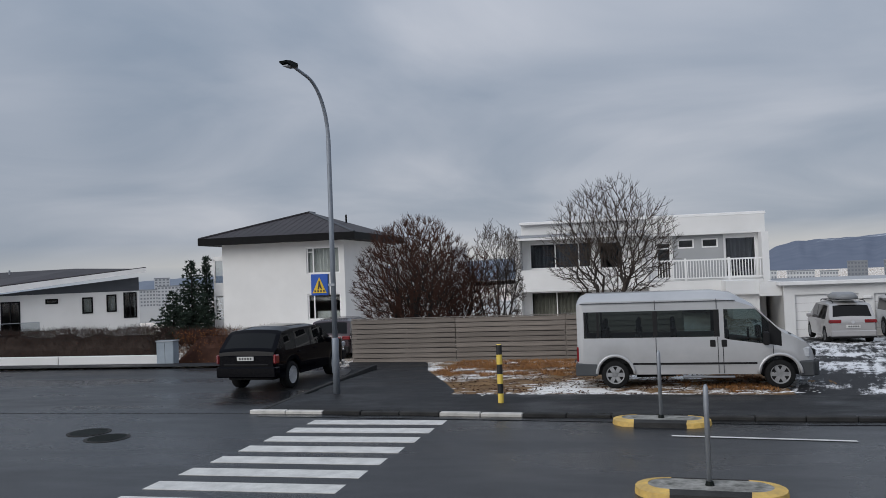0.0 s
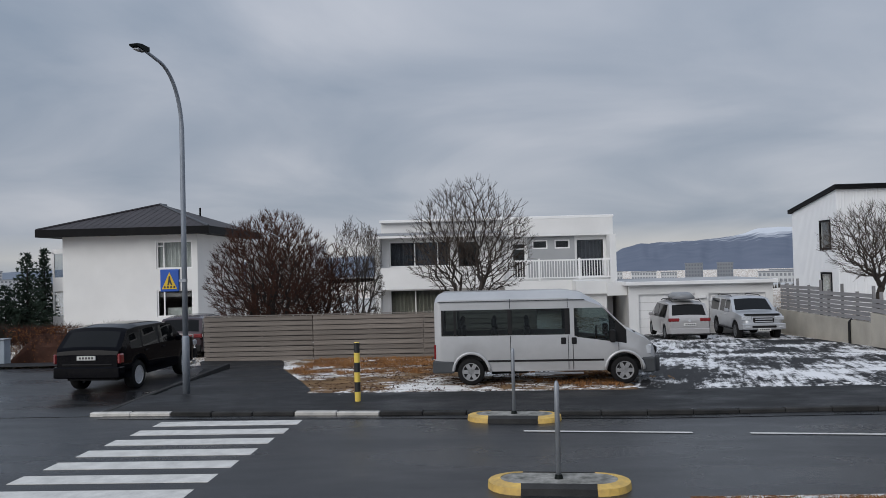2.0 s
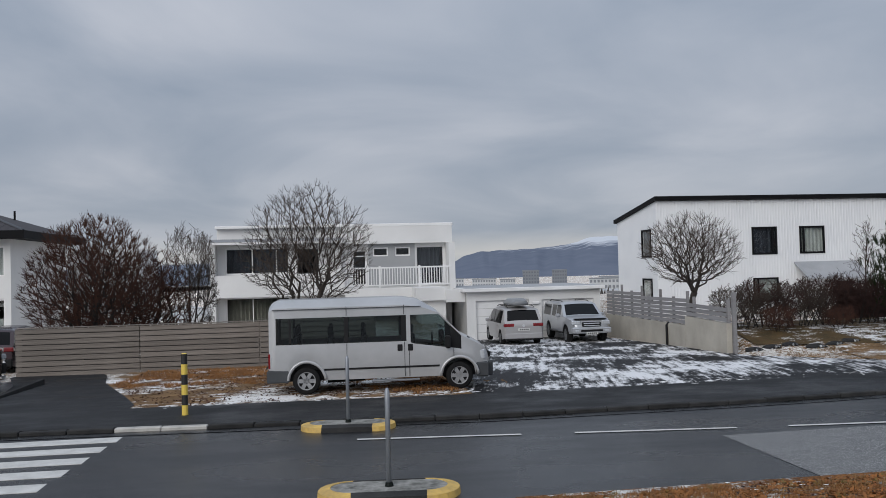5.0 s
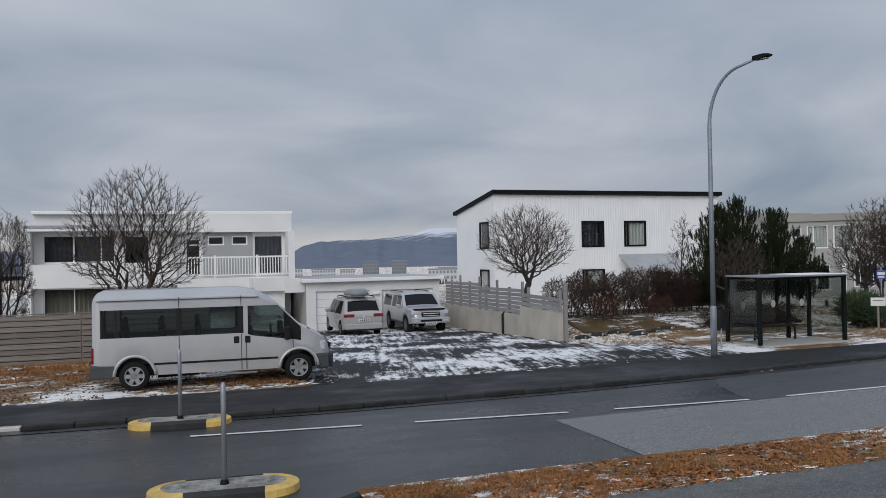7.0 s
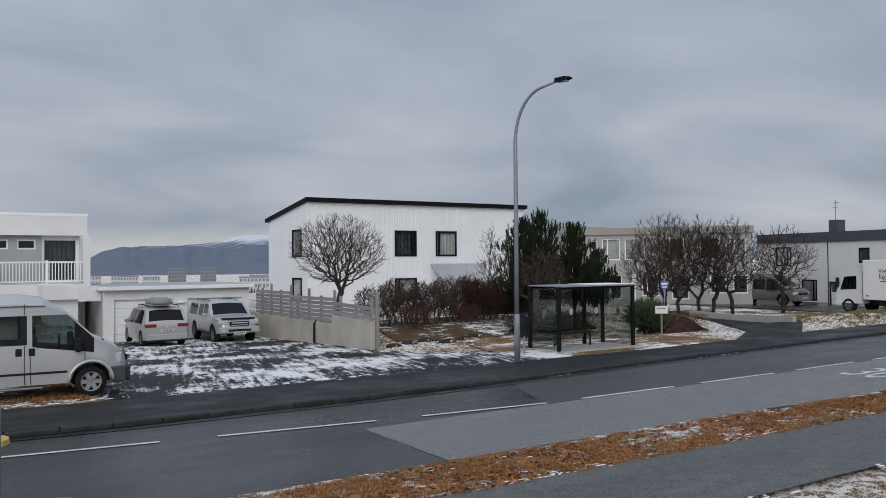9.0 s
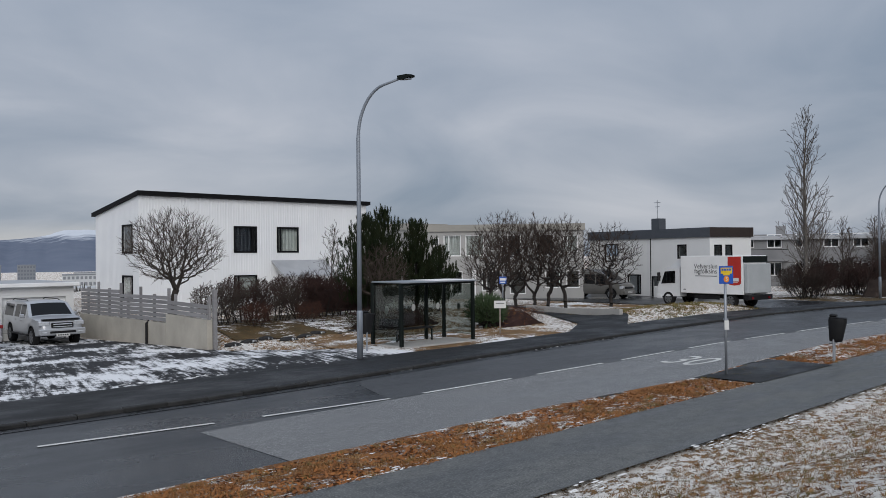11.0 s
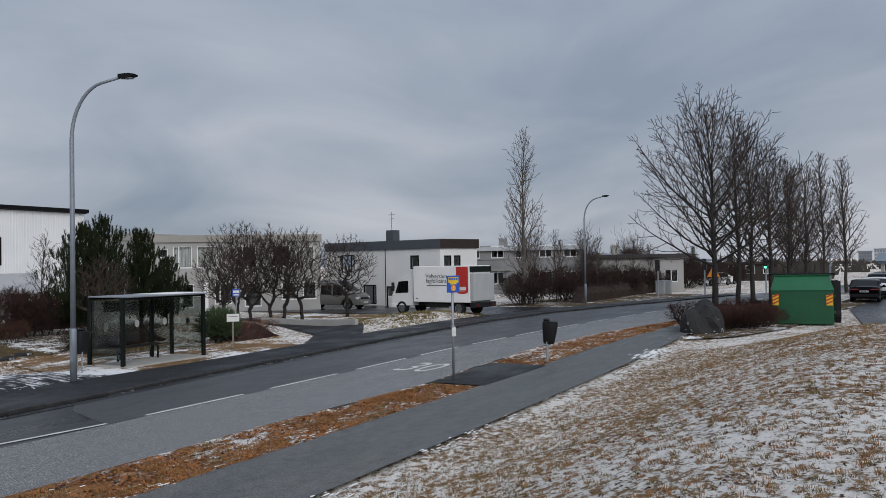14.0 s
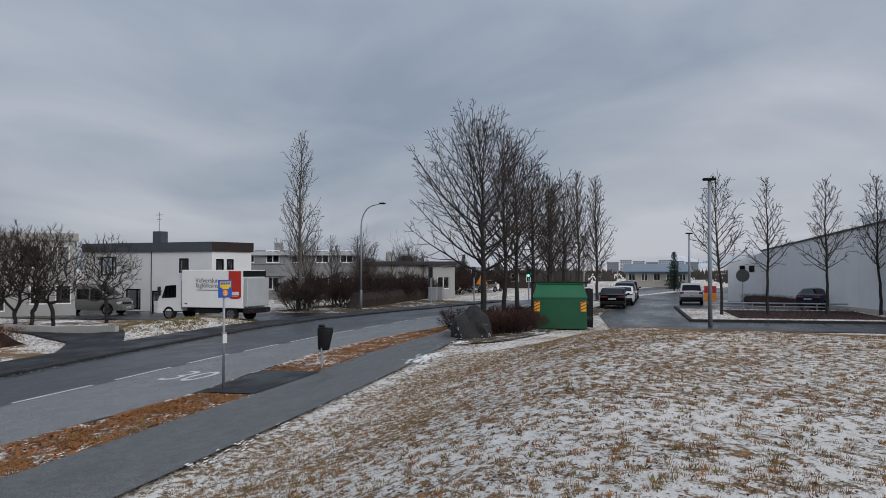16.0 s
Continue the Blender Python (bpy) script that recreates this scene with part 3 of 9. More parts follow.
KERB_N = [(-8, 16.15), (-4.2, 15.92), (-2.3, 15.78), (3, 15.4), (8, 15.48), (12, 15.75), (16, 16.15), (22, 16.65), (30, 17.25), (37, 17.5), (44, 17.0), (52, 15.3), (58.7, 13.4), (72, 10.0), (90, 6), (130, -4)]
KERB_S = [(-90, 8.5), (0.4, 8.5), (2.2, 9.95), (12, 10.05), (17.5, 9.9), (21, 10.25), (27, 10.6), (31, 10.4), (35.4, 9.8), (40, 9.0), (46, 8.1), (60, 6.0), (72, 3.6), (90, 0), (130, -11)]
ROAD_N = [(-90, 16.2)] + KERB_N


def shifted(curve, d):
    return [(x, y + d) for x, y in curve]


sheet("road", KERB_S, ROAD_N, -90, 130, 220, 4, ASPHALT, "dark wet asphalt street with dashed centre line", "road", z=0.0)
sheet("road_side", [(-90, 16.2)], [(-90, 27.0)], -90, -8.05, 160, 16, ASPHALT, "dark wet asphalt of the side street", "road", lift=0.04)
sheet("road_chippings", shifted(KERB_S, 0.02), [(6.3, 12.8), (10.7, 12.90), (14.6, 12.93), (18.2, 12.98), (25, 13.2), (34.7, 12.8), (47, 11.7), (60, 9.1), (80, 4.5), (130, -8)], 6.4, 130, 180, 3, ASPHALT_OLD, "older grey road surface with exposed chippings", "road", z=0.005)
sheet("road_older_lane", [(10.6, 12.93), (14.6, 12.95), (18.2, 13.0), (25, 13.22), (34.7, 12.82), (47, 11.72), (60, 9.12), (80, 4.52), (130, -7.9)], [(10.6, 12.96), (11.6, 15.6), (16, 16.12), (22, 16.62), (30, 17.22), (37, 17.47), (44, 16.97), (52, 15.27), (58.7, 13.37), (72, 9.97), (90, 5.97), (130, -4.03)], 10.6, 130, 170, 3, ASPHALT_MID, "older smooth grey road surface", "road", z=0.005)
sheet("pavement_north", shifted(KERB_N, 0.16), [(-8, 18.4), (-2, 18.25), (4, 18.0), (13, 18.3), (20, 18.5), (30, 19.4), (37, 19.7), (44, 19.0), (52, 17.3), (60, 15.2), (72, 12)], -8.0, 72, 110, 3, PAVE, "damp black asphalt pavement", "pavement", z=0.075)
sheet("driveway_west", [(-10.2, 28.0), (-9.2, 25.5), (-8.2, 18.3), (-4.4, 18.2)], [(-10.2, 28.4), (-7.2, 28.0), (-6.4, 24.6), (-4.4, 19.2)], -10.2, -4.4, 20, 10, PAVE, "black asphalt driveway beside the board fence", "pavement", lift=0.05)
sheet("car_lot", [(3.2, 17.9), (13.4, 18.2)], [(3.2, 19.5), (4.2, 27.0), (5.0, 40), (13.3, 40)], 3.2, 13.3, 20, 24, LOT, "black asphalt car lot with streaks of snow", "pavement", lift=0.05)
sheet("lot_corner", [(13.3, 18.2), (16.5, 18.6)], [(13.3, 24.6), (14.5, 23.0), (16.5, 19.4)], 13.3, 16.5, 8, 8, LOT, "asphalt edge of the lot under snow", "pavement", lift=0.045)
sheet("yard", [(-6.6, 25.0), (-4.6, 19.3), (-4.2, 18.2), (4, 18.0)], [(-6.6, 28.4), (4.4, 28.4)], -6.6, 4.4, 30, 20, YARD, "brown trampled grass yard with snow", "ground", lift=0.04)
sheet("driveway_east", [(23.5, 18.4), (28, 19.0), (32, 21.6), (35.6, 30.6)], [(23.5, 18.6), (28, 21.4), (31.9, 26.8), (35.6, 33)], 23.5, 35.6, 24, 6, PAVE, "curved dark asphalt driveway", "pavement", lift=0.05)
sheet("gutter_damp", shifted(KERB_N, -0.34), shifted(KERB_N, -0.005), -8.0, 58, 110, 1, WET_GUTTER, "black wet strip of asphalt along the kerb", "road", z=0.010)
sheet("garden_bed", [(14.3, 25.9), (19, 25.4), (22.6, 25.6)], [(14.3, 31.2), (22.6, 31.2)], 14.3, 22.6, 24, 16, GARDEN_BED, "dark brown garden bed with litter and thin snow", "ground", lift=0.05)
sheet("tree_bed", [(31.0, 6.2), (32, 4.9), (36, 3.8), (47, 2.6)], [(31.0, 6.4), (31.5, 6.6), (36, 6.95), (46, 5.15), (47, 4.95)], 31.0, 47, 36, 14, GARDEN_BED, "brown planting bed with litter round the boulder", "ground", lift=0.06)
sheet("front_lawn", [(15.6, 19.4), (17, 18.75), (24.4, 19.2)], [(15.6, 22.0), (17, 25.6), (23.0, 25.6), (24.4, 20.0)], 15.6, 24.4, 24, 10, YARD, "brown lawn with thin snow behind the shelter", "ground", lift=0.035)
sheet("lawn_east", [(33.2, 26.4), (36, 24.4), (40.6, 24.0)], [(33.2, 31.5), (40.6, 33.0)], 33.2, 40.6, 16, 10, YARD, "olive-brown lawn below the gnarled trees", "ground", lift=0.035)
sheet("lot_verge", [(46.5, 3.1), (52, 2.05), (60, 1.05), (72, 1.35)], [(46.5, 5.0), (60, 2.75), (72, 1.9)], 46.5, 72, 30, 4, GARDEN_BED, "brown planted strip between path and parking lot", "ground", lift=0.035)
sheet("hedge_bed", [(50.2, 17.85), (52, 17.45), (60, 15.35), (72, 12.2)], [(50.2, 24.0), (72, 22.5)], 50.2, 72, 30, 8, GARDEN_BED, "brown ground below the long hedge", "ground", lift=0.035)
sheet("side_lane", [(41.2, 18.8), (50, 17.4)], [(41.2, 40), (50, 40)], 41.2, 50.0, 10, 20, ASPHALT, "asphalt lane between the houses", "road", lift=0.05)
sheet("verge", shifted(KERB_S, 0), [(-90, 8.42), (20, 8.45), (26, 8.72), (31, 8.55), (36, 8.3), (46, 7.0), (60, 4.6), (72, 2.2)], 2.2, 60, 90, 4, VERGE, "rusty brown grass verge with little snow", "ground", z=0.03)
sheet("path", [(-60, 6.3), (16, 6.4), (23, 6.5), (30, 6.8), (36, 7.0), (46, 5.2), (60, 2.8)], [(-60, 8.44), (20, 8.47), (26, 8.74), (31, 8.57), (36, 8.32), (46, 7.02), (60, 4.62)], -60, 60, 120, 3, PATH, "grey asphalt footpath along the verge", "pavement", z=0.045)
sheet("bus_stop_patch", [(17.3, 8.4)], [(17.3, 9.75), (21.5, 10.12)], 17.35, 21.4, 4, 2, PAVE, "dark paved waiting place in the verge", "pavement", z=0.06)
sheet("parking_lot", [(40, -60)], [(40, 1.0), (52, 2.0), (60, 1.0), (80, 1.6), (130, -14)], 40, 130, 40, 20, ASPHALT, "wet grey parking lot", "road", z=0.0)

# kerb stones, one by one
kerb_n = thing("kerb_north", "low worn concrete kerb stones along the pavement", "kerb", kind="structure")
kerb_s = thing("kerb_south", "low worn concrete kerb stones along the verge", "kerb", kind="structure")


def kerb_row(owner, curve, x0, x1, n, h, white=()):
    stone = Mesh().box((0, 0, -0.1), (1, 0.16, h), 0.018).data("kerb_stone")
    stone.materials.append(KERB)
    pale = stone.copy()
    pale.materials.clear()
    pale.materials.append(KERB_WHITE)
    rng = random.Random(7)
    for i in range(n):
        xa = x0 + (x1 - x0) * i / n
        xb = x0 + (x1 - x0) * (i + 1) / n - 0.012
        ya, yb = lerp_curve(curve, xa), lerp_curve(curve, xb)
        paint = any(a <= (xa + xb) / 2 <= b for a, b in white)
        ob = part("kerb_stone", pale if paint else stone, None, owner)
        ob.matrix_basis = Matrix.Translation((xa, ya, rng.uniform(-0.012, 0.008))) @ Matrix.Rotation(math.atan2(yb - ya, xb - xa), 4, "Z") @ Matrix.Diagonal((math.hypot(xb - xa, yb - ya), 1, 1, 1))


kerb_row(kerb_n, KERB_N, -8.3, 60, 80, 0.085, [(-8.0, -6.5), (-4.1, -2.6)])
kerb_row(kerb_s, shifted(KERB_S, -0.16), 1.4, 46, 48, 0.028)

# side-street kerb at the corner
corner = Mesh()
for i in range(8):
    y = 16.3 + i * 1.15
    corner.box((-8.12 - 0.05 * i, y, -0.35), (-7.98 - 0.05 * i, y + 1.13, 0.085 - 0.018 * i), 0.015)
solid("kerb_corner", corner, KERB, "worn kerb stones round the street corner", "kerb", "structure")

# ---- road markings ----
zebra = thing("zebra_crossing", "white painted zebra crossing stripes on wet asphalt", "road marking", kind="structure")
for i in range(8):
    y = 15.23 - i * 0.806
    sh = -0.085 * i
    xa, xb = -6.52 + sh, -3.77 + sh * 0.75
    part("stripe", Mesh().box((xa, y - 0.22, 0.0), (xb, y + 0.22, 0.006)), PAINT_LINE, zebra)
centre = thing("centre_line", "thin white dashed centre line", "road marking", kind="structure")
DASH_Y = [(-40, 14.6), (0.4, 14.08), (3.3, 13.74), (7, 13.3), (10.6, 12.98), (14.6, 13.0), (18.2, 13.06), (25, 13.28), (34.7, 12.9), (47, 11.8), (60, 9.2), (80, 4.6)]
for i in range(18):
    xa = 0.4 + 3.72 * i
    xb = xa + 2.8
    ya, yb = lerp_curve(DASH_Y, xa), lerp_curve(DASH_Y, xb)
    part("dash", Mesh().add([(xa, ya - 0.05, 0.011), (xb, yb - 0.05, 0.011), (xb, yb + 0.05, 0.011), (xa, ya + 0.05, 0.011)], [(0, 1, 2, 3)]), PAINT_LINE, centre)


def text_thing(body, size, m, material, name, label, category, parent=None, extrude=0.001, kind=""):
    cu = bpy.data.curves.new(name, "FONT")
    cu.body, cu.size, cu.extrude = body, size, extrude
    cu.align_x, cu.align_y = "CENTER", "CENTER"
    tmp = bpy.data.objects.new(name, cu)
    scene.collection.objects.link(tmp)
    bpy.context.view_layer.update()
    me = bpy.data.meshes.new_from_object(tmp.evaluated_get(bpy.context.evaluated_depsgraph_get()))
    bpy.data.objects.remove(tmp)
    me.materials.clear()
    me.materials.append(material)
    ob = new(name, me)
    ob.parent = parent
    ob.matrix_basis = m
    return tagged(ob, label, category, kind=kind)


text_thing("30", 1.0, Matrix.Translation((20.05, 11.6, 0.012)) @ Matrix.Rotation(radians(-90), 4, "Z") @ Matrix.Diagonal((1.15, 2.6, 1, 1)), PAINT_LINE, "speed_marking", "white painted number 30 on the road", "road marking", kind="structure")

manholes = [(-10.72, 14.07, 0.36), (-9.96, 13.56, 0.36)]
for x, y, r in manholes:
    mh = thing("manhole_cover", "round dark iron manhole cover set in the asphalt", "manhole cover", Matrix.Translation((x, y, 0.004)), "manhole covers")
    part("ring", Mesh().tube([(0, 0, -0.02), (0, 0, 0.006)], [r + 0.06, r + 0.06], 24), KERB, mh)
    lid = Mesh().tube([(0, 0, -0.02), (0, 0, 0.010)], [r, r], 24)
    for i in range(-3, 4):
        w = math.sqrt(r * r - (i * 0.09) ** 2) * 0.9
        lid.box((-w, i * 0.09 - 0.015, 0.008), (w, i * 0.09 + 0.015, 0.016))
    part("lid", lid, DARK_STEEL, mh)


# ---- grass blades and tufts ----
def blades(name, material, label, sampler, count, seed, tall=(0.04, 0.10), wide=0.005, lean=1.6):
    rng = random.Random(seed)
    vs, fs = [], []
    made = 0
    while made < count:
        x, y, amount = sampler(rng)
        if amount <= 0 or noise.noise((x * 1.1, y * 1.1, seed)) + 0.35 * noise.noise((x * 4.1, y * 4.1, seed)) < 0.12 - amount:
            continue
        z = gz(x, y) + amount_lift(x, y)
        for _ in range(5):
            px, py = x + rng.gauss(0, 0.045), y + rng.gauss(0, 0.045)
            a, h = rng.uniform(0, 6.283), rng.uniform(*tall)
            dx, dy = math.cos(a) * h * lean * rng.random(), math.sin(a) * h * lean * rng.random()
            sx, sy = -math.sin(a) * wide, math.cos(a) * wide
            k = len(vs)
            vs += [(px - sx, py - sy, z - 0.01), (px + sx, py + sy, z - 0.01), (px + dx * 0.5 - sx * 0.7, py + dy * 0.5 - sy * 0.7, z + h * 0.65), (px + dx * 0.5 + sx * 0.7, py + dy * 0.5 + sy * 0.7, z + h * 0.65), (px + dx * 1.3, py + dy * 1.3, z + h)]
            fs += [(k, k + 1, k + 3, k + 2), (k + 2, k + 3, k + 4)]
            made += 1
    me = bpy.data.meshes.new(name)
    me.from_pydata(vs, [], fs)
    return tagged(part(name, me, material), label, "grass", kind="stuff")


def amount_lift(x, y):
    return 0.07 if 8.3 < y < 10.1 and x > 2 else (0.04 if y > 18 and x < 4.5 else 0.0)


def on_mound(rng):
    x = 3.5 + 24 * rng.random() ** 1.5
    y = rng.uniform(-11, 6.0)
    return x, y, -0.04 + 0.30 * smooth01((y - 2.6) / 2.5) + 0.15 * smooth01((x - 15) / 8)


def on_verge(rng):
    x = 2.5 + 40 * rng.random() ** 1.4
    lo, hi = 8.45, lerp_curve(KERB_S, x) - 0.18
    y = rng.uniform(lo, hi)
    if 17.2 < x < 21.6 or y < 8.6 and 20 < x < 33:
        return x, y, 0
    return x, y, 0.02


def on_yard(rng):
    x, y = rng.uniform(-6, 3.0), rng.uniform(18.6, 28.3)
    if x < -6.4 + (25.0 - y) * 0.36:
        return x, y, 0
    return x, y, 0.5 if y > 25.0 else -0.12 + 0.22 * (y - 18.6) / 7 + 0.15 * smooth01(x / 2)


def on_garden(rng):
    x, y = rng.uniform(13.6, 33), rng.uniform(19.4, 29)
    if (x < 17 and y < 22) or (16.3 < x < 21.2 and y < 22) or x > 23.5 + (y - 18.6) * 0.9:
        return x, y, 0
    return x, y, 0.1


def on_knoll(rng):
    x, y = rng.uniform(31.8, 42), rng.uniform(19.6, 26)
    return x, y, 0.15


blades("mound_grass", GRASS_DRY, "straw-coloured dry grass on the mound", on_mound, 60000, 1, (0.012, 0.032), 0.004)
blades("mound_grass_green", GRASS_GREEN, "olive tufts of grass on the mound", on_mound, 16000, 2, (0.012, 0.04), 0.0045)
blades("verge_grass", GRASS_ORANGE, "rust-coloured dry grass of the verge", on_verge, 40000, 3, (0.012, 0.045), 0.006)
blades("yard_grass", GRASS_ORANGE, "rusty dry grass below the board fence", on_yard, 26000, 4, (0.02, 0.085), 0.008)
blades("garden_grass", GRASS_DRY, "dry garden grass with snow", on_garden, 18000, 5, (0.02, 0.07), 0.009)
blades("knoll_grass", GRASS_GREEN, "olive and tan grass on the small knoll", on_knoll, 7000, 6, (0.05, 0.12), 0.012)
blades("verge_straw", GRASS_DRY, "straw tufts in the verge", on_verge, 9000, 13, (0.015, 0.05), 0.005)


def tufts(name, material, label, sampler, count, seed, size, tall):
    """Scattered tussocks: short bent blades fanned out from one crown."""
    rng = random.Random(seed)
    vs, fs = [], []
    for _ in range(count):
        x, y, amount = sampler(rng)
        if amount <= -0.2:
            continue
        z, r = gz(x, y) + amount_lift(x, y), size * rng.uniform(0.5, 1.3)
        for _ in range(26):
            a, q = rng.uniform(0, 6.283), r * math.sqrt(rng.random())
            px, py, h = x + q * math.cos(a), y + q * math.sin(a) * 0.8, rng.uniform(*tall)
            dx, dy = math.cos(a) * h * rng.uniform(0.3, 1.2), math.sin(a) * h * rng.uniform(0.3, 1.2)
            sx, sy = -math.sin(a) * 0.005, math.cos(a) * 0.005
            k = len(vs)
            vs += [(px - sx, py - sy, z - 0.01), (px + sx, py + sy, z - 0.01), (px + dx, py + dy, z + h)]
            fs.append((k, k + 1, k + 2))
    me = bpy.data.meshes.new(name)
    me.from_pydata(vs, [], fs)
    return tagged(part(name, me, material), label, "grass", kind="stuff")


tufts("tussocks_rust", GRASS_ORANGE, "rust-brown tussocks on the snowy mound", on_mound, 3000, 21, 0.075, (0.015, 0.04))
tufts("tussocks_olive", GRASS_GREEN, "olive tussocks on the snowy mound", on_mound, 1700, 22, 0.085, (0.015, 0.04))
tufts("tussocks_straw", GRASS_DRY, "straw tussocks on the snowy mound", on_mound, 4200, 23, 0.075, (0.015, 0.04))
tufts("verge_tussocks", GRASS_GREEN, "olive tussocks in the verge", on_verge, 160, 24, 0.10, (0.03, 0.07))


def litter(name, material, label, sampler, count, seed, size):
    """Fallen leaves and torn stalks: small bent flakes lying on the ground."""
    rng = random.Random(seed)
    vs, fs = [], []
    for _ in range(count):
        x, y, amount = sampler(rng)
        if amount == 0 or noise.noise((x * 1.6, y * 2.4, seed)) < -0.15:
            continue
        z, a, q = gz(x, y) + amount_lift(x, y) + 0.004, rng.uniform(0, 6.283), size * rng.uniform(0.4, 1.3)
        u, v = Vector((math.cos(a), math.sin(a), rng.gauss(0, 0.35))) * q, Vector((-math.sin(a), math.cos(a), rng.gauss(0, 0.35))) * q * 0.55
        p, k = Vector((x, y, z + q * 0.3)), len(vs)
        vs += [tuple(p - u), tuple(p + v), tuple(p + u), tuple(p - v)]
        fs += [(k, k + 1, k + 2), (k, k + 2, k + 3)]
    me = bpy.data.meshes.new(name)
    me.from_pydata(vs, [], fs)
    return tagged(part(name, me, material), label, "dead leaves", kind="stuff")


litter("verge_leaves", LEAF_RUST, "rust-coloured dead leaves on the verge", on_verge, 22000, 31, 0.035)
litter("verge_leaves_dark", TWIG_WINE, "dark rotten leaves on the verge", on_verge, 3500, 32, 0.028)
litter("mound_leaves", TWIG_RED, "brown torn leaves and stalks on the snowy mound", on_mound, 16000, 33, 0.022)
litter("yard_leaves", TWIG_RED, "brown leaves and stalks in the yard", on_yard, 9000, 34, 0.035)


def flecks(name, label, lines, seed):
    """Torn crusts of old snow left along edges: small uneven lumps."""
    rng = random.Random(seed)
    vs, fs = [], []
    for curve, x0, x1, dy, spread, z, n, size in lines:
        made = 0
        while made < n:
            x = rng.uniform(x0, x1)
            if noise.noise((x * 0.8, seed, dy)) + rng.uniform(-0.25, 0.25) < 0.05:
                continue
            made += 1
            y = lerp_curve(curve, x) + dy + rng.gauss(0, spread)
            w, d = size * rng.uniform(0.3, 2.2), size * rng.uniform(0.15, 0.5)
            k, m = len(vs), 7
            for j in range(m):
                a = 2 * math.pi * j / m
                q = rng.uniform(0.6, 1.2)
                vs.append((x + w * q * math.cos(a), y + d * q * math.sin(a), z - 0.004))
            vs.append((x, y, z + 0.003))
            fs += [(k + j, k + (j + 1) % m, k + m) for j in range(m)]
    me = bpy.data.meshes.new(name)
    me.from_pydata(vs, [], fs)
    return tagged(part(name, me, SNOW), label, "snow", kind="stuff")


FLAT = [(-90, 0.0)]
flecks("snow_crusts", "torn crusts of old snow along edges", [
    (KERB_N, 13, 25, 0.02, 0.06, 0.010, 110, 0.06),
    (KERB_S, 3, 40, -1.42, 0.09, 0.045, 420, 0.055),
    (KERB_S, 3, 40, -0.30, 0.12, 0.045, 120, 0.045),
    (FLAT, 2, 24, 6.22, 0.10, 0.05, 200, 0.06),
    (FLAT, 24, 33, 6.45, 0.20, 0.05, 300, 0.10),
    (FLAT, -4, 13, 18.40, 0.15, 0.079, 130, 0.06),
], 5)

# ---- houses ----
def side_pose(x, y, deg):
    """Pose of a wall panel whose left end stands at x, y; deg 0 faces the street."""
    return Matrix.Translation((x, y, 0)) @ Matrix.Rotation(radians(deg), 4, "Z")


def shell(h, x0, x1, y0, y1, z0, z1, paint, front=(), west=(), east=(), thick=0.22):
    """Four walls of a house with openings in three of them; west and east openings run along y. Returns the poses of the walls."""
    pf, pw, pe = side_pose(x0, y0, 0), side_pose(x0, y1, -90), side_pose(x1, y0, 90)
    part("wall", wall_panel(0, x1 - x0, z0, z1, thick, [(a - x0, b - x0, c, d) for a, b, c, d in front]).turned(pf), paint, h)
    part("wall", wall_panel(0.0, y1 - y0 - thick, z0, z1, thick, [(y1 - b, y1 - a, c, d) for a, b, c, d in west]).turned(pw), paint, h)
    part("wall", wall_panel(thick, y1 - y0, z0, z1, thick, [(a - y0, b - y0, c, d) for a, b, c, d in east]).turned(pe), paint, h)
    part("wall", Mesh().box((x0 + thick, y1 - thick, z0), (x1 - thick, y1, z1)), paint, h)
    part("floor_slab", Mesh().box((x0 + thick, y0 + thick, z0 + (z1 - z0) * 0.48), (x1 - thick, y1 - thick, z0 + (z1 - z0) * 0.48 + 0.2)), ROOM, h)
    part("inner_wall", Mesh().box((x0 + thick, y0 + (y1 - y0) * 0.6, z0), (x1 - thick, y0 + (y1 - y0) * 0.6 + 0.1, z1 - 0.05)), ROOM, h)
    return pf, pw, pe


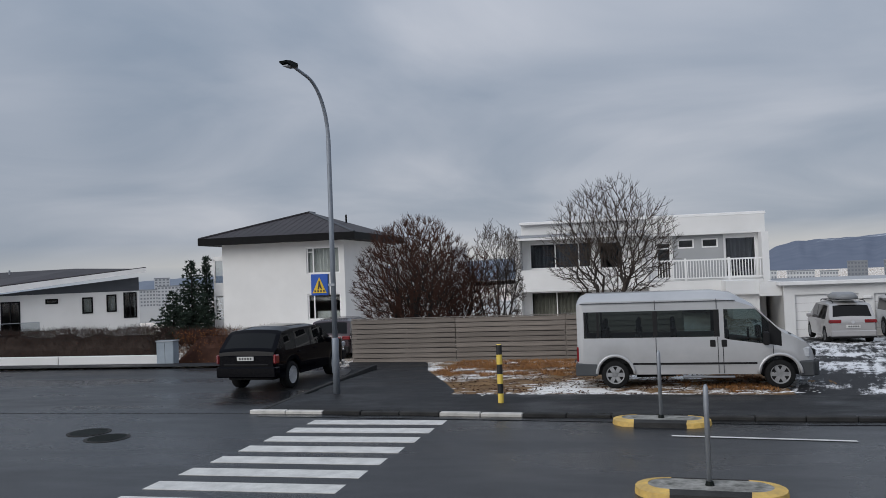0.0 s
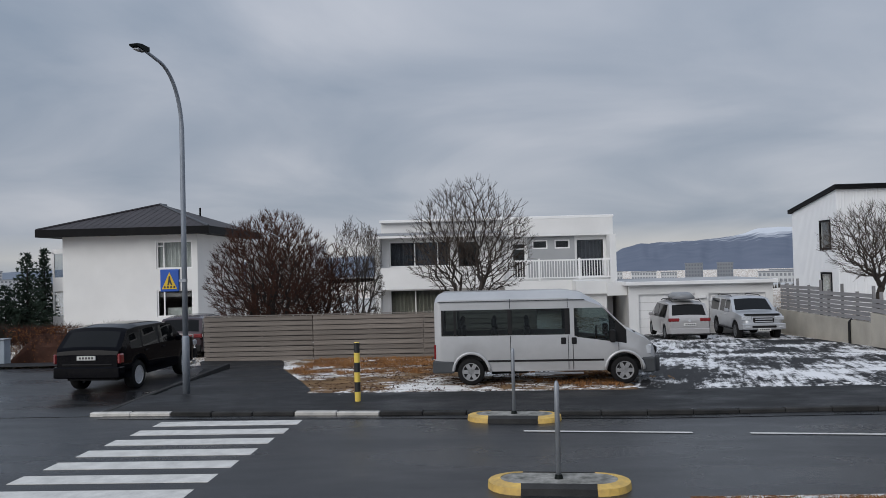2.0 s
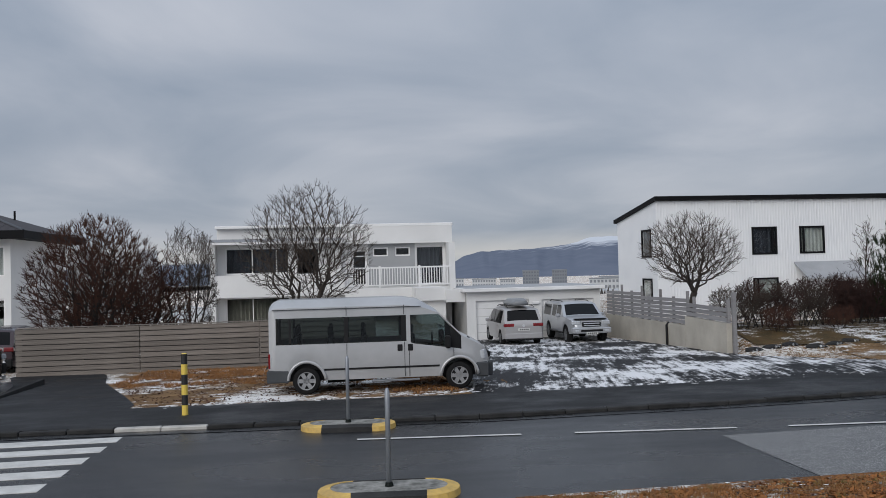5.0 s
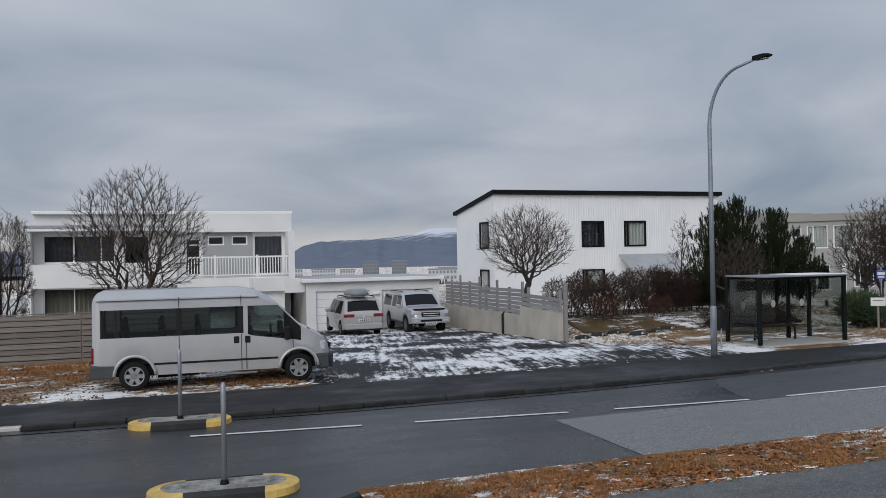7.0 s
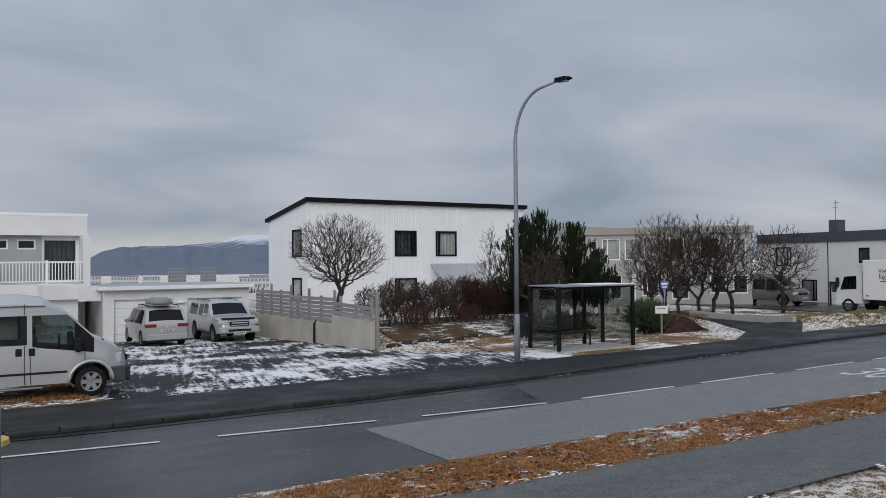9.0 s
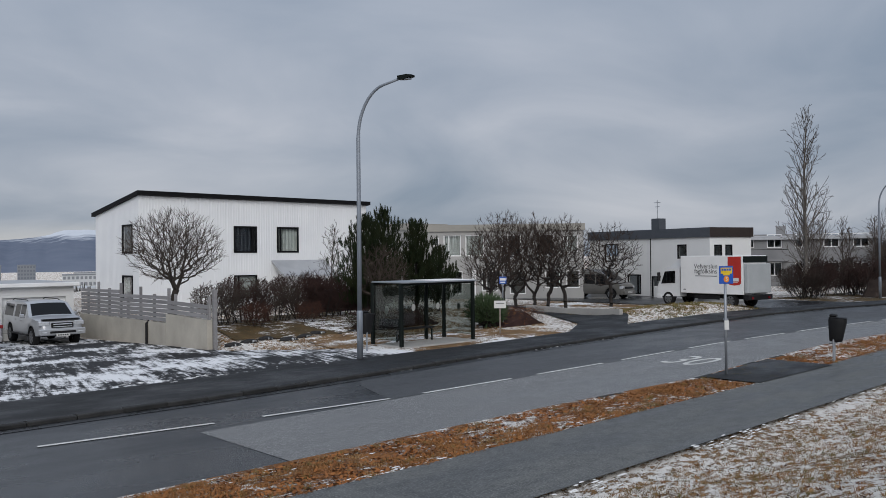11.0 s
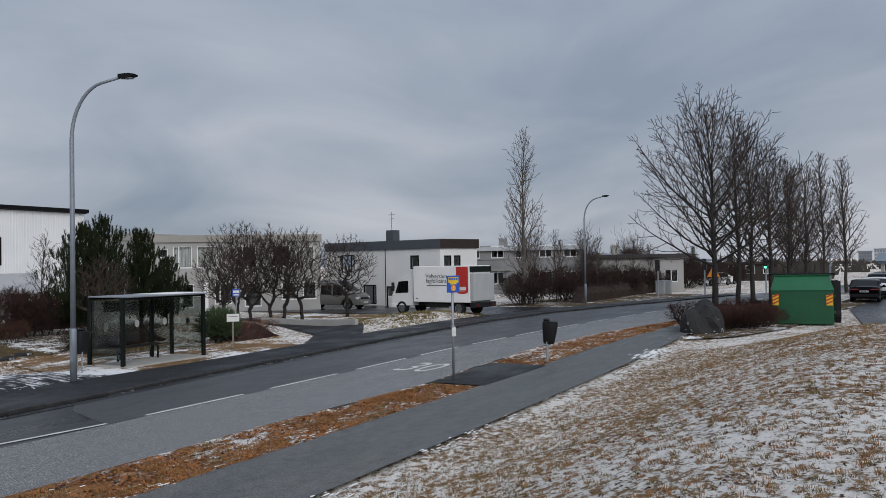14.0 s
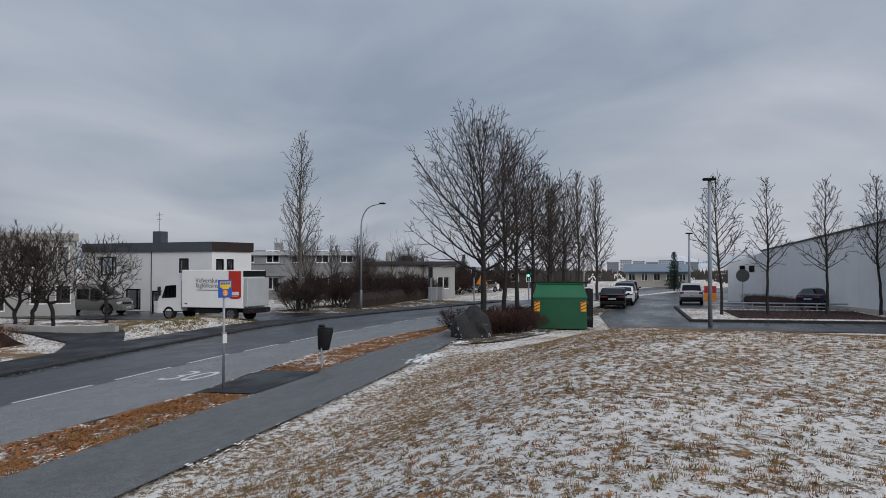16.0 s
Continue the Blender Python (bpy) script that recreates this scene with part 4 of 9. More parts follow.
def hip_house():
    h = thing("house", "white rendered two-storey house with dark grey hip roof", "house")
    x0, x1, y0, y1, z0, z1 = -23.2, -15.7, 43.5, 52.0, -1.6, 4.95
    fr = [(-17.98, -15.98, 3.08, 4.60), (-17.98, -15.98, 0.46, 1.95)]
    ea = [(48.2, 49.4, 3.73, 4.27), (48.2, 49.4, 0.83, 1.5)]
    pf, pw, pe = shell(h, x0, x1, y0, y1, z0, z1, WHITE_WALL, fr, (), ea)
    for i, (a, b, c, d) in enumerate(fr):
        window_in(h, pf, a - x0, b - x0, c, d, WHITE_PAINT, (0.2,), ((0, 0.82),) if i == 0 else (), 0.08, 0.06, CURTAIN if i == 0 else None, 1.0 if i == 0 else 0.0)
    part("blind", Mesh().box((-17.5, 43.78, 0.52), (-16.06, 43.80, 0.95)), CURTAIN, h, "pale half-height blind")
    for a, b, c, d in ea:
        window_in(h, pe, a - y0, b - y0, c, d, WHITE_PAINT, (), (), 0.08, 0.06, CURTAIN)
    # roof with overhanging eaves and a dark fascia
    o, ze = 0.95, 4.93
    roof = Mesh()
    cx = (x0 + x1) / 2
    a, b = (cx, y0 + 4.4, 6.95), (cx, y1 - 3.2, 6.95)
    c = [(x0 - o, y0 - o, 5.31), (x1 + o, y0 - o, 5.31), (x1 + o, y1 + o, 5.31), (x0 - o, y1 + o, 5.31)]
    roof.add([*c, a, b], [(0, 1, 4), (1, 2, 5, 4), (2, 3, 5), (3, 0, 4, 5), (0, 3, 2, 1)])
    r = part("roof", roof, ROOF_GREY, h, "dark grey sheet hip roof")
    for p, q in ((c[0], a), (c[1], a), (a, b)):
        part("ridge_flashing", Mesh().tube([Vector(p) + Vector((0, 0, 0.02)), Vector(q) + Vector((0, 0, 0.03))], 0.07, 6), ROOF_GREY if p is c[0] else SLATE_TRIM, r)
    for i in range(1, 22):
        # standing seams run up the street-side slope to the hips
        f = i / 22
        x = x0 - o + (x1 - x0 + 2 * o) * f
        g = 2 * min(f, 1 - f)
        part("seam", Mesh().tube([(x, y0 - o, 5.325), (x, y0 - o + (4.4 + o) * g, 5.325 + 1.64 * g)], 0.007, 4), ROOF_GREY, r)
    fa = Mesh()
    fa.box((x0 - o - 0.04, y0 - o - 0.04, ze), (x1 + o + 0.04, y0 - o + 0.02, 5.33))
    fa.box((x1 + o - 0.02, y0 - o + 0.02, ze), (x1 + o + 0.04, y1 + o, 5.33))
    fa.box((x0 - o - 0.04, y0 - o + 0.02, ze), (x0 - o + 0.02, y1 + o, 5.33))
    part("fascia", fa, DARK_TRIM, h, "black fascia board")
    part("soffit", Mesh().box((x0 - o, y0 - o, ze + 0.02), (x1 + o, y1 + o, ze + 0.06)), DARK_TRIM, h)
    part("vent_pipe", Mesh().tube([(-17.6, 49.5, 6.3), (-17.6, 49.5, 6.82)], [0.06, 0.06], 8), DARK_TRIM, h)
    # glazed bay on the far side
    bay = Mesh().box((-24.7, 45.2, z0), (-23.2, 48.6, 0.55)).box((-24.7, 45.2, 1.95), (-23.2, 48.6, 2.75)).box((-24.7, 45.2, 4.1), (-23.2, 48.6, 4.35))
    for z in (0.55, 2.75):
        for x in (-24.7, -23.3):
            bay.box((x, 45.2, z), (x + 0.1, 45.3, z + 1.4))
        bay.box((-24.7, 48.5, z), (-23.2, 48.6, z + 1.4))
    part("bay", bay, WHITE_PAINT, h, "white glazed bay")
    for z in (0.55, 2.75):
        part("pane", Mesh().box((-24.6, 45.24, z), (-23.3, 45.26, z + 1.38)), GLASS, h).visible_shadow = False
    # entrance wing
    part("entrance_wing", Mesh().box((-15.5, 52.0, z0), (-11.4, 57.8, 4.6)), WHITE_WALL, h)
    for i, x in enumerate((-15.2, -14.2)):
        part("door", Mesh().box((x, 51.9, -1.0), (x + 0.42, 51.98, 1.8), 0.01), BROWN_WOOD, h, "brown stained wooden door panel")
    for i in range(3):
        part("number_bar", Mesh().box((-15.697, 44.9 + 0.22 * i, 2.3), (-15.69, 45.0 + 0.22 * i, 2.52)), INK, h)


def terrace_house():
    h = thing("house", "white flat-roofed house with balcony and dark windows", "house")
    x0, x1, y0, y1, z0, z1 = -5.7, 6.67, 44.0, 54.0, -1.6, 5.25
    fr = [(-5.3, -2.0, 2.85, 4.24), (-1.6, -0.4, 2.75, 4.2), (-5.3, -2.0, 0.1, 1.62), (1.35, 2.1, 2.1, 4.0), (2.45, 3.27, 3.65, 4.13), (3.65, 4.46, 3.65, 4.13), (4.8, 6.3, 2.1, 4.14), (1.1, 4.5, -1.0, 1.55)]
    pf, pw, pe = shell(h, x0, x1, y0, y1, z0, z1, WHITE_WALL, fr)
    # the dark sheets behind these panes paint in the dim interior
    window_in(h, pf, fr[0][0] - x0, fr[0][1] - x0, 2.85, 4.24, WHITE_PAINT, (0.42, 0.8), (), 0.07, 0.12, CURTAIN_ROOM_DARK, 0.95)
    window_in(h, pf, fr[1][0] - x0, fr[1][1] - x0, 2.75, 4.2, WHITE_PAINT, (), (), 0.07, 0.1)
    window_in(h, pf, fr[2][0] - x0, fr[2][1] - x0, 0.1, 1.62, WHITE_PAINT, (0.42,), (), 0.06, 0.12, CURTAIN_TAN, 1.0)
    window_in(h, pf, fr[3][0] - x0, fr[3][1] - x0, 2.1, 4.0, WHITE_PAINT, (), ((0, 0.83),), 0.07, 0.08, name="balcony_door")
    for k in (4, 5):
        window_in(h, pf, fr[k][0] - x0, fr[k][1] - x0, 3.65, 4.13, WHITE_PAINT, (), (), 0.07, 0.02)
    window_in(h, pf, fr[6][0] - x0, fr[6][1] - x0, 2.1, 4.14, WHITE_PAINT, (), (), 0.05, 0.06, CURTAIN_ROOM_DARK, 0.9)
    # grey recessed panel behind the balcony
    part("grey_panel", wall_panel(2.2, 4.72, 2.05, 4.3, 0.02, [(2.45, 3.27, 3.65, 4.13), (3.65, 4.46, 3.65, 4.13)]).turned(Matrix.Translation((0, 43.97, 0))), GREY_WALL, h, "grey rendered wall panel")
    # fins, floor band and corrugated awning
    part("fin", Mesh().box((-5.98, 43.2, z0), (-5.72, 46, 4.6)), WHITE_WALL, h)
    part("floor_band", Mesh().box((-5.72, 43.25, 1.66), (0.9, 43.98, 2.82)), WHITE_WALL, h)
    part("fin", Mesh().box((0.4, 43.6, 2.85), (0.75, 43.98, 4.5)), WHITE_WALL, h)
    aw = Mesh()
    n = 66
    for i in range(n):
        x = -6.1 + 7.0 * i / n
        aw.add([(x, 42.95, 4.52), (x + 0.053, 42.95, 4.56), (x + 0.106, 42.95, 4.52), (x + 0.106, 44.0, 4.70), (x + 0.053, 44.0, 4.74), (x, 44.0, 4.70)], [(0, 1, 4, 5), (1, 2, 3, 4)])
    part("awning", aw, ROOF_LIGHT, h, "corrugated pale awning sheet")
    part("awning_beam", Mesh().box((-6.1, 42.97, 4.40), (0.9, 43.05, 4.52)), WHITE_PAINT, h)
    # roof slab with parapet
    ro = Mesh().box((x0 - 0.05, y0 - 0.35, 5.25), (x1 + 0.12, y1 + 0.1, 5.40), 0.02)
    part("roof", ro, WHITE_PAINT, h, "flat roof with pale parapet")
    part("roof_edge", Mesh().box((0.9, 43.60, 4.32), (x1 + 0.05, 43.99, 5.245)), WHITE_WALL, h)
    part("fin", Mesh().box((6.4, 42.7, 1.35), (6.72, 43.99, 4.32)), WHITE_WALL, h)
    # balcony
    bal = part("balcony", Mesh().box((0.9, 42.8, 1.38), (6.4, 43.98, 1.98)), WHITE_WALL, h)
    part("top_rail", Mesh().box((0.95, 42.78, 2.98), (6.55, 42.86, 3.06)), WHITE_PAINT, bal)
    part("low_rail", Mesh().box((0.95, 42.79, 2.08), (6.55, 42.85, 2.14)), WHITE_PAINT, bal)
    ba = Mesh().box((-0.02, -0.015, 0), (0.02, 0.015, 0.84)).data("baluster")
    ba.materials.append(WHITE_PAINT)
    for i in range(40):
        part("baluster", ba, None, bal).matrix_basis = Matrix.Translation((1.02 + i * 0.139, 42.82, 2.14))
    for x in (2.72, 4.82, 6.5):
        part("post", Mesh().box((x - 0.05, 42.77, 1.95), (x + 0.05, 42.87, 3.12)), WHITE_PAINT, bal)
    part("carport_beam", Mesh().box((1.0, 43.9, 1.1), (4.6, 43.97, 1.36)), BROWN_TRIM, h)
    part("porch_lamp", Mesh().tube([(3.9, 43.4, 1.30), (3.9, 43.4, 1.38)], [0.12, 0.1], 12), mat("warm_lamp", (0.9, 0.7, 0.3), None, 5, 0.5, emit=(1.0, 0.72, 0.25, 3.0)), h, "small lit porch lamp")
    part("vent_grille", Mesh().box((5.0, 43.93, 1.0), (5.4, 43.99, 1.25)), DARK_TRIM, h)
    part("side_terrace", Mesh().prism([(-7.6, -1.2), (-5.98, -1.2), (-5.98, 0.6), (-6.6, 0.35), (-7.6, 0.3)], 43.4, 43.6), WHITE_WALL, h)


def garage_block():
    h = thing("garage", "low white double garage with two plain doors", "garage")
    x0, x1, y0, y1, z0, z1 = 6.85, 13.72, 40.0, 46.0, -1.2, 1.69
    holes = [(7.3, 10.0, z0, 1.24), (10.65, 13.36, z0, 1.22)]
    part("wall", wall_panel(0, x1 - x0, z0, z1, 0.25, [(a - x0, b - x0, c, d) for a, b, c, d in holes]).turned(side_pose(x0, y0, 0)), WHITE_WALL, h)
    part("wall", Mesh().box((x0, y0 + 0.25, z0), (x0 + 0.2, y1, z1)), PALE_WALL, h)
    part("wall", Mesh().box((x1 - 0.2, y0 + 0.25, z0), (x1, y1, z1)), WHITE_WALL, h)
    part("wall", Mesh().box((x0 + 0.2, y1 - 0.2, z0), (x1 - 0.2, y1, z1)), WHITE_WALL, h)
    for a, b, c, d in holes:
        door = part("garage_door", Mesh().box((a, y0 + 0.12, z0), (b, y0 + 0.17, d)), WHITE_PAINT, h, "plain white garage door")
        for k in range(1, 5):
            z = -0.75 + (d + 0.75) * k / 5
            part("panel_joint", Mesh().box((a + 0.02, y0 + 0.114, z - 0.006), (b - 0.02, y0 + 0.122, z + 0.006)), PALE_WALL, door)
    part("roof", Mesh().box((x0 - 0.25, y0 - 0.35, 1.69), (x1 + 0.15, y1, 1.87), 0.02), WHITE_PAINT, h, "flat roof edge")
    part("roof_felt", Mesh().box((x0 - 0.1, y0 - 0.2, 1.874), (x1, y1 - 0.1, 1.89)), ROOF_LIGHT, h)
    part("beam", Mesh().box((5.9, 40.6, 1.2), (6.85, 40.9, 1.84)), WHITE_WALL, h)
    part("wall_lamp", Mesh().box((10.14, y0 - 0.14, 1.0), (10.5, y0 - 0.002, 1.12), 0.02), WHITE_PAINT, h)
    part("side_wing", Mesh().box((4.5, 41.2, -1.2), (5.95, 43.2, 1.3)), WHITE_WALL, h)
    part("wing_roof", Mesh().box((4.4, 40.9, 1.3), (5.9, 43.2, 1.95)), WHITE_WALL, h)


def clad_house():
    h = thing("house", "white corrugated metal house with black roof trim", "house")
    x0, x1, y0, y1, z0 = 16.63, 30.75, 39.5, 45.1, -0.6
    zf, zb = 6.08, 5.25
    fr = [(21.8, 23.2, 3.2, 4.64), (24.46, 25.88, 3.2, 4.64), (21.8, 23.2, 0.75, 2.0), (27.6, 28.7, 0.6, 1.75), (26.5, 27.35, -0.3, 1.72)]
    we = [(40.2, 41.5, 3.2, 4.66), (40.2, 41.5, 0.8, 2.1)]
    pf, pw, pe = shell(h, x0, x1, y0, y1, z0, 5.2, WHITE_METAL, fr, we)
    part("upper_wall", Mesh().box((x0, y0, 5.2), (x1, y0 + 0.22, zf)), WHITE_METAL, h)
    for x in (x0, x1 - 0.2):
        part("gable_wall", Mesh().add([(x, y0 + 0.22, 5.2), (x, y1, 5.2), (x, y1, zb), (x, y0 + 0.22, zf - 0.03), (x + 0.2, y0 + 0.22, 5.2), (x + 0.2, y1, 5.2), (x + 0.2, y1, zb), (x + 0.2, y0 + 0.22, zf - 0.03)], [(0, 1, 2, 3), (7, 6, 5, 4), (0, 4, 5, 1), (1, 5, 6, 2), (2, 6, 7, 3), (3, 7, 4, 0)]), WHITE_METAL, h)
    # upright ribs of the cladding
    ribs = Mesh()
    n = 92
    for i in range(n):
        x = x0 + 0.07 + (x1 - x0 - 0.14) * i / (n - 1)
        spans, z = [], z0
        for a, b, c, d in sorted([q for q in fr if q[0] - 0.10 < x < q[1] + 0.10], key=lambda q: q[2]):
            spans.append((z, c - 0.1))
            z = d + 0.1
        spans.append((z, zf))
        for c, d in spans:
            if d > c:
                ribs.add([(x - 0.028, y0, c), (x - 0.012, y0 - 0.010, c), (x + 0.012, y0 - 0.010, c), (x + 0.028, y0, c), (x - 0.028, y0, d), (x - 0.012, y0 - 0.010, d), (x + 0.012, y0 - 0.010, d), (x + 0.028, y0, d)], [(0, 1, 5, 4), (1, 2, 6, 5), (2, 3, 7, 6)])
    tagged(part("cladding_ribs", ribs, WHITE_METAL, h), kind="stuff")
    ribs = Mesh()
    for i in range(36):
        y = y0 + 0.08 + (y1 - y0 - 0.16) * i / 35
        top = zf - 0.05 + (zb - zf) * (y - y0) / (y1 - y0)
        spans, z = [], z0
        for a, b, c, d in sorted([q for q in we if q[0] - 0.1 < y < q[1] + 0.1], key=lambda q: q[2]):
            spans.append((z, c - 0.1))
            z = d + 0.1
        spans.append((z, top))
        for c, d in spans:
            ribs.add([(x0, y - 0.028, c), (x0 - 0.010, y, c), (x0, y + 0.028, c), (x0, y - 0.028, d), (x0 - 0.010, y, d), (x0, y + 0.028, d)], [(0, 1, 4, 3), (1, 2, 5, 4)])
    tagged(part("cladding_ribs", ribs, WHITE_METAL, h), kind="stuff")
    window_in(h, pf, fr[0][0] - x0, fr[0][1] - x0, 3.2, 4.64, DARK_TRIM, (0.82,), (), 0.10, -0.03, CURTAIN_ROOM_DARK, 0.8)
    window_in(h, pf, fr[1][0] - x0, fr[1][1] - x0, 3.2, 4.64, DARK_TRIM, (0.17,), (), 0.10, -0.03, CURTAIN, 1.0)
    window_in(h, pf, fr[2][0] - x0, fr[2][1] - x0, 0.75, 2.0, DARK_TRIM, (0.2,), (), 0.08, -0.03, CURTAIN, 1.0)
    window_in(h, pf, fr[3][0] - x0, fr[3][1] - x0, 0.6, 1.75, WHITE_PAINT, (0.33, 0.66), (), 0.06, 0.02, CURTAIN)
    part("door", Mesh().box((26.52, y0 + 0.08, -0.3), (27.33, y0 + 0.14, 1.70), 0.01), BROWN_WOOD, h, "brown stained front door")
    for a, b, c, d in we:
        window_in(h, pw, y1 - b, y1 - a, c, d, DARK_TRIM, (), (), 0.10, -0.03, CURTAIN if c < 2 else CURTAIN_ROOM_DARK, 0.5)
    roof = Mesh().add([(x0 - 0.15, y0 - 0.25, zf), (x1 + 0.15, y0 - 0.25, zf), (x1 + 0.15, y1 + 0.2, zb - 0.02), (x0 - 0.15, y1 + 0.2, zb - 0.02), (x0 - 0.15, y0 - 0.25, zf + 0.2), (x1 + 0.15, y0 - 0.25, zf + 0.2), (x1 + 0.15, y1 + 0.2, zb + 0.18), (x0 - 0.15, y1 + 0.2, zb + 0.18)], [(0, 1, 2, 3), (4, 5, 6, 7), (0, 1, 5, 4), (1, 2, 6, 5), (2, 3, 7, 6), (3, 0, 4, 7)])
    part("roof", roof, DARK_TRIM, h, "sloping roof with black edge trim")
    part("canopy", Mesh().add([(24.1, 38.2, 1.95), (27.6, 38.2, 1.95), (27.6, 39.48, 2.78), (24.1, 39.48, 2.78), (24.1, 38.2, 1.87), (27.6, 38.2, 1.87), (27.6, 39.48, 2.70), (24.1, 39.48, 2.70)], [(0, 1, 2, 3), (4, 5, 6, 7), (0, 1, 5, 4), (1, 2, 6, 5), (2, 3, 7, 6), (3, 0, 4, 7)]), ZINC, h, "sloping sheet canopy over the door")
    for x in (24.2, 27.5):
        part("canopy_post", Mesh().box((x - 0.05, 38.25, -0.3), (x + 0.05, 38.35, 1.9)), WHITE_PAINT, h)


def shed_house():
    """Low house with a rising mono-pitch roof, across the side street; its front is turned to the junction."""
    m = Matrix.Translation((-27.72, 42.0, 0)) @ Matrix.Rotation(radians(34), 4, "Z")
    h = thing("house", "low white house with rising dark mono-pitch roof", "house")
    fr = [(-7.1, -6.14, -1.0, 2.17), (-4.89, -4.24, 1.95, 2.23), (-3.02, -2.46, 1.32, 2.24), (-1.75, -1.21, 1.35, 2.34), (-0.85, -0.13, 0.96, 2.43)]
    part("wall", wall_panel(-14.0, 0.0, 0.02, 2.5, 0.25, fr).turned(m), WHITE_WALL, h)
    part("wall", Mesh().box((-0.25, 0.25, 0.02), (0, 8, 2.5)).box((-14, 7.75, -1.5), (-0.25, 8, 2.5)).box((-14, 0.25, -1.5), (-13.8, 7.75, 2.5)).turned(m), WHITE_WALL, h)
    part("inner_wall", Mesh().box((-13.8, 4, -1.5), (-0.25, 4.1, 2.5)).turned(m), ROOM, h)
    part("plinth", Mesh().box((-14, 0.3, -1.6), (-1.6, 7.7, 0.02)).turned(m), CONCRETE, h)
    part("basement_window", Mesh().box((-1.55, 0.5, -0.8), (-0.4, 0.6, 0.0)).turned(m), DARK_GLASS, h)
    for i, (a, b, c, d) in enumerate(fr):
        window_in(h, m, a, b, c, d, DARK_TRIM, (0.5,) if i in (0, 4) else (), (), 0.08, -0.03, CURTAIN if i in (2, 3) else None)
    part("wedge_cladding", Mesh().prism([(-14, 2.503), (0, 2.503), (0, 3.28), (-7.0, 2.60), (-14, 2.52)], -0.02, 0.2).turned(m), SLATE_TRIM, h, "slate grey wedge cladding")
    part("verge_board", Mesh().prism([(-14, 2.10), (-7.1, 2.66), (0.4, 3.56), (0.4, 3.80), (-7.1, 3.0), (-14, 2.50)], -0.75, -0.65).turned(m), WHITE_PAINT, h, "white roof edge board")
    part("roof", Mesh().prism([(-14, 2.44), (-7.1, 2.94), (0.4, 3.72), (0.4, 3.84), (-7.1, 3.06), (-14, 2.56)], -0.65, 8.6).turned(m), ROOF_GREY, h, "dark grey sheet roof")
    rise = [(-14, -0.66, 2.565), (-7.1, -0.66, 3.065), (0.4, -0.66, 3.845), (-14, 6, 3.72), (-3.6, 6, 4.0), (0.4, 6, 3.86), (-14, 6, 2.56), (0.4, 6, 3.7)]
    part("roof_slope", Mesh().add(rise, [(0, 1, 4, 3), (1, 2, 5, 4), (3, 4, 5, 7, 6), (0, 3, 6)]).turned(m), ROOF_GREY, h, "dark grey roof rising to the back")
    part("chimney_pipe", Mesh().tube([(-7.2, 5, 3.0), (-7.2, 5, 4.0)], [0.05, 0.05], 8).turned(m), STEEL, h)
    rail = part("glass_rail", Mesh().box((-12, -2.2, -0.6), (-5.0, -2.18, 1.05)).turned(m), GLASS, h, "frameless glass balustrade")
    rail.visible_shadow = False
    part("rail_cap", Mesh().box((-12, -2.22, 1.05), (-5.0, -2.16, 1.08)).turned(m), STEEL, h)


def beige_block():
    h = thing("apartment_house", "beige flat-roofed two-storey apartment house behind bare trees", "house")
    a, b = Vector((37.7, 41.6)), Vector((44.5, 33.5))
    w = (b - a).length
    m = Matrix.Translation((a.x, a.y, 0)) @ Matrix.Rotation(math.atan2(b.y - a.y, b.x - a.x), 4, "Z")
    holes = [(0.2, 0.8, 3.6, 4.2), (1.1, 2.3, 2.9, 4.35), (2.6, 3.9, 2.9, 4.35), (5.1, 6.4, 2.9, 4.35), (7.4, 8.6, 2.9, 4.35), (9.2, 10.2, 3.1, 4.3), (1.6, 2.4, 0.3, 1.9), (3.7, 4.8, 0.5, 1.9), (5.6, 6.7, 0.3, 1.9), (8.0, 9.0, 0.7, 1.9), (9.4, 10.3, 0.7, 1.9)]
    part("wall", wall_panel(0, w, -0.4, 4.6, 0.25, holes).turned(m), PALE_WALL, h)
    for i, (p, q, c, d) in enumerate(holes):
        window_in(h, m, p, q, c, d, WHITE_PAINT, (0.3,) if i % 2 else (), (), 0.07, 0.06, CURTAIN if i in (1, 2, 5) else None, 1.0)
    part("parapet", Mesh().box((-0.1, -0.15, 4.6), (w + 0.1, 9, 5.05)).turned(m), BEIGE_WALL, h, "beige parapet band")
    for q in ((Mesh().box((0, 0.25, -0.4), (0.25, 9, 4.6)), (Mesh().box((w - 0.25, 0.25, -0.4), (w, 9, 4.6))), Mesh().box((0.25, 8.75, -0.4), (w - 0.25, 9, 4.6)), Mesh().box((0.25, 4, -0.4), (w - 0.25, 4.1, 4.6)))):
        for k in (q if isinstance(q, tuple) else (q,)):
            part("wall", k.turned(m), PALE_WALL, h)
    wing = Mesh().box((36.6, 42.4, -0.4), (40.2, 47, 4.75))
    part("wing", wing, PALE_WALL, h)
    part("wing_parapet", Mesh().box((36.5, 42.3, 4.75), (40.3, 47, 5.2)), BEIGE_WALL, h)
    part("door_panel", Mesh().box((3.0, -0.05, -0.3), (3.3, -0.003, 1.95)).turned(m), WHITE_PAINT, h)


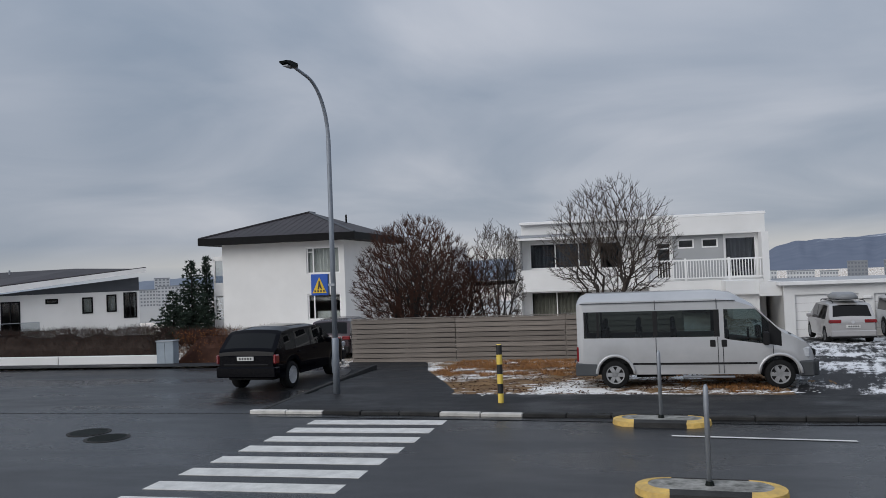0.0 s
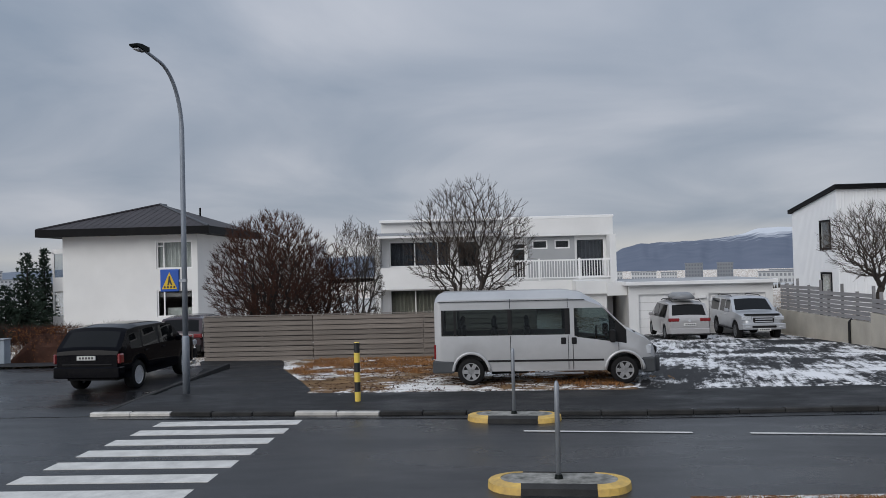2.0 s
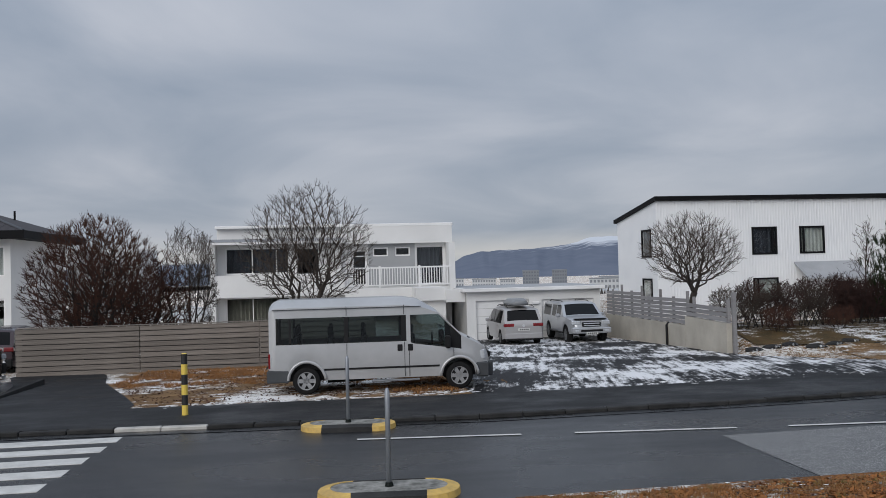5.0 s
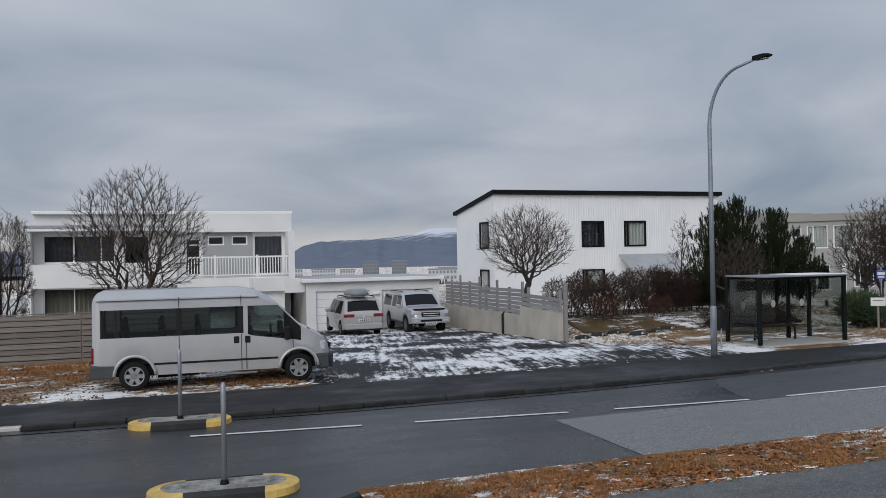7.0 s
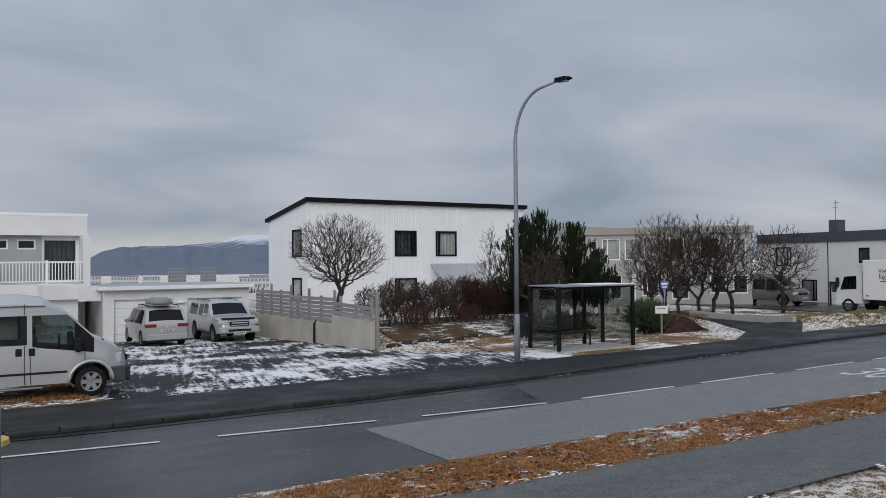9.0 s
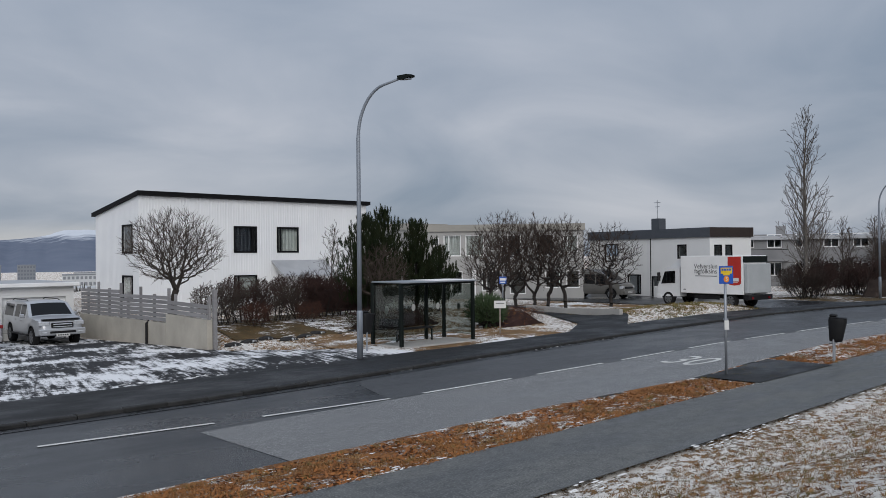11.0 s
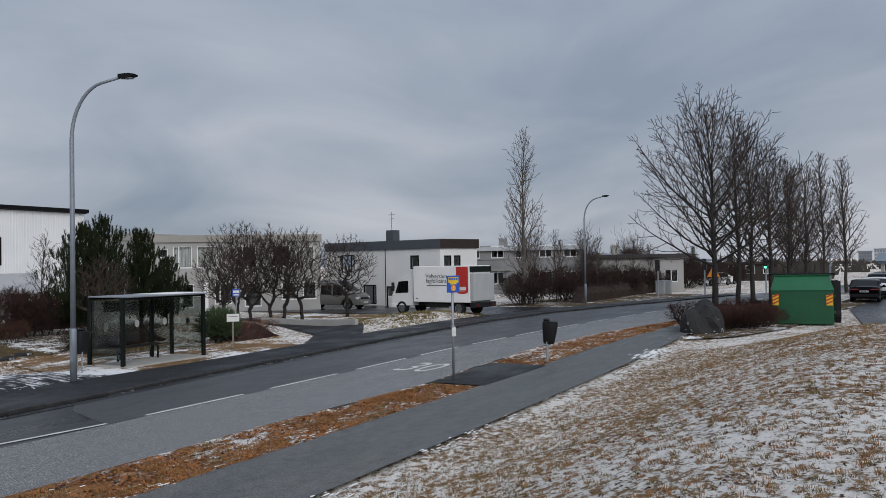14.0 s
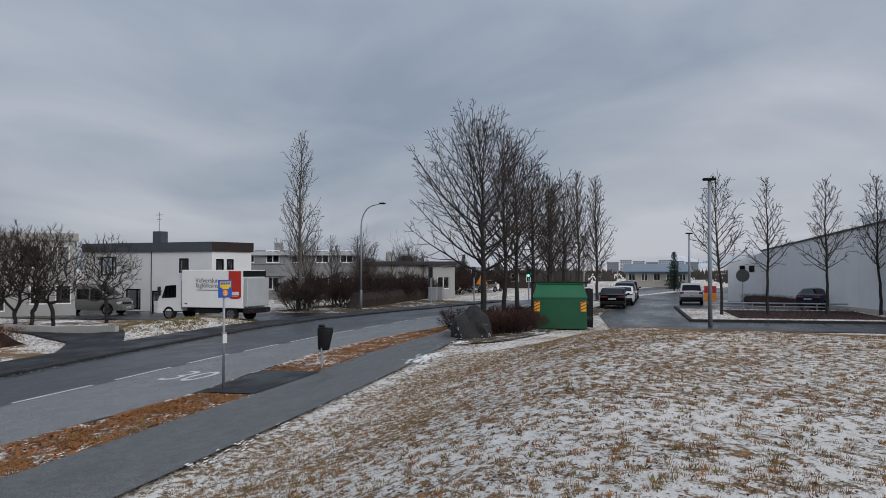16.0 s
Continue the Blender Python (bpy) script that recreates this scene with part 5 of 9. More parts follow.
def dark_top_house():
    h = thing("house", "white house with dark fascia and flat roof behind a lorry", "house")
    c0, cl, cr = Vector((48.5, 26.5)), Vector((50.6, 37.5)), Vector((51.7, 25.3))
    faces = [(cl, c0, [(1.6, 3.0, 2.4, 3.7), (8.5, 9.3, 2.6, 3.55), (3.9, 5.2, 0.1, 1.5), (6.2, 7.4, -0.2, 1.4)]), (c0, cr, [(0.35, 1.0, 2.6, 3.5), (1.25, 1.85, 2.6, 3.5), (1.2, 2.2, 0.3, 1.5)])]
    for a, b, holes in faces:
        m = Matrix.Translation((a.x, a.y, 0)) @ Matrix.Rotation(math.atan2(b.y - a.y, b.x - a.x), 4, "Z")
        w = (b - a).length
        part("wall", wall_panel(0, w, -0.3, 4.0, 0.22, holes).turned(m), WHITE_WALL, h)
        for p, q, c, d in holes:
            window_in(h, m, p, q, c, d, DARK_TRIM, (0.75,) if q - p > 1.1 else (), (), 0.09, 0.0, None)
        part("fascia", Mesh().box((-0.1, -0.12, 4.0), (w + 0.1, 0.1, 4.62)).turned(m), SLATE_TRIM if a is cl else BROWN_TRIM, h, "slate grey roof fascia" if a is cl else "dark brown roof fascia")
        if a is cl:
            part("seam", Mesh().box((6.1, -0.02, -0.2), (6.16, -0.003, 4.0)).turned(m), DARK_TRIM, h)
            part("entrance_recess", Mesh().box((9.7, -0.02, -0.2), (10.7, -0.003, 1.3)).turned(m), BROWN_TRIM, h)
            part("chimney", Mesh().box((5.1, 1.2, 4.6), (5.8, 1.9, 5.45)).turned(m), SLATE_TRIM, h)
            part("aerial", Mesh().tube([(5.4, 1.5, 5.4), (5.4, 1.5, 6.8)], 0.025, 5).tube([(5.1, 1.5, 6.6), (5.7, 1.5, 6.6)], 0.02, 5).tube([(5.2, 1.5, 6.3), (5.6, 1.5, 6.3)], 0.02, 5).turned(m), STEEL, h)
            part("roof", Mesh().box((0, 0.1, 4.5), (w - 0.1, 3.1, 4.6)).turned(m), ROOF_GREY, h)
            part("back_wall", Mesh().box((0, 3.0, -0.3), (w - 0.4, 3.15, 4.5)).turned(m), WHITE_WALL, h)
            part("garden_wall", Mesh().box((7.2, -0.9, -0.1), (10.8, -0.7, 0.75), 0.02).turned(m), WHITE_WALL, h)


def far_row_house(x, y, deg, w, d, hgt, paint, label, n_win, balcony=False, roof=None):
    h = thing("far_house", label, "house")
    m = Matrix.Translation((x, y, 0)) @ Matrix.Rotation(radians(deg), 4, "Z")
    holes = []
    rows = 2 if hgt > 4 else 1
    for r in range(rows):
        for i in range(n_win):
            cx = w * (i + 0.5) / n_win
            holes.append((cx - w / n_win * 0.27, cx + w / n_win * 0.27, 0.9 + 2.5 * r, 2.1 + 2.5 * r))
    part("wall", wall_panel(0, w, -1.0, hgt, 0.25, holes).turned(m), paint, h)
    for p, q, c, e in holes:
        window_in(h, m, p, q, c, e, WHITE_PAINT, (0.5,), (), 0.08, 0.08)
    part("wall", Mesh().box((0, 0.25, -1), (0.2, d, hgt)).box((w - 0.2, 0.25, -1), (w, d, hgt)).box((0.2, d - 0.2, -1), (w - 0.2, d, hgt)).box((0.2, d * 0.5, -1), (w - 0.2, d * 0.5 + 0.1, hgt)).turned(m), paint, h)
    part("roof", Mesh().box((-0.3, -0.4, hgt), (w + 0.3, d + 0.3, hgt + 0.35), 0.03).turned(m), roof or ROOF_GREY, h)
    part("chimney", Mesh().box((w * 0.3, d * 0.4, hgt + 0.3), (w * 0.3 + 0.8, d * 0.4 + 0.8, hgt + 1.3)).turned(m), paint, h)
    if balcony:
        b = part("balcony", Mesh().box((w * 0.1, -1.2, 2.2), (w * 0.4, 0, 2.4)).turned(m), paint, h)
        part("rail", Mesh().box((w * 0.1, -1.2, 3.2), (w * 0.4, -1.15, 3.25)).turned(m), DARK_TRIM, b)


hip_house()
terrace_house()
garage_block()
clad_house()
shed_house()
beige_block()
dark_top_house()

# ---- vehicles: x forward from the rear, y = 0 in the middle, z = 0 on the ground ----
def wheel_meshes(r, w, spokes, cap=False):
    tyre = Mesh()
    prof = [(r * 0.66, -w / 2), (r * 0.93, -w / 2), (r, -w * 0.36), (r, w * 0.36), (r * 0.93, w / 2), (r * 0.66, w / 2)]
    n = 28
    vs = [(q * math.cos(2 * math.pi * i / n), y, q * math.sin(2 * math.pi * i / n)) for i in range(n) for q, y in prof]
    fs = [(i * 6 + k, i * 6 + k + 1, ((i + 1) % n) * 6 + k + 1, ((i + 1) % n) * 6 + k) for i in range(n) for k in range(5)]
    tyre.add(vs, fs)
    rim = Mesh()
    rim.tube([(0, -w * 0.38, 0), (0, -w * 0.34, 0)], [r * 0.16, r * 0.16], 12)
    ring = [(r * 0.68, -w * 0.49), (r * 0.60, -w * 0.46), (r * 0.58, w * 0.1), (r * 0.68, w * 0.1)]
    vs = [(q * math.cos(2 * math.pi * i / n), y, q * math.sin(2 * math.pi * i / n)) for i in range(n) for q, y in ring]
    fs = [(i * 4 + k, i * 4 + k + 1, ((i + 1) % n) * 4 + k + 1, ((i + 1) % n) * 4 + k) for i in range(n) for k in range(3)]
    rim.add(vs, fs)
    for k in range(spokes):
        a = 2 * math.pi * k / spokes
        c, s = math.cos(a), math.sin(a)
        h = r * (0.14 if cap else 0.075)
        q = Mesh().box((r * 0.08, -w * 0.43, -h), (r * 0.62, -w * 0.33, h))
        q.v = [(x * c - z * s, y, x * s + z * c) for x, y, z in q.v]
        rim.add(q.v, q.f)
    disc = Mesh().tube([(0, -w * 0.2, 0), (0, -w * 0.15, 0)], [r * 0.6, r * 0.6], 20)
    return tyre.data("tyre", True), rim.data("rim"), disc.data("brake_disc")


WHEELS = {}


def add_wheels(car, xs, r, half, w=0.2, spokes=10, cap=False, rim=None):
    key = (r, w, spokes, cap)
    if key not in WHEELS:
        WHEELS[key] = wheel_meshes(*key)
        for me, ma in zip(WHEELS[key], (RUBBER, rim or RIM, BLACK_PLASTIC)):
            me.materials.append(ma)
    ty, ri, di = WHEELS[key]
    for x in xs:
        for s in (-1, 1):
            wheel = new("wheel")
            wheel.parent = car
            wheel.matrix_basis = Matrix.Translation((x, s * (half - w / 2 - 0.015), r)) @ Matrix.Rotation(math.pi if s > 0 else 0, 4, "Z")
            part("tyre", ty, None, wheel)
            part("rim", ri, None, wheel)
            part("brake_disc", di, None, wheel)


def car(name, label, category, m, s, paint, group="", glass=None):
    """A lofted car body with glazing, wheels, lamps and plates, by the numbers in s."""
    h = thing(name, label, category, m, group)
    glass = glass or CAR_GLASS
    L, W, r = s["L"], s["W"], s["r"]
    step = s.get("step", 0.06)
    cuts = {0.0, L}
    for key in ("side", "screen", "rear"):
        for a, b in s.get(key, ()):
            cuts |= {a, b}
    xs = sorted(cuts | {i * step for i in range(1, int(L / step))})
    xs = [x for i, x in enumerate(xs) if i == 0 or x - xs[i - 1] > 0.004 or x in cuts]
    arch = r + s.get("gap", 0.07)

    def ring(x):
        e = L - x
        plan = lerp_curve(s["plan"], x)
        hw = W / 2 * plan
        z0 = lerp_curve(s["sill"], x)
        for xw in s["wheels"]:
            if abs(x - xw) < arch:
                z0 = max(z0, r + math.sqrt(arch * arch - (x - xw) ** 2))
        t = lerp_curve(s["top"], x)
        b = min(lerp_curve(s["belt"], x), t - 0.05)
        wt = max(b + 0.01, min(lerp_curve(s["wtop"], x), t - 0.045))
        z0 = min(z0, b - 0.06)
        tb = s.get("tumble", 0.25)
        wtop = hw - tb * (wt - b)
        gut = wt + 0.6 * (t - wt)
        wg = wtop - tb * 0.6 * (gut - wt)
        cr = s.get("crown", 0.03)
        pts = [(hw * 0.97, z0), (hw, z0 + 0.30 * (b - z0)), (hw * 1.0, z0 + 0.72 * (b - z0)), (hw * 0.985, b), (wtop, wt), (wg, gut), (wg - s.get("round", 0.12), t), (wg * 0.45, t + cr * 0.7), (0, t + cr)]
        return pts

    rings = [ring(x) for x in xs]
    n = len(rings[0])
    bins = {"body": Mesh(), "window": {}, "windscreen": Mesh(), "rear_window": Mesh(), "window_band": {}}
    body = bins["body"]

    def inside(key, x):
        for k, (a, b) in enumerate(s.get(key, ())):
            if a < x < b:
                return k
        return None

    for i in range(len(xs) - 1):
        xm = (xs[i] + xs[i + 1]) / 2
        for k in range(n - 1):
            for sg in (-1, 1):
                q = [(xs[i], sg * rings[i][k][0], rings[i][k][1]), (xs[i + 1], sg * rings[i + 1][k][0], rings[i + 1][k][1]), (xs[i + 1], sg * rings[i + 1][k + 1][0], rings[i + 1][k + 1][1]), (xs[i], sg * rings[i][k + 1][0], rings[i][k + 1][1])]
                tgt = body
                if k == 3:
                    w = inside("side", xm)
                    if w is not None:
                        tgt = bins["window"].setdefault((w, sg), Mesh())
                    elif inside("band", xm) is not None:
                        tgt = bins["window_band"].setdefault((sg, sum(1 for a, b in s["side"] if a < xm)), Mesh())
                elif k >= 6 and inside("screen", xm) is not None:
                    tgt = bins["windscreen"]
                elif k >= 6 and inside("rear", xm) is not None:
                    tgt = bins["rear_window"]
                tgt.add(q, [(0, 1, 2, 3)])
    for i in (0, -1):
        vs = [(xs[i], y, z) for y, z in rings[i]] + [(xs[i], -y, z) for y, z in reversed(rings[i][:-1])]
        body.add(vs, [tuple(range(len(vs)))])

    def welded(me):
        bm = bmesh.new()
        bm.from_mesh(me)
        bmesh.ops.remove_doubles(bm, verts=bm.verts[:], dist=0.0005)
        bmesh.ops.recalc_face_normals(bm, faces=bm.faces[:])
        bm.to_mesh(me)
        bm.free()
        for p in me.polygons:
            p.use_smooth = True
        me.set_sharp_from_angle(angle=radians(38))
        return me

    part("body", welded(body.data("body")), paint, h)
    for w in bins["window"].values():
        part("window", welded(w.data("window")), glass, h)
    for key in ("windscreen", "rear_window"):
        if bins[key].f:
            part(key, welded(bins[key].data(key)), glass, h)
    for w in bins["window_band"].values():
        part("window_band", welded(w.data("window_band")), BLACK_PLASTIC, h)
    lo = lerp_curve(s["sill"], L / 2)
    part("underbody", Mesh().box((0.25, -W / 2 + 0.24, lo - 0.03), (L - 0.3, W / 2 - 0.24, lo + 0.22)), BLACK_PLASTIC, h)
    part("cabin_floor", Mesh().box((0.3, -W / 2 + 0.14, lo + 0.25), (L - 1.1, W / 2 - 0.14, lerp_curve(s["belt"], L / 2) - 0.22)), BLACK_PLASTIC, h)
    add_wheels(h, s["wheels"], r, W / 2 * 0.985, s.get("tyre", 0.2), s.get("spokes", 10), s.get("cap", False), s.get("rim"))
    hw = W / 2
    for sg in (-1, 1):
        if "mirror" in s:
            x, z = s["mirror"]
            part("mirror", Mesh().box((x - 0.07, min(sg * (hw + 0.02), sg * (hw + 0.2)), z), (x + 0.07, max(sg * (hw + 0.02), sg * (hw + 0.2)), z + s.get("mirror_h", 0.15)), 0.03).box((x - 0.03, min(sg * (hw - 0.08), sg * (hw + 0.04)), z + 0.02), (x + 0.03, max(sg * (hw - 0.08), sg * (hw + 0.04)), z + 0.07)), s.get("mirror_paint", paint), h)
        for x in s.get("handles", ()):
            y = sg * hw * 0.995
            part("door_handle", Mesh().box((x, y - 0.025, s["handle_z"]), (x + 0.2, y + 0.025, s["handle_z"] + 0.035), 0.01), s.get("handle_paint", paint), h)
    for x0, x1, y0, y1, z0, z1, ma, nm in s.get("blocks", ()):
        for sg in ((-1, 1) if y0 > 0 else (1,)):
            a, b = sorted((sg * y0, sg * y1)) if y0 > 0 else (y0, y1)
            part(nm, Mesh().box((x0, a, z0), (x1, b, z1), min(0.03, (z1 - z0) * 0.3, (x1 - x0) * 0.3)), ma, h)
    for x, z in s.get("plates", ()):
        back = x < L / 2
        pl = part("number_plate", Mesh().box((x - 0.012, -0.26, z), (x + 0.012, 0.26, z + 0.11), 0.004), PLATE, h)
        for i in range(5):
            y = -0.2 + 0.085 * i
            xx = x - 0.017 if back else x + 0.012
            part("lettering", Mesh().box((xx, y, z + 0.03), (xx + 0.005, y + 0.05, z + 0.085)), INK, pl)
    return h


def seams(h, W, xs, z0, z1, side=-1):
    for x in xs:
        part("door_seam", Mesh().box((x - 0.006, side * (W / 2 + 0.001) - 0.004, z0), (x + 0.006, side * (W / 2 + 0.001) + 0.004, z1)), BLACK_PLASTIC, h)


VAN = dict(rim=mat("grey_wheel_cover", (0.36, 0.365, 0.375), (0.22, 0.225, 0.235), 9, 0.45, metal=0.3), L=5.36, W=1.97, r=0.325, wheels=(0.92, 4.56), gap=0.09, tyre=0.2, spokes=6, cap=True, tumble=0.07, crown=0.035, round=0.20,
           plan=[(0, 0.93), (0.12, 0.985), (0.4, 1), (4.4, 1), (4.9, 0.95), (5.2, 0.84), (5.36, 0.62)],
           sill=[(0, 0.34), (0.4, 0.33), (4.2, 0.33), (4.9, 0.28), (5.36, 0.3)],
           belt=[(0, 1.19), (3.3, 1.19), (3.5, 1.12), (4.5, 0.98), (5.36, 0.8)],
           wtop=[(0, 1.81), (5.36, 1.81)],
           top=[(0, 2.06), (0.05, 2.14), (0.2, 2.21), (3.2, 2.21), (3.6, 2.15), (4.06, 1.88), (4.66, 1.28), (4.95, 1.14), (5.2, 0.99), (5.32, 0.78), (5.36, 0.55)],
           side=[(0.22, 0.50), (0.56, 1.82), (1.92, 3.18), (3.40, 4.36)], band=[(0.17, 3.27), (4.36, 4.62)], screen=[(4.08, 4.64)], rear=[],
           mirror=(4.28, 1.0), mirror_h=0.3, mirror_paint=BLACK_PLASTIC, handles=(), handle_z=1.0,
           blocks=[(-0.06, 0.50, -0.995, 0.995, 0.3, 0.60, GREY_PLASTIC, "rear_bumper"), (5.08, 5.42, -0.70, 0.70, 0.26, 0.62, GREY_PLASTIC, "front_bumper"), (4.97, 5.28, 0.55, 0.955, 0.27, 0.62, GREY_PLASTIC, "bumper_corner"),
                   (5.0, 5.22, 0.55, 0.86, 0.68, 0.92, CLEAR_LAMP, "headlamp"), (-0.02, 0.06, 0.78, 0.93, 0.62, 1.0, RED_LAMP, "tail_lamp"), (5.28, 5.39, -0.5, 0.5, 0.68, 0.84, BLACK_PLASTIC, "grille"), (4.66, 4.86, -0.7, 0.7, 1.16, 1.22, BLACK_PLASTIC, "wiper_cowl")],
           plates=[(5.43, 0.4), (-0.075, 0.5)])
van_pose = Matrix.Translation((-1.46, 20.52, 0.0)) @ Matrix.Rotation(radians(-2.2), 4, "Z")
van = car("minibus", "silver high-roofed passenger van parked on the yard", "van", van_pose, VAN, VAN_SILVER)
for a, b in ((0.16, 0.55), (1.35, 4.08)):
    part("rub_strip", Mesh().box((a if a > 1 else 1.34, -0.999, 0.56), (b if b > 1 else 1.36, -0.98, 0.605), 0.006), BLACK_PLASTIC, van)
    part("rub_strip", Mesh().box((a if a > 1 else 1.34, 0.98, 0.56), (b if b > 1 else 1.36, 0.999, 0.605), 0.006), BLACK_PLASTIC, van)
for xw in VAN["wheels"]:
    for sg in (-1, 1):
        pts = [(xw + 0.455 * math.cos(a), sg * 0.985, 0.325 + 0.455 * math.sin(a)) for a in [math.pi * (0.02 + 0.96 * k / 14) for k in range(15)]]
        part("wheel_arch", Mesh().tube(pts, 0.035, 6), VAN_SILVER, van, smooth=True)
seams(van, 1.972, (1.88, 3.25), 0.36, 1.18)
seams(van, 1.90, (1.88, 3.25), 1.83, 2.06)
seams(van, 1.972, (3.36, 4.43), 0.36, 0.98)
for x in (3.08, 3.33):
    part("door_handle", Mesh().box((x, -1.0, 0.96), (x + 0.12, -0.975, 1.12), 0.012), BLACK_PLASTIC, van)
part("gutter", Mesh().box((0.1, -0.962, 2.0), (3.66, -0.945, 2.02)), GREY_PLASTIC, van)
part("side_step", Mesh().tube([(2.45, -0.86, 0.26), (3.6, -0.86, 0.26)], 0.03, 8), STEEL, van)
part("exhaust", Mesh().tube([(1.4, -0.5, 0.24), (2.3, -0.6, 0.28)], 0.035, 8), DARK_STEEL, van)
seat = Mesh().box((0, -0.22, 0.7), (0.42, 0.22, 0.85), 0.04).box((-0.08, -0.22, 0.78), (0.06, 0.22, 1.36), 0.04).box((-0.07, -0.12, 1.38), (0.03, 0.12, 1.58), 0.03).data("seat")
seat.materials.append(mat("dark_seat_cloth", (0.03, 0.033, 0.04), None, 9, 0.9))
for x in (0.7, 1.5, 2.3, 3.45):
    for y in (-0.68, -0.2, 0.55):
        if not (x > 3 and y == -0.2):
            part("seat", seat, None, van).matrix_basis = Matrix.Translation((x, y, 0))
part("steering_wheel", Mesh().tube([(4.0 + 0.06 * math.sin(a) * 0, 0.45 + 0.18 * math.cos(a), 1.12 + 0.18 * math.sin(a)) for a in [k * math.pi / 8 for k in range(17)]], 0.018, 6), BLACK_PLASTIC, van)

# the overhang behind the rear axle is short
for ob in [c for c in van.children if c.type == "MESH" and c.data.users == 1]:
    for v in ob.data.vertices:
        if v.co.x < 0.92:
            v.co.x = 0.92 - (0.92 - v.co.x) * 0.94

SUV = dict(rim=BRIGHT_RIM, L=5.0, W=1.88, r=0.385, wheels=(1.05, 3.97), gap=0.06, tyre=0.26, spokes=14, tumble=0.22, crown=0.03, round=0.14,
           plan=[(0, 0.90), (0.12, 0.965), (0.4, 0.99), (4.0, 1), (4.6, 0.95), (4.88, 0.86), (5.0, 0.72)],
           sill=[(0, 0.46), (0.5, 0.36), (4.4, 0.36), (5.0, 0.40)],
           belt=[(0, 1.12), (2.5, 1.14), (3.6, 1.12), (5.0, 0.98)],
           wtop=[(0, 1.55), (0.5, 1.6), (3.0, 1.63), (5, 1.6)],
           top=[(0, 1.05), (0.03, 1.14), (0.10, 1.2), (0.5, 1.60), (0.62, 1.69), (1.2, 1.75), (2.6, 1.74), (3.1, 1.66), (3.75, 1.18), (4.2, 1.16), (4.75, 1.08), (4.93, 0.98), (5.0, 0.7)],
           side=[(0.62, 1.22), (1.28, 2.2), (2.3, 3.2)], band=[(0.62, 3.2)], screen=[(3.12, 3.72)], rear=[(0.12, 0.5)],
           mirror=(3.25, 1.12), handles=(1.35, 2.4), handle_z=1.0,
           blocks=[(-0.05, 0.25, -0.93, 0.93, 0.42, 0.72, BLACK_PAINT, "rear_bumper"), (-0.025, 0.2, 0.845, 0.945, 0.80, 1.06, RED_LAMP, "tail_lamp"), (4.72, 4.98, 0.55, 0.88, 0.82, 0.98, CLEAR_LAMP, "headlamp"), (4.8, 5.06, -0.85, 0.85, 0.4, 0.7, BLACK_PLASTIC, "front_bumper"), (-0.02, 0.02, -0.7, 0.7, 0.76, 0.80, BLACK_PLASTIC, "tailgate_trim")],
           plates=[(-0.03, 0.90)])
car("large_suv", "glossy black large off-road car parked by the kerb", "car", Matrix.Translation((-10.70, 20.9, -0.262)) @ Matrix.Rotation(radians(86.2), 4, "Z"), SUV, BLACK_PAINT, glass=DARK_GLASS)

HATCH = dict(L=4.5, W=1.83, r=0.325, wheels=(0.85, 3.62), gap=0.06, tyre=0.2, spokes=10, tumble=0.25, crown=0.03, round=0.13,
             plan=[(0, 0.88), (0.12, 0.95), (0.4, 0.99), (3.4, 1), (4.0, 0.95), (4.35, 0.84), (4.5, 0.65)],
             sill=[(0, 0.36), (0.5, 0.26), (3.9, 0.26), (4.5, 0.28)],
             belt=[(0, 0.98), (2.3, 0.96), (3.3, 0.93), (4.5, 0.75)],
             wtop=[(0, 1.45), (0.5, 1.52), (2.6, 1.54), (4.5, 1.5)],
             top=[(0, 0.9), (0.03, 1.0), (0.08, 1.06), (0.35, 1.5), (0.45, 1.60), (1.0, 1.66), (2.2, 1.66), (2.7, 1.58), (3.45, 1.03), (3.9, 0.97), (4.3, 0.86), (4.46, 0.72), (4.5, 0.5)],
             side=[(0.6, 1.15), (1.22, 2.05), (2.13, 2.95)], band=[(0.6, 2.95)], screen=[(2.72, 3.42)], rear=[(0.1, 0.38)],
             mirror=(2.95, 0.95), handles=(1.25, 2.15), handle_z=0.86,
             blocks=[(-0.05, 0.22, -0.84, 0.84, 0.32, 0.56, BEIGE_SILVER, "rear_bumper"), (-0.02, 0.16, 0.42, 0.88, 0.84, 0.99, RED_LAMP, "tail_lamp"), (4.1, 4.38, 0.5, 0.8, 0.64, 0.8, CLEAR_LAMP, "headlamp"), (-0.03, 0.0, -0.85, 0.85, 0.27, 0.33, BLACK_PLASTIC, "lower_trim")],
             plates=[(-0.03, 0.66)])
touran = car("family_car", "warm silver family car with roof box before the garage", "car", Matrix.Translation((8.45, 34.9, gz(8.45, 36.8) + 0.05)) @ Matrix.Rotation(radians(90), 4, "Z"), HATCH, BEIGE_SILVER, glass=DARK_GLASS)
part("badge", Mesh().tube([(-0.02, 0, 0.88), (0.0, 0, 0.88)], [0.06, 0.06], 14), BRIGHT_RIM, touran)
for y in (-0.6, 0.6):
    part("roof_rail", Mesh().tube([(0.5, y, 1.66), (0.7, y, 1.72), (2.3, y, 1.73), (2.6, y, 1.66)], 0.02, 6), BLACK_PLASTIC, touran)
for x in (0.95, 1.9):
    part("cross_bar", Mesh().box((x, -0.66, 1.73), (x + 0.06, 0.66, 1.76)), BLACK_PLASTIC, touran)
rb = Mesh()
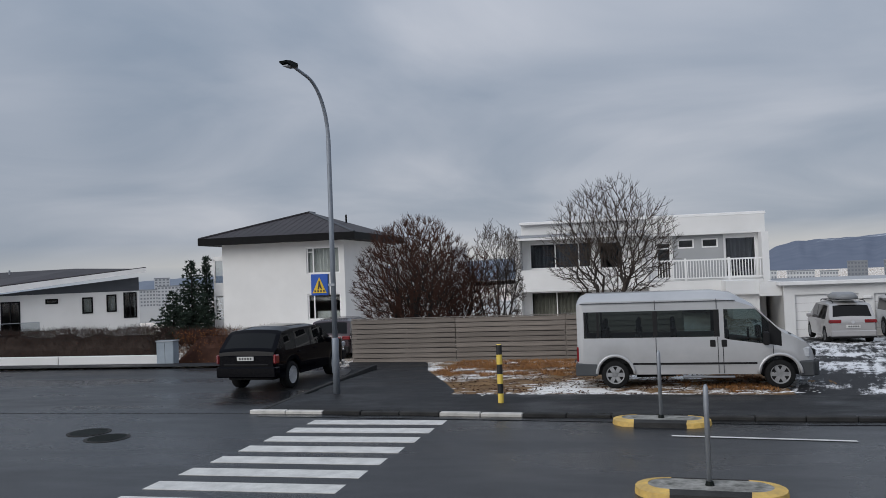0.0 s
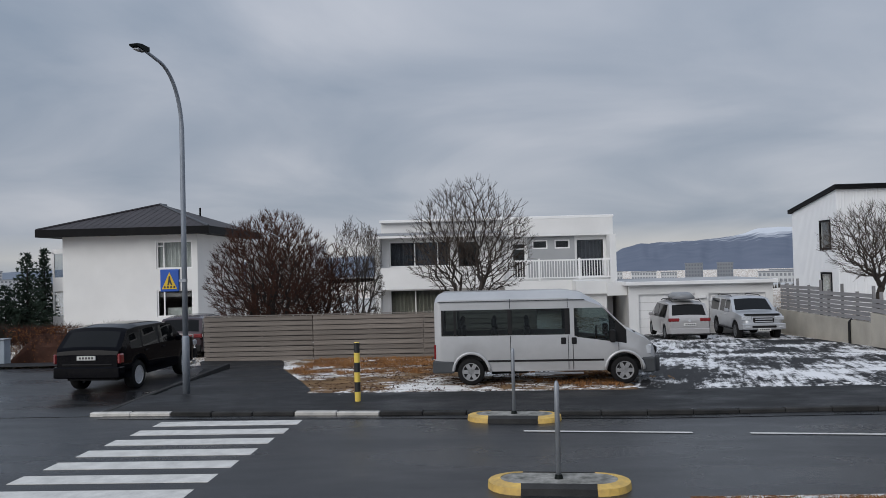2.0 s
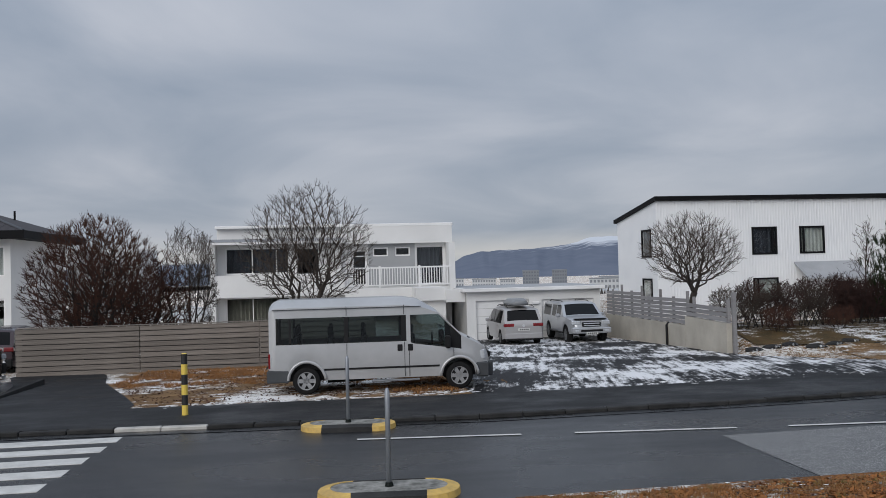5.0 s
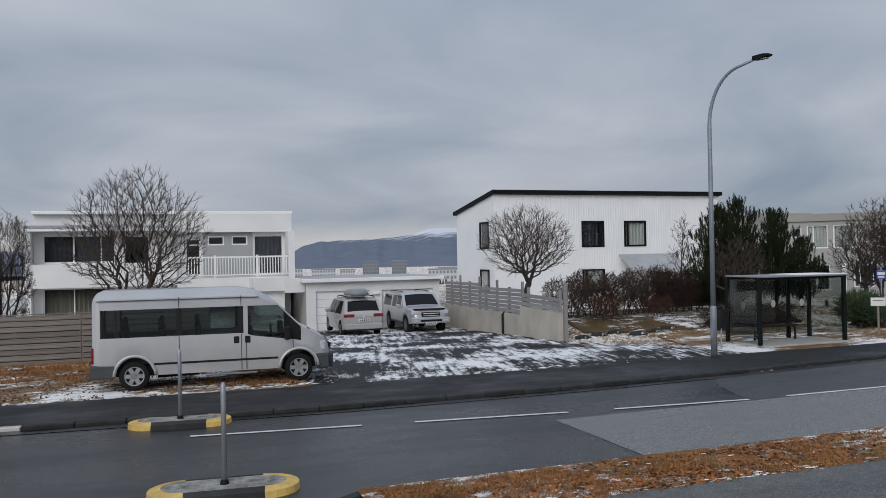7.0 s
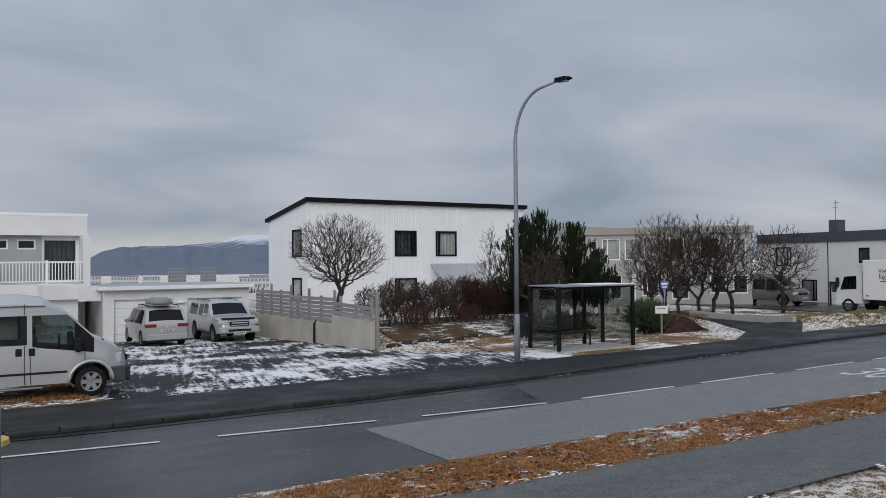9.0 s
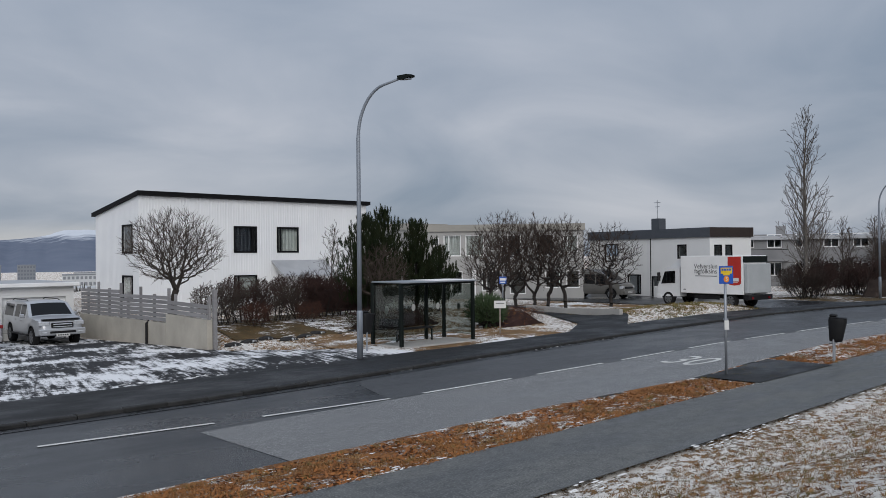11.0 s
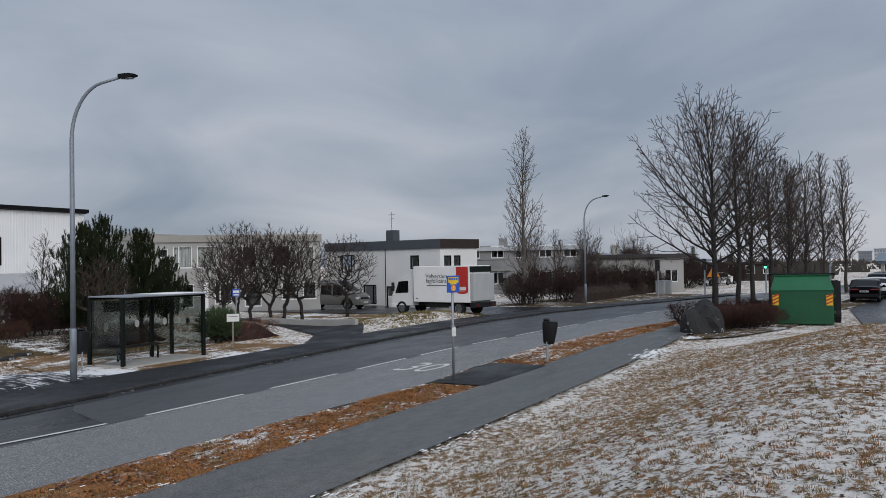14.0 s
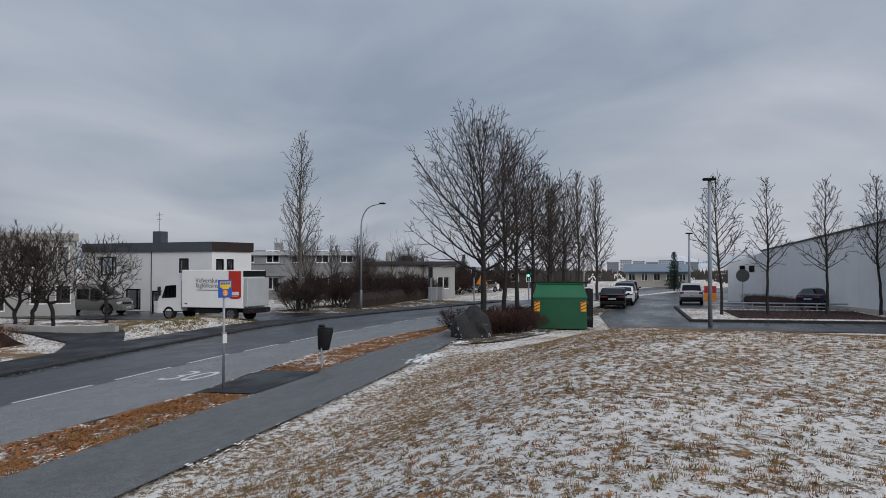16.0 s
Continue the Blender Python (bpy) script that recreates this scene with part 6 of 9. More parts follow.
for i in range(9):
    x = 0.25 + 2.1 * i / 8
    k = math.sin(math.pi * min(1, max(0.0, 0.12 + 0.76 * i / 8))) ** 0.5
    rb.add([(x, -0.1 - 0.3 * k, 1.78), (x, -0.12 - 0.3 * k, 1.86), (x, -0.3 * k, 1.84 + 0.2 * k), (x, 0.2 * k + 0.1, 1.84 + 0.2 * k), (x, 0.2 + 0.3 * k, 1.86), (x, 0.18 + 0.3 * k, 1.78)], [])
rb.f = [(i * 6 + k, i * 6 + (k + 1) % 6, (i + 1) * 6 + (k + 1) % 6, (i + 1) * 6 + k) for i in range(8) for k in range(6)] + [tuple(range(6)), tuple(48 + k for k in range(6))]
part("roof_box", rb, mat("grey_roof_box", (0.22, 0.23, 0.24), None, 2, 0.4), touran, "grey plastic roof box", True)

PICKUP = dict(L=5.2, W=1.86, r=0.385, wheels=(1.15, 4.2), gap=0.08, tyre=0.25, spokes=6, tumble=0.22, crown=0.03, round=0.13,
              plan=[(0, 0.93), (0.2, 0.97), (4.3, 1), (4.8, 0.96), (5.08, 0.86), (5.2, 0.72)],
              sill=[(0, 0.5), (0.5, 0.45), (4.6, 0.45), (5.2, 0.48)],
              belt=[(0, 1.13), (2.5, 1.13), (3.6, 1.13), (5.2, 1.0)],
              wtop=[(0, 1.62), (3.2, 1.66), (5, 1.6)],
              top=[(0, 1.2), (0.04, 1.5), (0.15, 1.72), (0.6, 1.76), (1.9, 1.77), (3.0, 1.78), (3.3, 1.7), (3.95, 1.2), (4.4, 1.16), (4.95, 1.08), (5.12, 0.98), (5.2, 0.7)],
              side=[(0.3, 1.6), (1.85, 2.6), (2.68, 3.4)], band=[], screen=[(3.32, 3.92)], rear=[],
              mirror=(3.45, 1.14), handles=(1.95, 2.75), handle_z=1.0,
              blocks=[(5.0, 5.28, -0.88, 0.88, 0.5, 0.74, SILVER, "front_bumper"), (5.1, 5.24, -0.42, 0.42, 0.78, 0.98, BLACK_PLASTIC, "grille"), (5.16, 5.26, -0.36, 0.36, 0.90, 0.94, BRIGHT_RIM, "grille_bar"), (5.16, 5.26, -0.36, 0.36, 0.81, 0.84, BRIGHT_RIM, "grille_bar"),
                      (4.92, 5.16, 0.46, 0.86, 0.86, 1.04, CLEAR_LAMP, "headlamp"), (5.2, 5.3, 0.58, 0.78, 0.56, 0.64, CLEAR_LAMP, "fog_lamp"), (5.22, 5.30, -0.5, 0.5, 0.56, 0.66, BLACK_PLASTIC, "bumper_opening"), (4.86, 5.12, -0.72, 0.72, 1.09, 1.13, BLACK_PLASTIC, "bonnet_guard"), (1.6, 3.9, 0.9, 1.0, 0.42, 0.48, BLACK_PLASTIC, "side_step")],
              plates=[(5.30, 0.44)])
pk = car("pickup_truck", "silver pickup with canopy parked before the garage", "pickup", Matrix.Translation((11.5, 39.75, gz(11.5, 37.2) + 0.05)) @ Matrix.Rotation(radians(-91), 4, "Z"), PICKUP, SILVER, glass=DARK_GLASS)
for y in (-0.62, 0.62):
    part("roof_rail", Mesh().tube([(0.6, y, 1.76), (0.8, y, 1.82), (2.6, y, 1.83), (2.9, y, 1.77)], 0.02, 6), BLACK_PLASTIC, pk)

SALOON = dict(HATCH, L=4.6, wheels=(0.9, 3.72), plan=[(0, 0.86), (0.15, 0.95), (0.5, 0.99), (3.5, 1), (4.1, 0.95), (4.45, 0.84), (4.6, 0.65)], belt=[(0, 0.96), (2.3, 0.93), (3.3, 0.9), (4.6, 0.72)], wtop=[(0, 1.3), (0.9, 1.36), (2.6, 1.38), (4.6, 1.3)],
              top=[(0, 0.85), (0.05, 0.98), (0.45, 1.05), (1.1, 1.38), (1.5, 1.45), (2.3, 1.45), (2.8, 1.36), (3.5, 0.96), (4.0, 0.9), (4.4, 0.8), (4.56, 0.68), (4.6, 0.48)],
              side=[(0.95, 1.35), (1.42, 2.1), (2.18, 3.0)], band=[(0.95, 3.0)], screen=[(2.82, 3.46)], rear=[(0.48, 1.08)], mirror=(3.0, 0.9),
              blocks=[(-0.05, 0.22, -0.82, 0.82, 0.32, 0.56, BLACK_PLASTIC, "rear_bumper"), (-0.02, 0.14, 0.3, 0.86, 0.78, 0.88, RED_LAMP, "tail_lamp"), (4.2, 4.46, 0.5, 0.8, 0.6, 0.74, CLEAR_LAMP, "headlamp")])
CROSS = dict(HATCH, L=4.6, W=1.86, r=0.35, wheels=(0.9, 3.65), plan=[(0, 0.88), (0.12, 0.95), (0.4, 0.99), (3.5, 1), (4.1, 0.95), (4.45, 0.84), (4.6, 0.65)],
             blocks=[(-0.05, 0.22, -0.84, 0.84, 0.34, 0.60, BLACK_PLASTIC, "rear_bumper"), (-0.02, 0.16, 0.55, 0.88, 0.86, 1.02, RED_LAMP, "tail_lamp"), (4.15, 4.45, 0.5, 0.8, 0.68, 0.84, CLEAR_LAMP, "headlamp"), (-0.03, 0.04, -0.5, 0.5, 0.93, 0.97, RED_LAMP, "light_bar")])


def at(x, y, deg, z=None):
    return Matrix.Translation((x, y, 0.0 if z is None else z)) @ Matrix.Rotation(radians(deg), 4, "Z")


car("crossover_car", "dark purple-grey crossover parked behind the board fence", "car", at(-11.9, 30.6, 92, -0.5), CROSS, mat("plum_car_paint", (0.035, 0.018, 0.024), None, 1, 0.25, coat=0.5), glass=DARK_GLASS)
car("saloon_car", "black saloon car parked in the lot", "car", at(59.3, 1.35, -2), SALOON, BLACK_PAINT, "parked cars", DARK_GLASS)
car("saloon_car", "white saloon car parked in a row", "car", at(65.2, 0.75, -2), SALOON, WHITE_CAR, "parked cars", DARK_GLASS)
car("crossover_car", "dark grey crossover parked in a row", "car", at(71.2, 0.55, -2), CROSS, DARK_PAINT, "parked cars", DARK_GLASS)
car("crossover_car", "black crossover parked at the far end", "car", at(78.0, 0.3, -2), CROSS, BLACK_PAINT, "parked cars", DARK_GLASS)
car("crossover_car", "silver crossover standing in the lot entrance", "car", at(67.2, -4.6, -3), CROSS, SILVER, "", DARK_GLASS)
car("saloon_car", "navy blue car parked before the white hall", "car", at(61.6, -12.0, -32), SALOON, NAVY_PAINT, "", DARK_GLASS)
car("saloon_car", "white car standing far down the street", "car", at(100.0, 16.4, 150), SALOON, WHITE_CAR, "", DARK_GLASS)
TRANSPORTER = dict(VAN, L=4.9, W=1.9, wheels=(0.95, 4.0), cap=False, spokes=10, top=[(0, 1.7), (0.06, 1.82), (0.3, 1.9), (2.9, 1.92), (3.2, 1.84), (3.55, 1.6), (4.1, 1.15), (4.5, 1.04), (4.75, 0.92), (4.86, 0.72), (4.9, 0.5)], plan=[(0, 0.93), (0.12, 0.985), (0.4, 1), (3.9, 1), (4.4, 0.95), (4.75, 0.84), (4.9, 0.66)],
                   wtop=[(0, 1.62), (4.9, 1.62)], side=[(0.25, 0.95), (1.05, 1.95), (2.05, 2.85), (2.95, 3.7)], band=[], screen=[(3.22, 4.05)], mirror=(3.7, 1.05), belt=[(0, 1.06), (4.9, 0.9)],
                   blocks=[(-0.05, 0.3, -0.9, 0.9, 0.3, 0.55, GREY_PAINT, "rear_bumper"), (4.65, 4.95, -0.75, 0.75, 0.28, 0.55, GREY_PAINT, "front_bumper"), (4.6, 4.82, 0.5, 0.85, 0.66, 0.84, CLEAR_LAMP, "headlamp"), (4.8, 4.92, -0.5, 0.5, 0.68, 0.8, BLACK_PLASTIC, "grille")], plates=[(4.96, 0.4)])
car("panel_van", "taupe grey van parked beside the white house", "van", at(45.2, 35.6, -84, 0.0), TRANSPORTER, GREY_PAINT, "", DARK_GLASS)


def lorry():
    h = thing("box_lorry", "white box lorry with red panel parked on the lane", "lorry", Matrix.Translation((41.6, 19.9, 0.02)) @ Matrix.Rotation(radians(82), 4, "Z"))
    W = 2.1
    hw = W / 2
    box_part = part("cargo_box", Mesh().box((0.3, -hw, 0.72), (4.3, hw, 2.78), 0.025), WHITE_PAINT, h)
    part("red_panel", Mesh().prism([(0.42, 2.72), (1.22, 2.72), (1.22, 1.33), (1.12, 1.24), (0.82, 1.20), (0.52, 1.24), (0.42, 1.33)], hw + 0.002, hw + 0.008), TRUCK_RED, box_part, "red side panel with rounded foot")
    m = Matrix.Translation((0.82, hw + 0.010, 1.52)) @ Matrix.Rotation(radians(90), 4, "X") @ Matrix.Rotation(math.pi, 4, "Y")
    part("logo_swash", Mesh().box((0.56, hw + 0.008, 1.42), (1.08, hw + 0.012, 1.60)).box((0.62, hw + 0.008, 1.36), (1.0, hw + 0.012, 1.385)), SIGN_WHITE, box_part, "plain white logo shape")
    up = Matrix.Rotation(math.pi, 4, "Z") @ Matrix.Rotation(radians(90), 4, "X")
    for body, z, size in (("Vefverslun", 2.20, 0.36), ("fagf\u00f3lksins", 1.93, 0.36)):
        text_thing(body, size, Matrix.Translation((2.62, hw + 0.006, z)) @ up, INK, "lettering", "black lettering", "", box_part)
    part("small_print", Mesh().box((1.9, hw + 0.002, 1.66), (3.3, hw + 0.006, 1.70)), GREY_PLASTIC, box_part)
    part("chassis", Mesh().box((0.1, -0.4, 0.45), (5.6, 0.4, 0.7)), BLACK_PLASTIC, h)
    part("side_guard", Mesh().box((1.8, hw - 0.1, 0.42), (3.4, hw - 0.05, 0.62)), BLACK_PLASTIC, h)
    # folded tail lift
    part("tail_lift", Mesh().box((0.02, -hw + 0.02, 0.8), (0.26, hw - 0.02, 2.35), 0.03), mat("grey_lift_panel", (0.42, 0.44, 0.45), (0.34, 0.36, 0.37), 1.2, 0.55), h, "folded grey tail lift")
    part("lift_frame", Mesh().box((-0.05, -hw, 0.45), (0.3, hw, 0.72), 0.02), BLACK_PLASTIC, h)
    part("door_bars", Mesh().box((0.24, -hw, 2.42), (0.29, hw, 2.74)), DARK_STEEL, h)
    for y in (-0.8, 0.65):
        part("tail_lamp", Mesh().box((-0.07, y, 0.5), (-0.045, y + 0.16, 0.62)), RED_LAMP, h)
    # cab
    cab = Mesh().prism([(4.42, 0.5), (5.95, 0.5), (6.02, 0.95), (5.95, 1.2), (5.55, 2.05), (5.3, 2.15), (4.42, 2.15)], -0.95, 0.95)
    part("cab", cab, WHITE_CAR, h)
    part("wind_deflector", Mesh().prism([(4.42, 2.16), (5.3, 2.16), (4.9, 2.42), (4.42, 2.7)], -0.75, 0.75), WHITE_CAR, h)
    for sg in (-1, 1):
        a, b = sorted((sg * 0.952, sg * 0.958))
        part("door_window", Mesh().prism([(4.75, 1.25), (5.75, 1.2), (5.48, 1.9), (4.75, 1.95)], a, b), DARK_GLASS, h)
        part("mirror", Mesh().box((5.75, min(sg * 1.0, sg * 1.2), 1.35), (5.85, max(sg * 1.0, sg * 1.2), 1.85), 0.02), BLACK_PLASTIC, h)
        part("mudguard", Mesh().tube([(5.25 + 0.46 * math.cos(a2), sg * 0.86, 0.4 + 0.46 * math.sin(a2)) for a2 in [math.pi * k / 10 for k in range(11)]], 0.06, 6), BLACK_PLASTIC, h)
    part("windscreen", Mesh().add([(5.965, -0.85, 1.2), (5.965, 0.85, 1.2), (5.585, 0.8, 2.02), (5.585, -0.8, 2.02)], [(0, 1, 2, 3)]), DARK_GLASS, h)
    part("front_bumper", Mesh().box((5.7, -0.98, 0.35), (6.08, 0.98, 0.62), 0.04), WHITE_CAR, h)
    part("side_bars", Mesh().box((3.95, hw + 0.002, 0.9), (4.1, hw + 0.006, 0.95)), INK, h)
    add_wheels(h, (1.15, 5.25), 0.38, 0.98, 0.26, 6, True)


lorry()

# ---- trees and shrubs ----
def grow(seed, height, s):
    """A bare tree: trunk and limbs in one mesh, twigs in another. s names its habit."""
    rng = random.Random(seed)
    wood, twig = Mesh(), Mesh()
    sides = (8, 6, 5, 4, 3, 3, 3)
    env = [k * height for k in s["env"]] if "env" in s else None

    def put(pts, rad, level):
        tgt = wood if level <= s.get("wood_levels", 1) else twig
        n = sides[min(level, 6)]
        k = len(tgt.v)
        side = None
        for i, p in enumerate(pts):
            d = (pts[min(i + 1, len(pts) - 1)] - pts[max(i - 1, 0)]).normalized()
            if side is None:
                side = d.orthogonal().normalized()
            side = (side - d * side.dot(d)).normalized()
            up = d.cross(side)
            for j in range(n):
                a = 2 * math.pi * j / n
                q = p + (side * math.cos(a) + up * math.sin(a)) * rad[i]
                tgt.v.append((q.x, q.y, q.z))
        for i in range(len(pts) - 1):
            for j in range(n):
                tgt.f.append((k + i * n + j, k + i * n + (j + 1) % n, k + (i + 1) * n + (j + 1) % n, k + (i + 1) * n + j))

    def branch(p, d, length, r, level):
        steps = s.get("steps", 7) if level == 0 else (5 if level == 1 else (4 if level == 2 else 3))
        pts, rad = [p.copy()], [r]
        lim = rng.uniform(0.8, 1.12)
        wob = s["wobble"] * (0.6 if level == 0 else 1.0)
        for i in range(steps):
            d = (d + Vector((rng.gauss(0, wob), rng.gauss(0, wob), rng.gauss(0, wob * 0.6) + s["lift"][min(level, len(s["lift"]) - 1)]))).normalized()
            p = p + d * (length / steps)
            if env and i > 0 and ((p.x * p.x + p.y * p.y) / env[0] ** 2 + ((p.z - env[1]) / (env[2] if p.z > env[1] else env[1] * 1.25)) ** 2) > lim:
                break
            pts.append(p.copy())
            f = (i + 1) / steps
            rad.append(max(s.get("thin", 0.004), r * (1 - f * s["taper"][min(level, len(s["taper"]) - 1)])))
        put(pts, rad, level)
        steps = len(pts) - 1
        if level >= s["levels"]:
            return
        kids = s["kids"][level]
        n = max(1, int(round(kids * rng.uniform(0.8, 1.2))))
        lo = s["from"][min(level, len(s["from"]) - 1)]
        turn = rng.uniform(0, 6.28)
        for c in range(n):
            f = lo + (1 - lo) * ((c + rng.uniform(0.2, 0.8)) / n)
            i = min(steps - 1, int(f * steps))
            q = pts[i].lerp(pts[i + 1], f * steps - i)
            ax = (pts[i + 1] - pts[i]).normalized()
            turn += 2.4 + rng.uniform(-0.5, 0.5)
            o = ax.orthogonal().normalized()
            o = (o * math.cos(turn) + ax.cross(o) * math.sin(turn))
            ang = radians(rng.uniform(*s["angle"][min(level, len(s["angle"]) - 1)]))
            nd = (ax * math.cos(ang) + o * math.sin(ang)).normalized()
            ln = length * rng.uniform(*s["ratio"][min(level, len(s["ratio"]) - 1)])
            if level == 0 and s.get("cone"):
                ln *= 1.15 - s["cone"] * (f - lo) / (1 - lo)
            branch(q, nd, ln, max(s.get("thin", 0.004), rad[i] * s.get("share", 0.55)), level + 1)

    stems = s.get("stems", 1)
    for k in range(stems):
        a = 2 * math.pi * (k + rng.random() * 0.5) / stems
        lean = s.get("lean", 0.0) * rng.uniform(0.5, 1.2)
        d = Vector((math.cos(a) * lean, math.sin(a) * lean, 1)).normalized()
        base = Vector((math.cos(a), math.sin(a), 0)) * s.get("ring", 0.0) * rng.random()
        base.z = -0.1
        branch(base, d, height * s["trunk"] * rng.uniform(0.85, 1.05), s["r"] * (1 if stems == 1 else 0.7), 0)
    return wood, twig


HABITS = {
    "maple": dict(env=(0.345, 0.63, 0.375), stems=4, lean=0.42, ring=0.2, trunk=0.85, r=0.115, wobble=0.05, lift=(0.02, 0.07, 0.07, 0.05, 0.04), taper=(0.7, 0.65, 0.65, 0.65), levels=4, kids=(8, 6, 4, 3), angle=((35, 65), (28, 50), (25, 50), (25, 50)), ratio=((0.32, 0.58), (0.4, 0.65), (0.4, 0.65), (0.4, 0.7)), thin=0.0085, share=0.5, **{"from": (0.28, 0.2, 0.2, 0.2)}),
    "thicket": dict(steps=12, env=(0.50, 0.50, 0.44), stems=14, lean=1.25, ring=0.8, trunk=0.98, r=0.075, wobble=0.06, lift=(0.03, 0.05, 0.05, 0.04), taper=(0.6, 0.65, 0.65, 0.65), levels=4, kids=(8, 5, 4, 3), angle=((25, 55), (25, 55), (28, 60), (30, 60)), ratio=((0.26, 0.46), (0.42, 0.65), (0.4, 0.65), (0.4, 0.65)), thin=0.0095, share=0.5, wood_levels=0, **{"from": (0.35, 0.2, 0.15, 0.15)}),
    "shrub": dict(env=(0.62, 0.5, 0.55), stems=12, lean=0.55, ring=0.5, trunk=0.95, r=0.026, wobble=0.09, lift=(0.03, 0.05, 0.04), taper=(0.6, 0.65, 0.65), levels=3, kids=(7, 5, 3), angle=((20, 50), (25, 55), (28, 60)), ratio=((0.28, 0.5), (0.4, 0.65), (0.4, 0.65)), thin=0.007, share=0.55, wood_levels=0, **{"from": (0.15, 0.2, 0.15)}),
    "gnarly": dict(env=(0.36, 0.62, 0.40), stems=2, lean=0.4, ring=0.15, trunk=0.75, r=0.135, wobble=0.10, lift=(0.04, 0.09, 0.08, 0.05), taper=(0.6, 0.65, 0.65, 0.65), levels=4, kids=(8, 6, 5, 3), angle=((28, 60), (28, 55), (28, 55), (30, 60)), ratio=((0.4, 0.7), (0.4, 0.65), (0.4, 0.62), (0.4, 0.65)), thin=0.010, share=0.58, **{"from": (0.3, 0.25, 0.2, 0.2)}),
    "poplar": dict(env=(0.13, 0.56, 0.48), stems=1, trunk=1.0, r=0.17, wobble=0.03, lift=(0.03, 0.13, 0.08, 0.06), taper=(0.93, 0.75, 0.65), levels=3, kids=(40, 6, 4), angle=((30, 58), (25, 45), (25, 50)), ratio=((0.10, 0.20), (0.35, 0.6), (0.4, 0.7)), cone=0.4, thin=0.013, share=0.32, wood_levels=0, **{"from": (0.12, 0.2, 0.2)}),
    "whip": dict(stems=3, lean=0.12, ring=0.1, trunk=0.9, r=0.03, wobble=0.04, lift=(0.03, 0.08, 0.05), taper=(0.85, 0.75, 0.7), levels=2, kids=(14, 4), angle=((22, 45), (25, 50)), ratio=((0.18, 0.36), (0.35, 0.6)), thin=0.008, share=0.4, wood_levels=0, **{"from": (0.2, 0.2)}),
}
GROWN = {}


def tree(name, label, habit, seed, height, x, y, z=None, wide=1.0, bark=None, twigs=None, turn=0.0, group=""):
    key = (habit, seed, height, bark.name if bark else "", twigs.name if twigs else "")
    if key not in GROWN:
        w, t = grow(seed, height, HABITS[habit])
        wm, tm = bpy.data.meshes.new("trunk"), bpy.data.meshes.new("crown")
        for me, src, ma in ((wm, w, bark or BARK), (tm, t, twigs or TWIG_GREY)):
            me.from_pydata(src.v, [], src.f)
            me.materials.append(ma)
            me.polygons.foreach_set("use_smooth", [True] * len(me.polygons))
        GROWN[key] = (wm, tm)
    h = thing(name, label, "shrub" if habit in ("shrub",) else "tree", Matrix.Translation((x, y, gz(x, y) if z is None else z)) @ Matrix.Rotation(turn, 4, "Z") @ Matrix.Diagonal((wide, wide, 1, 1)), group)
    part("trunk", GROWN[key][0], None, h)
    part("crown", GROWN[key][1], None, h)
    return h


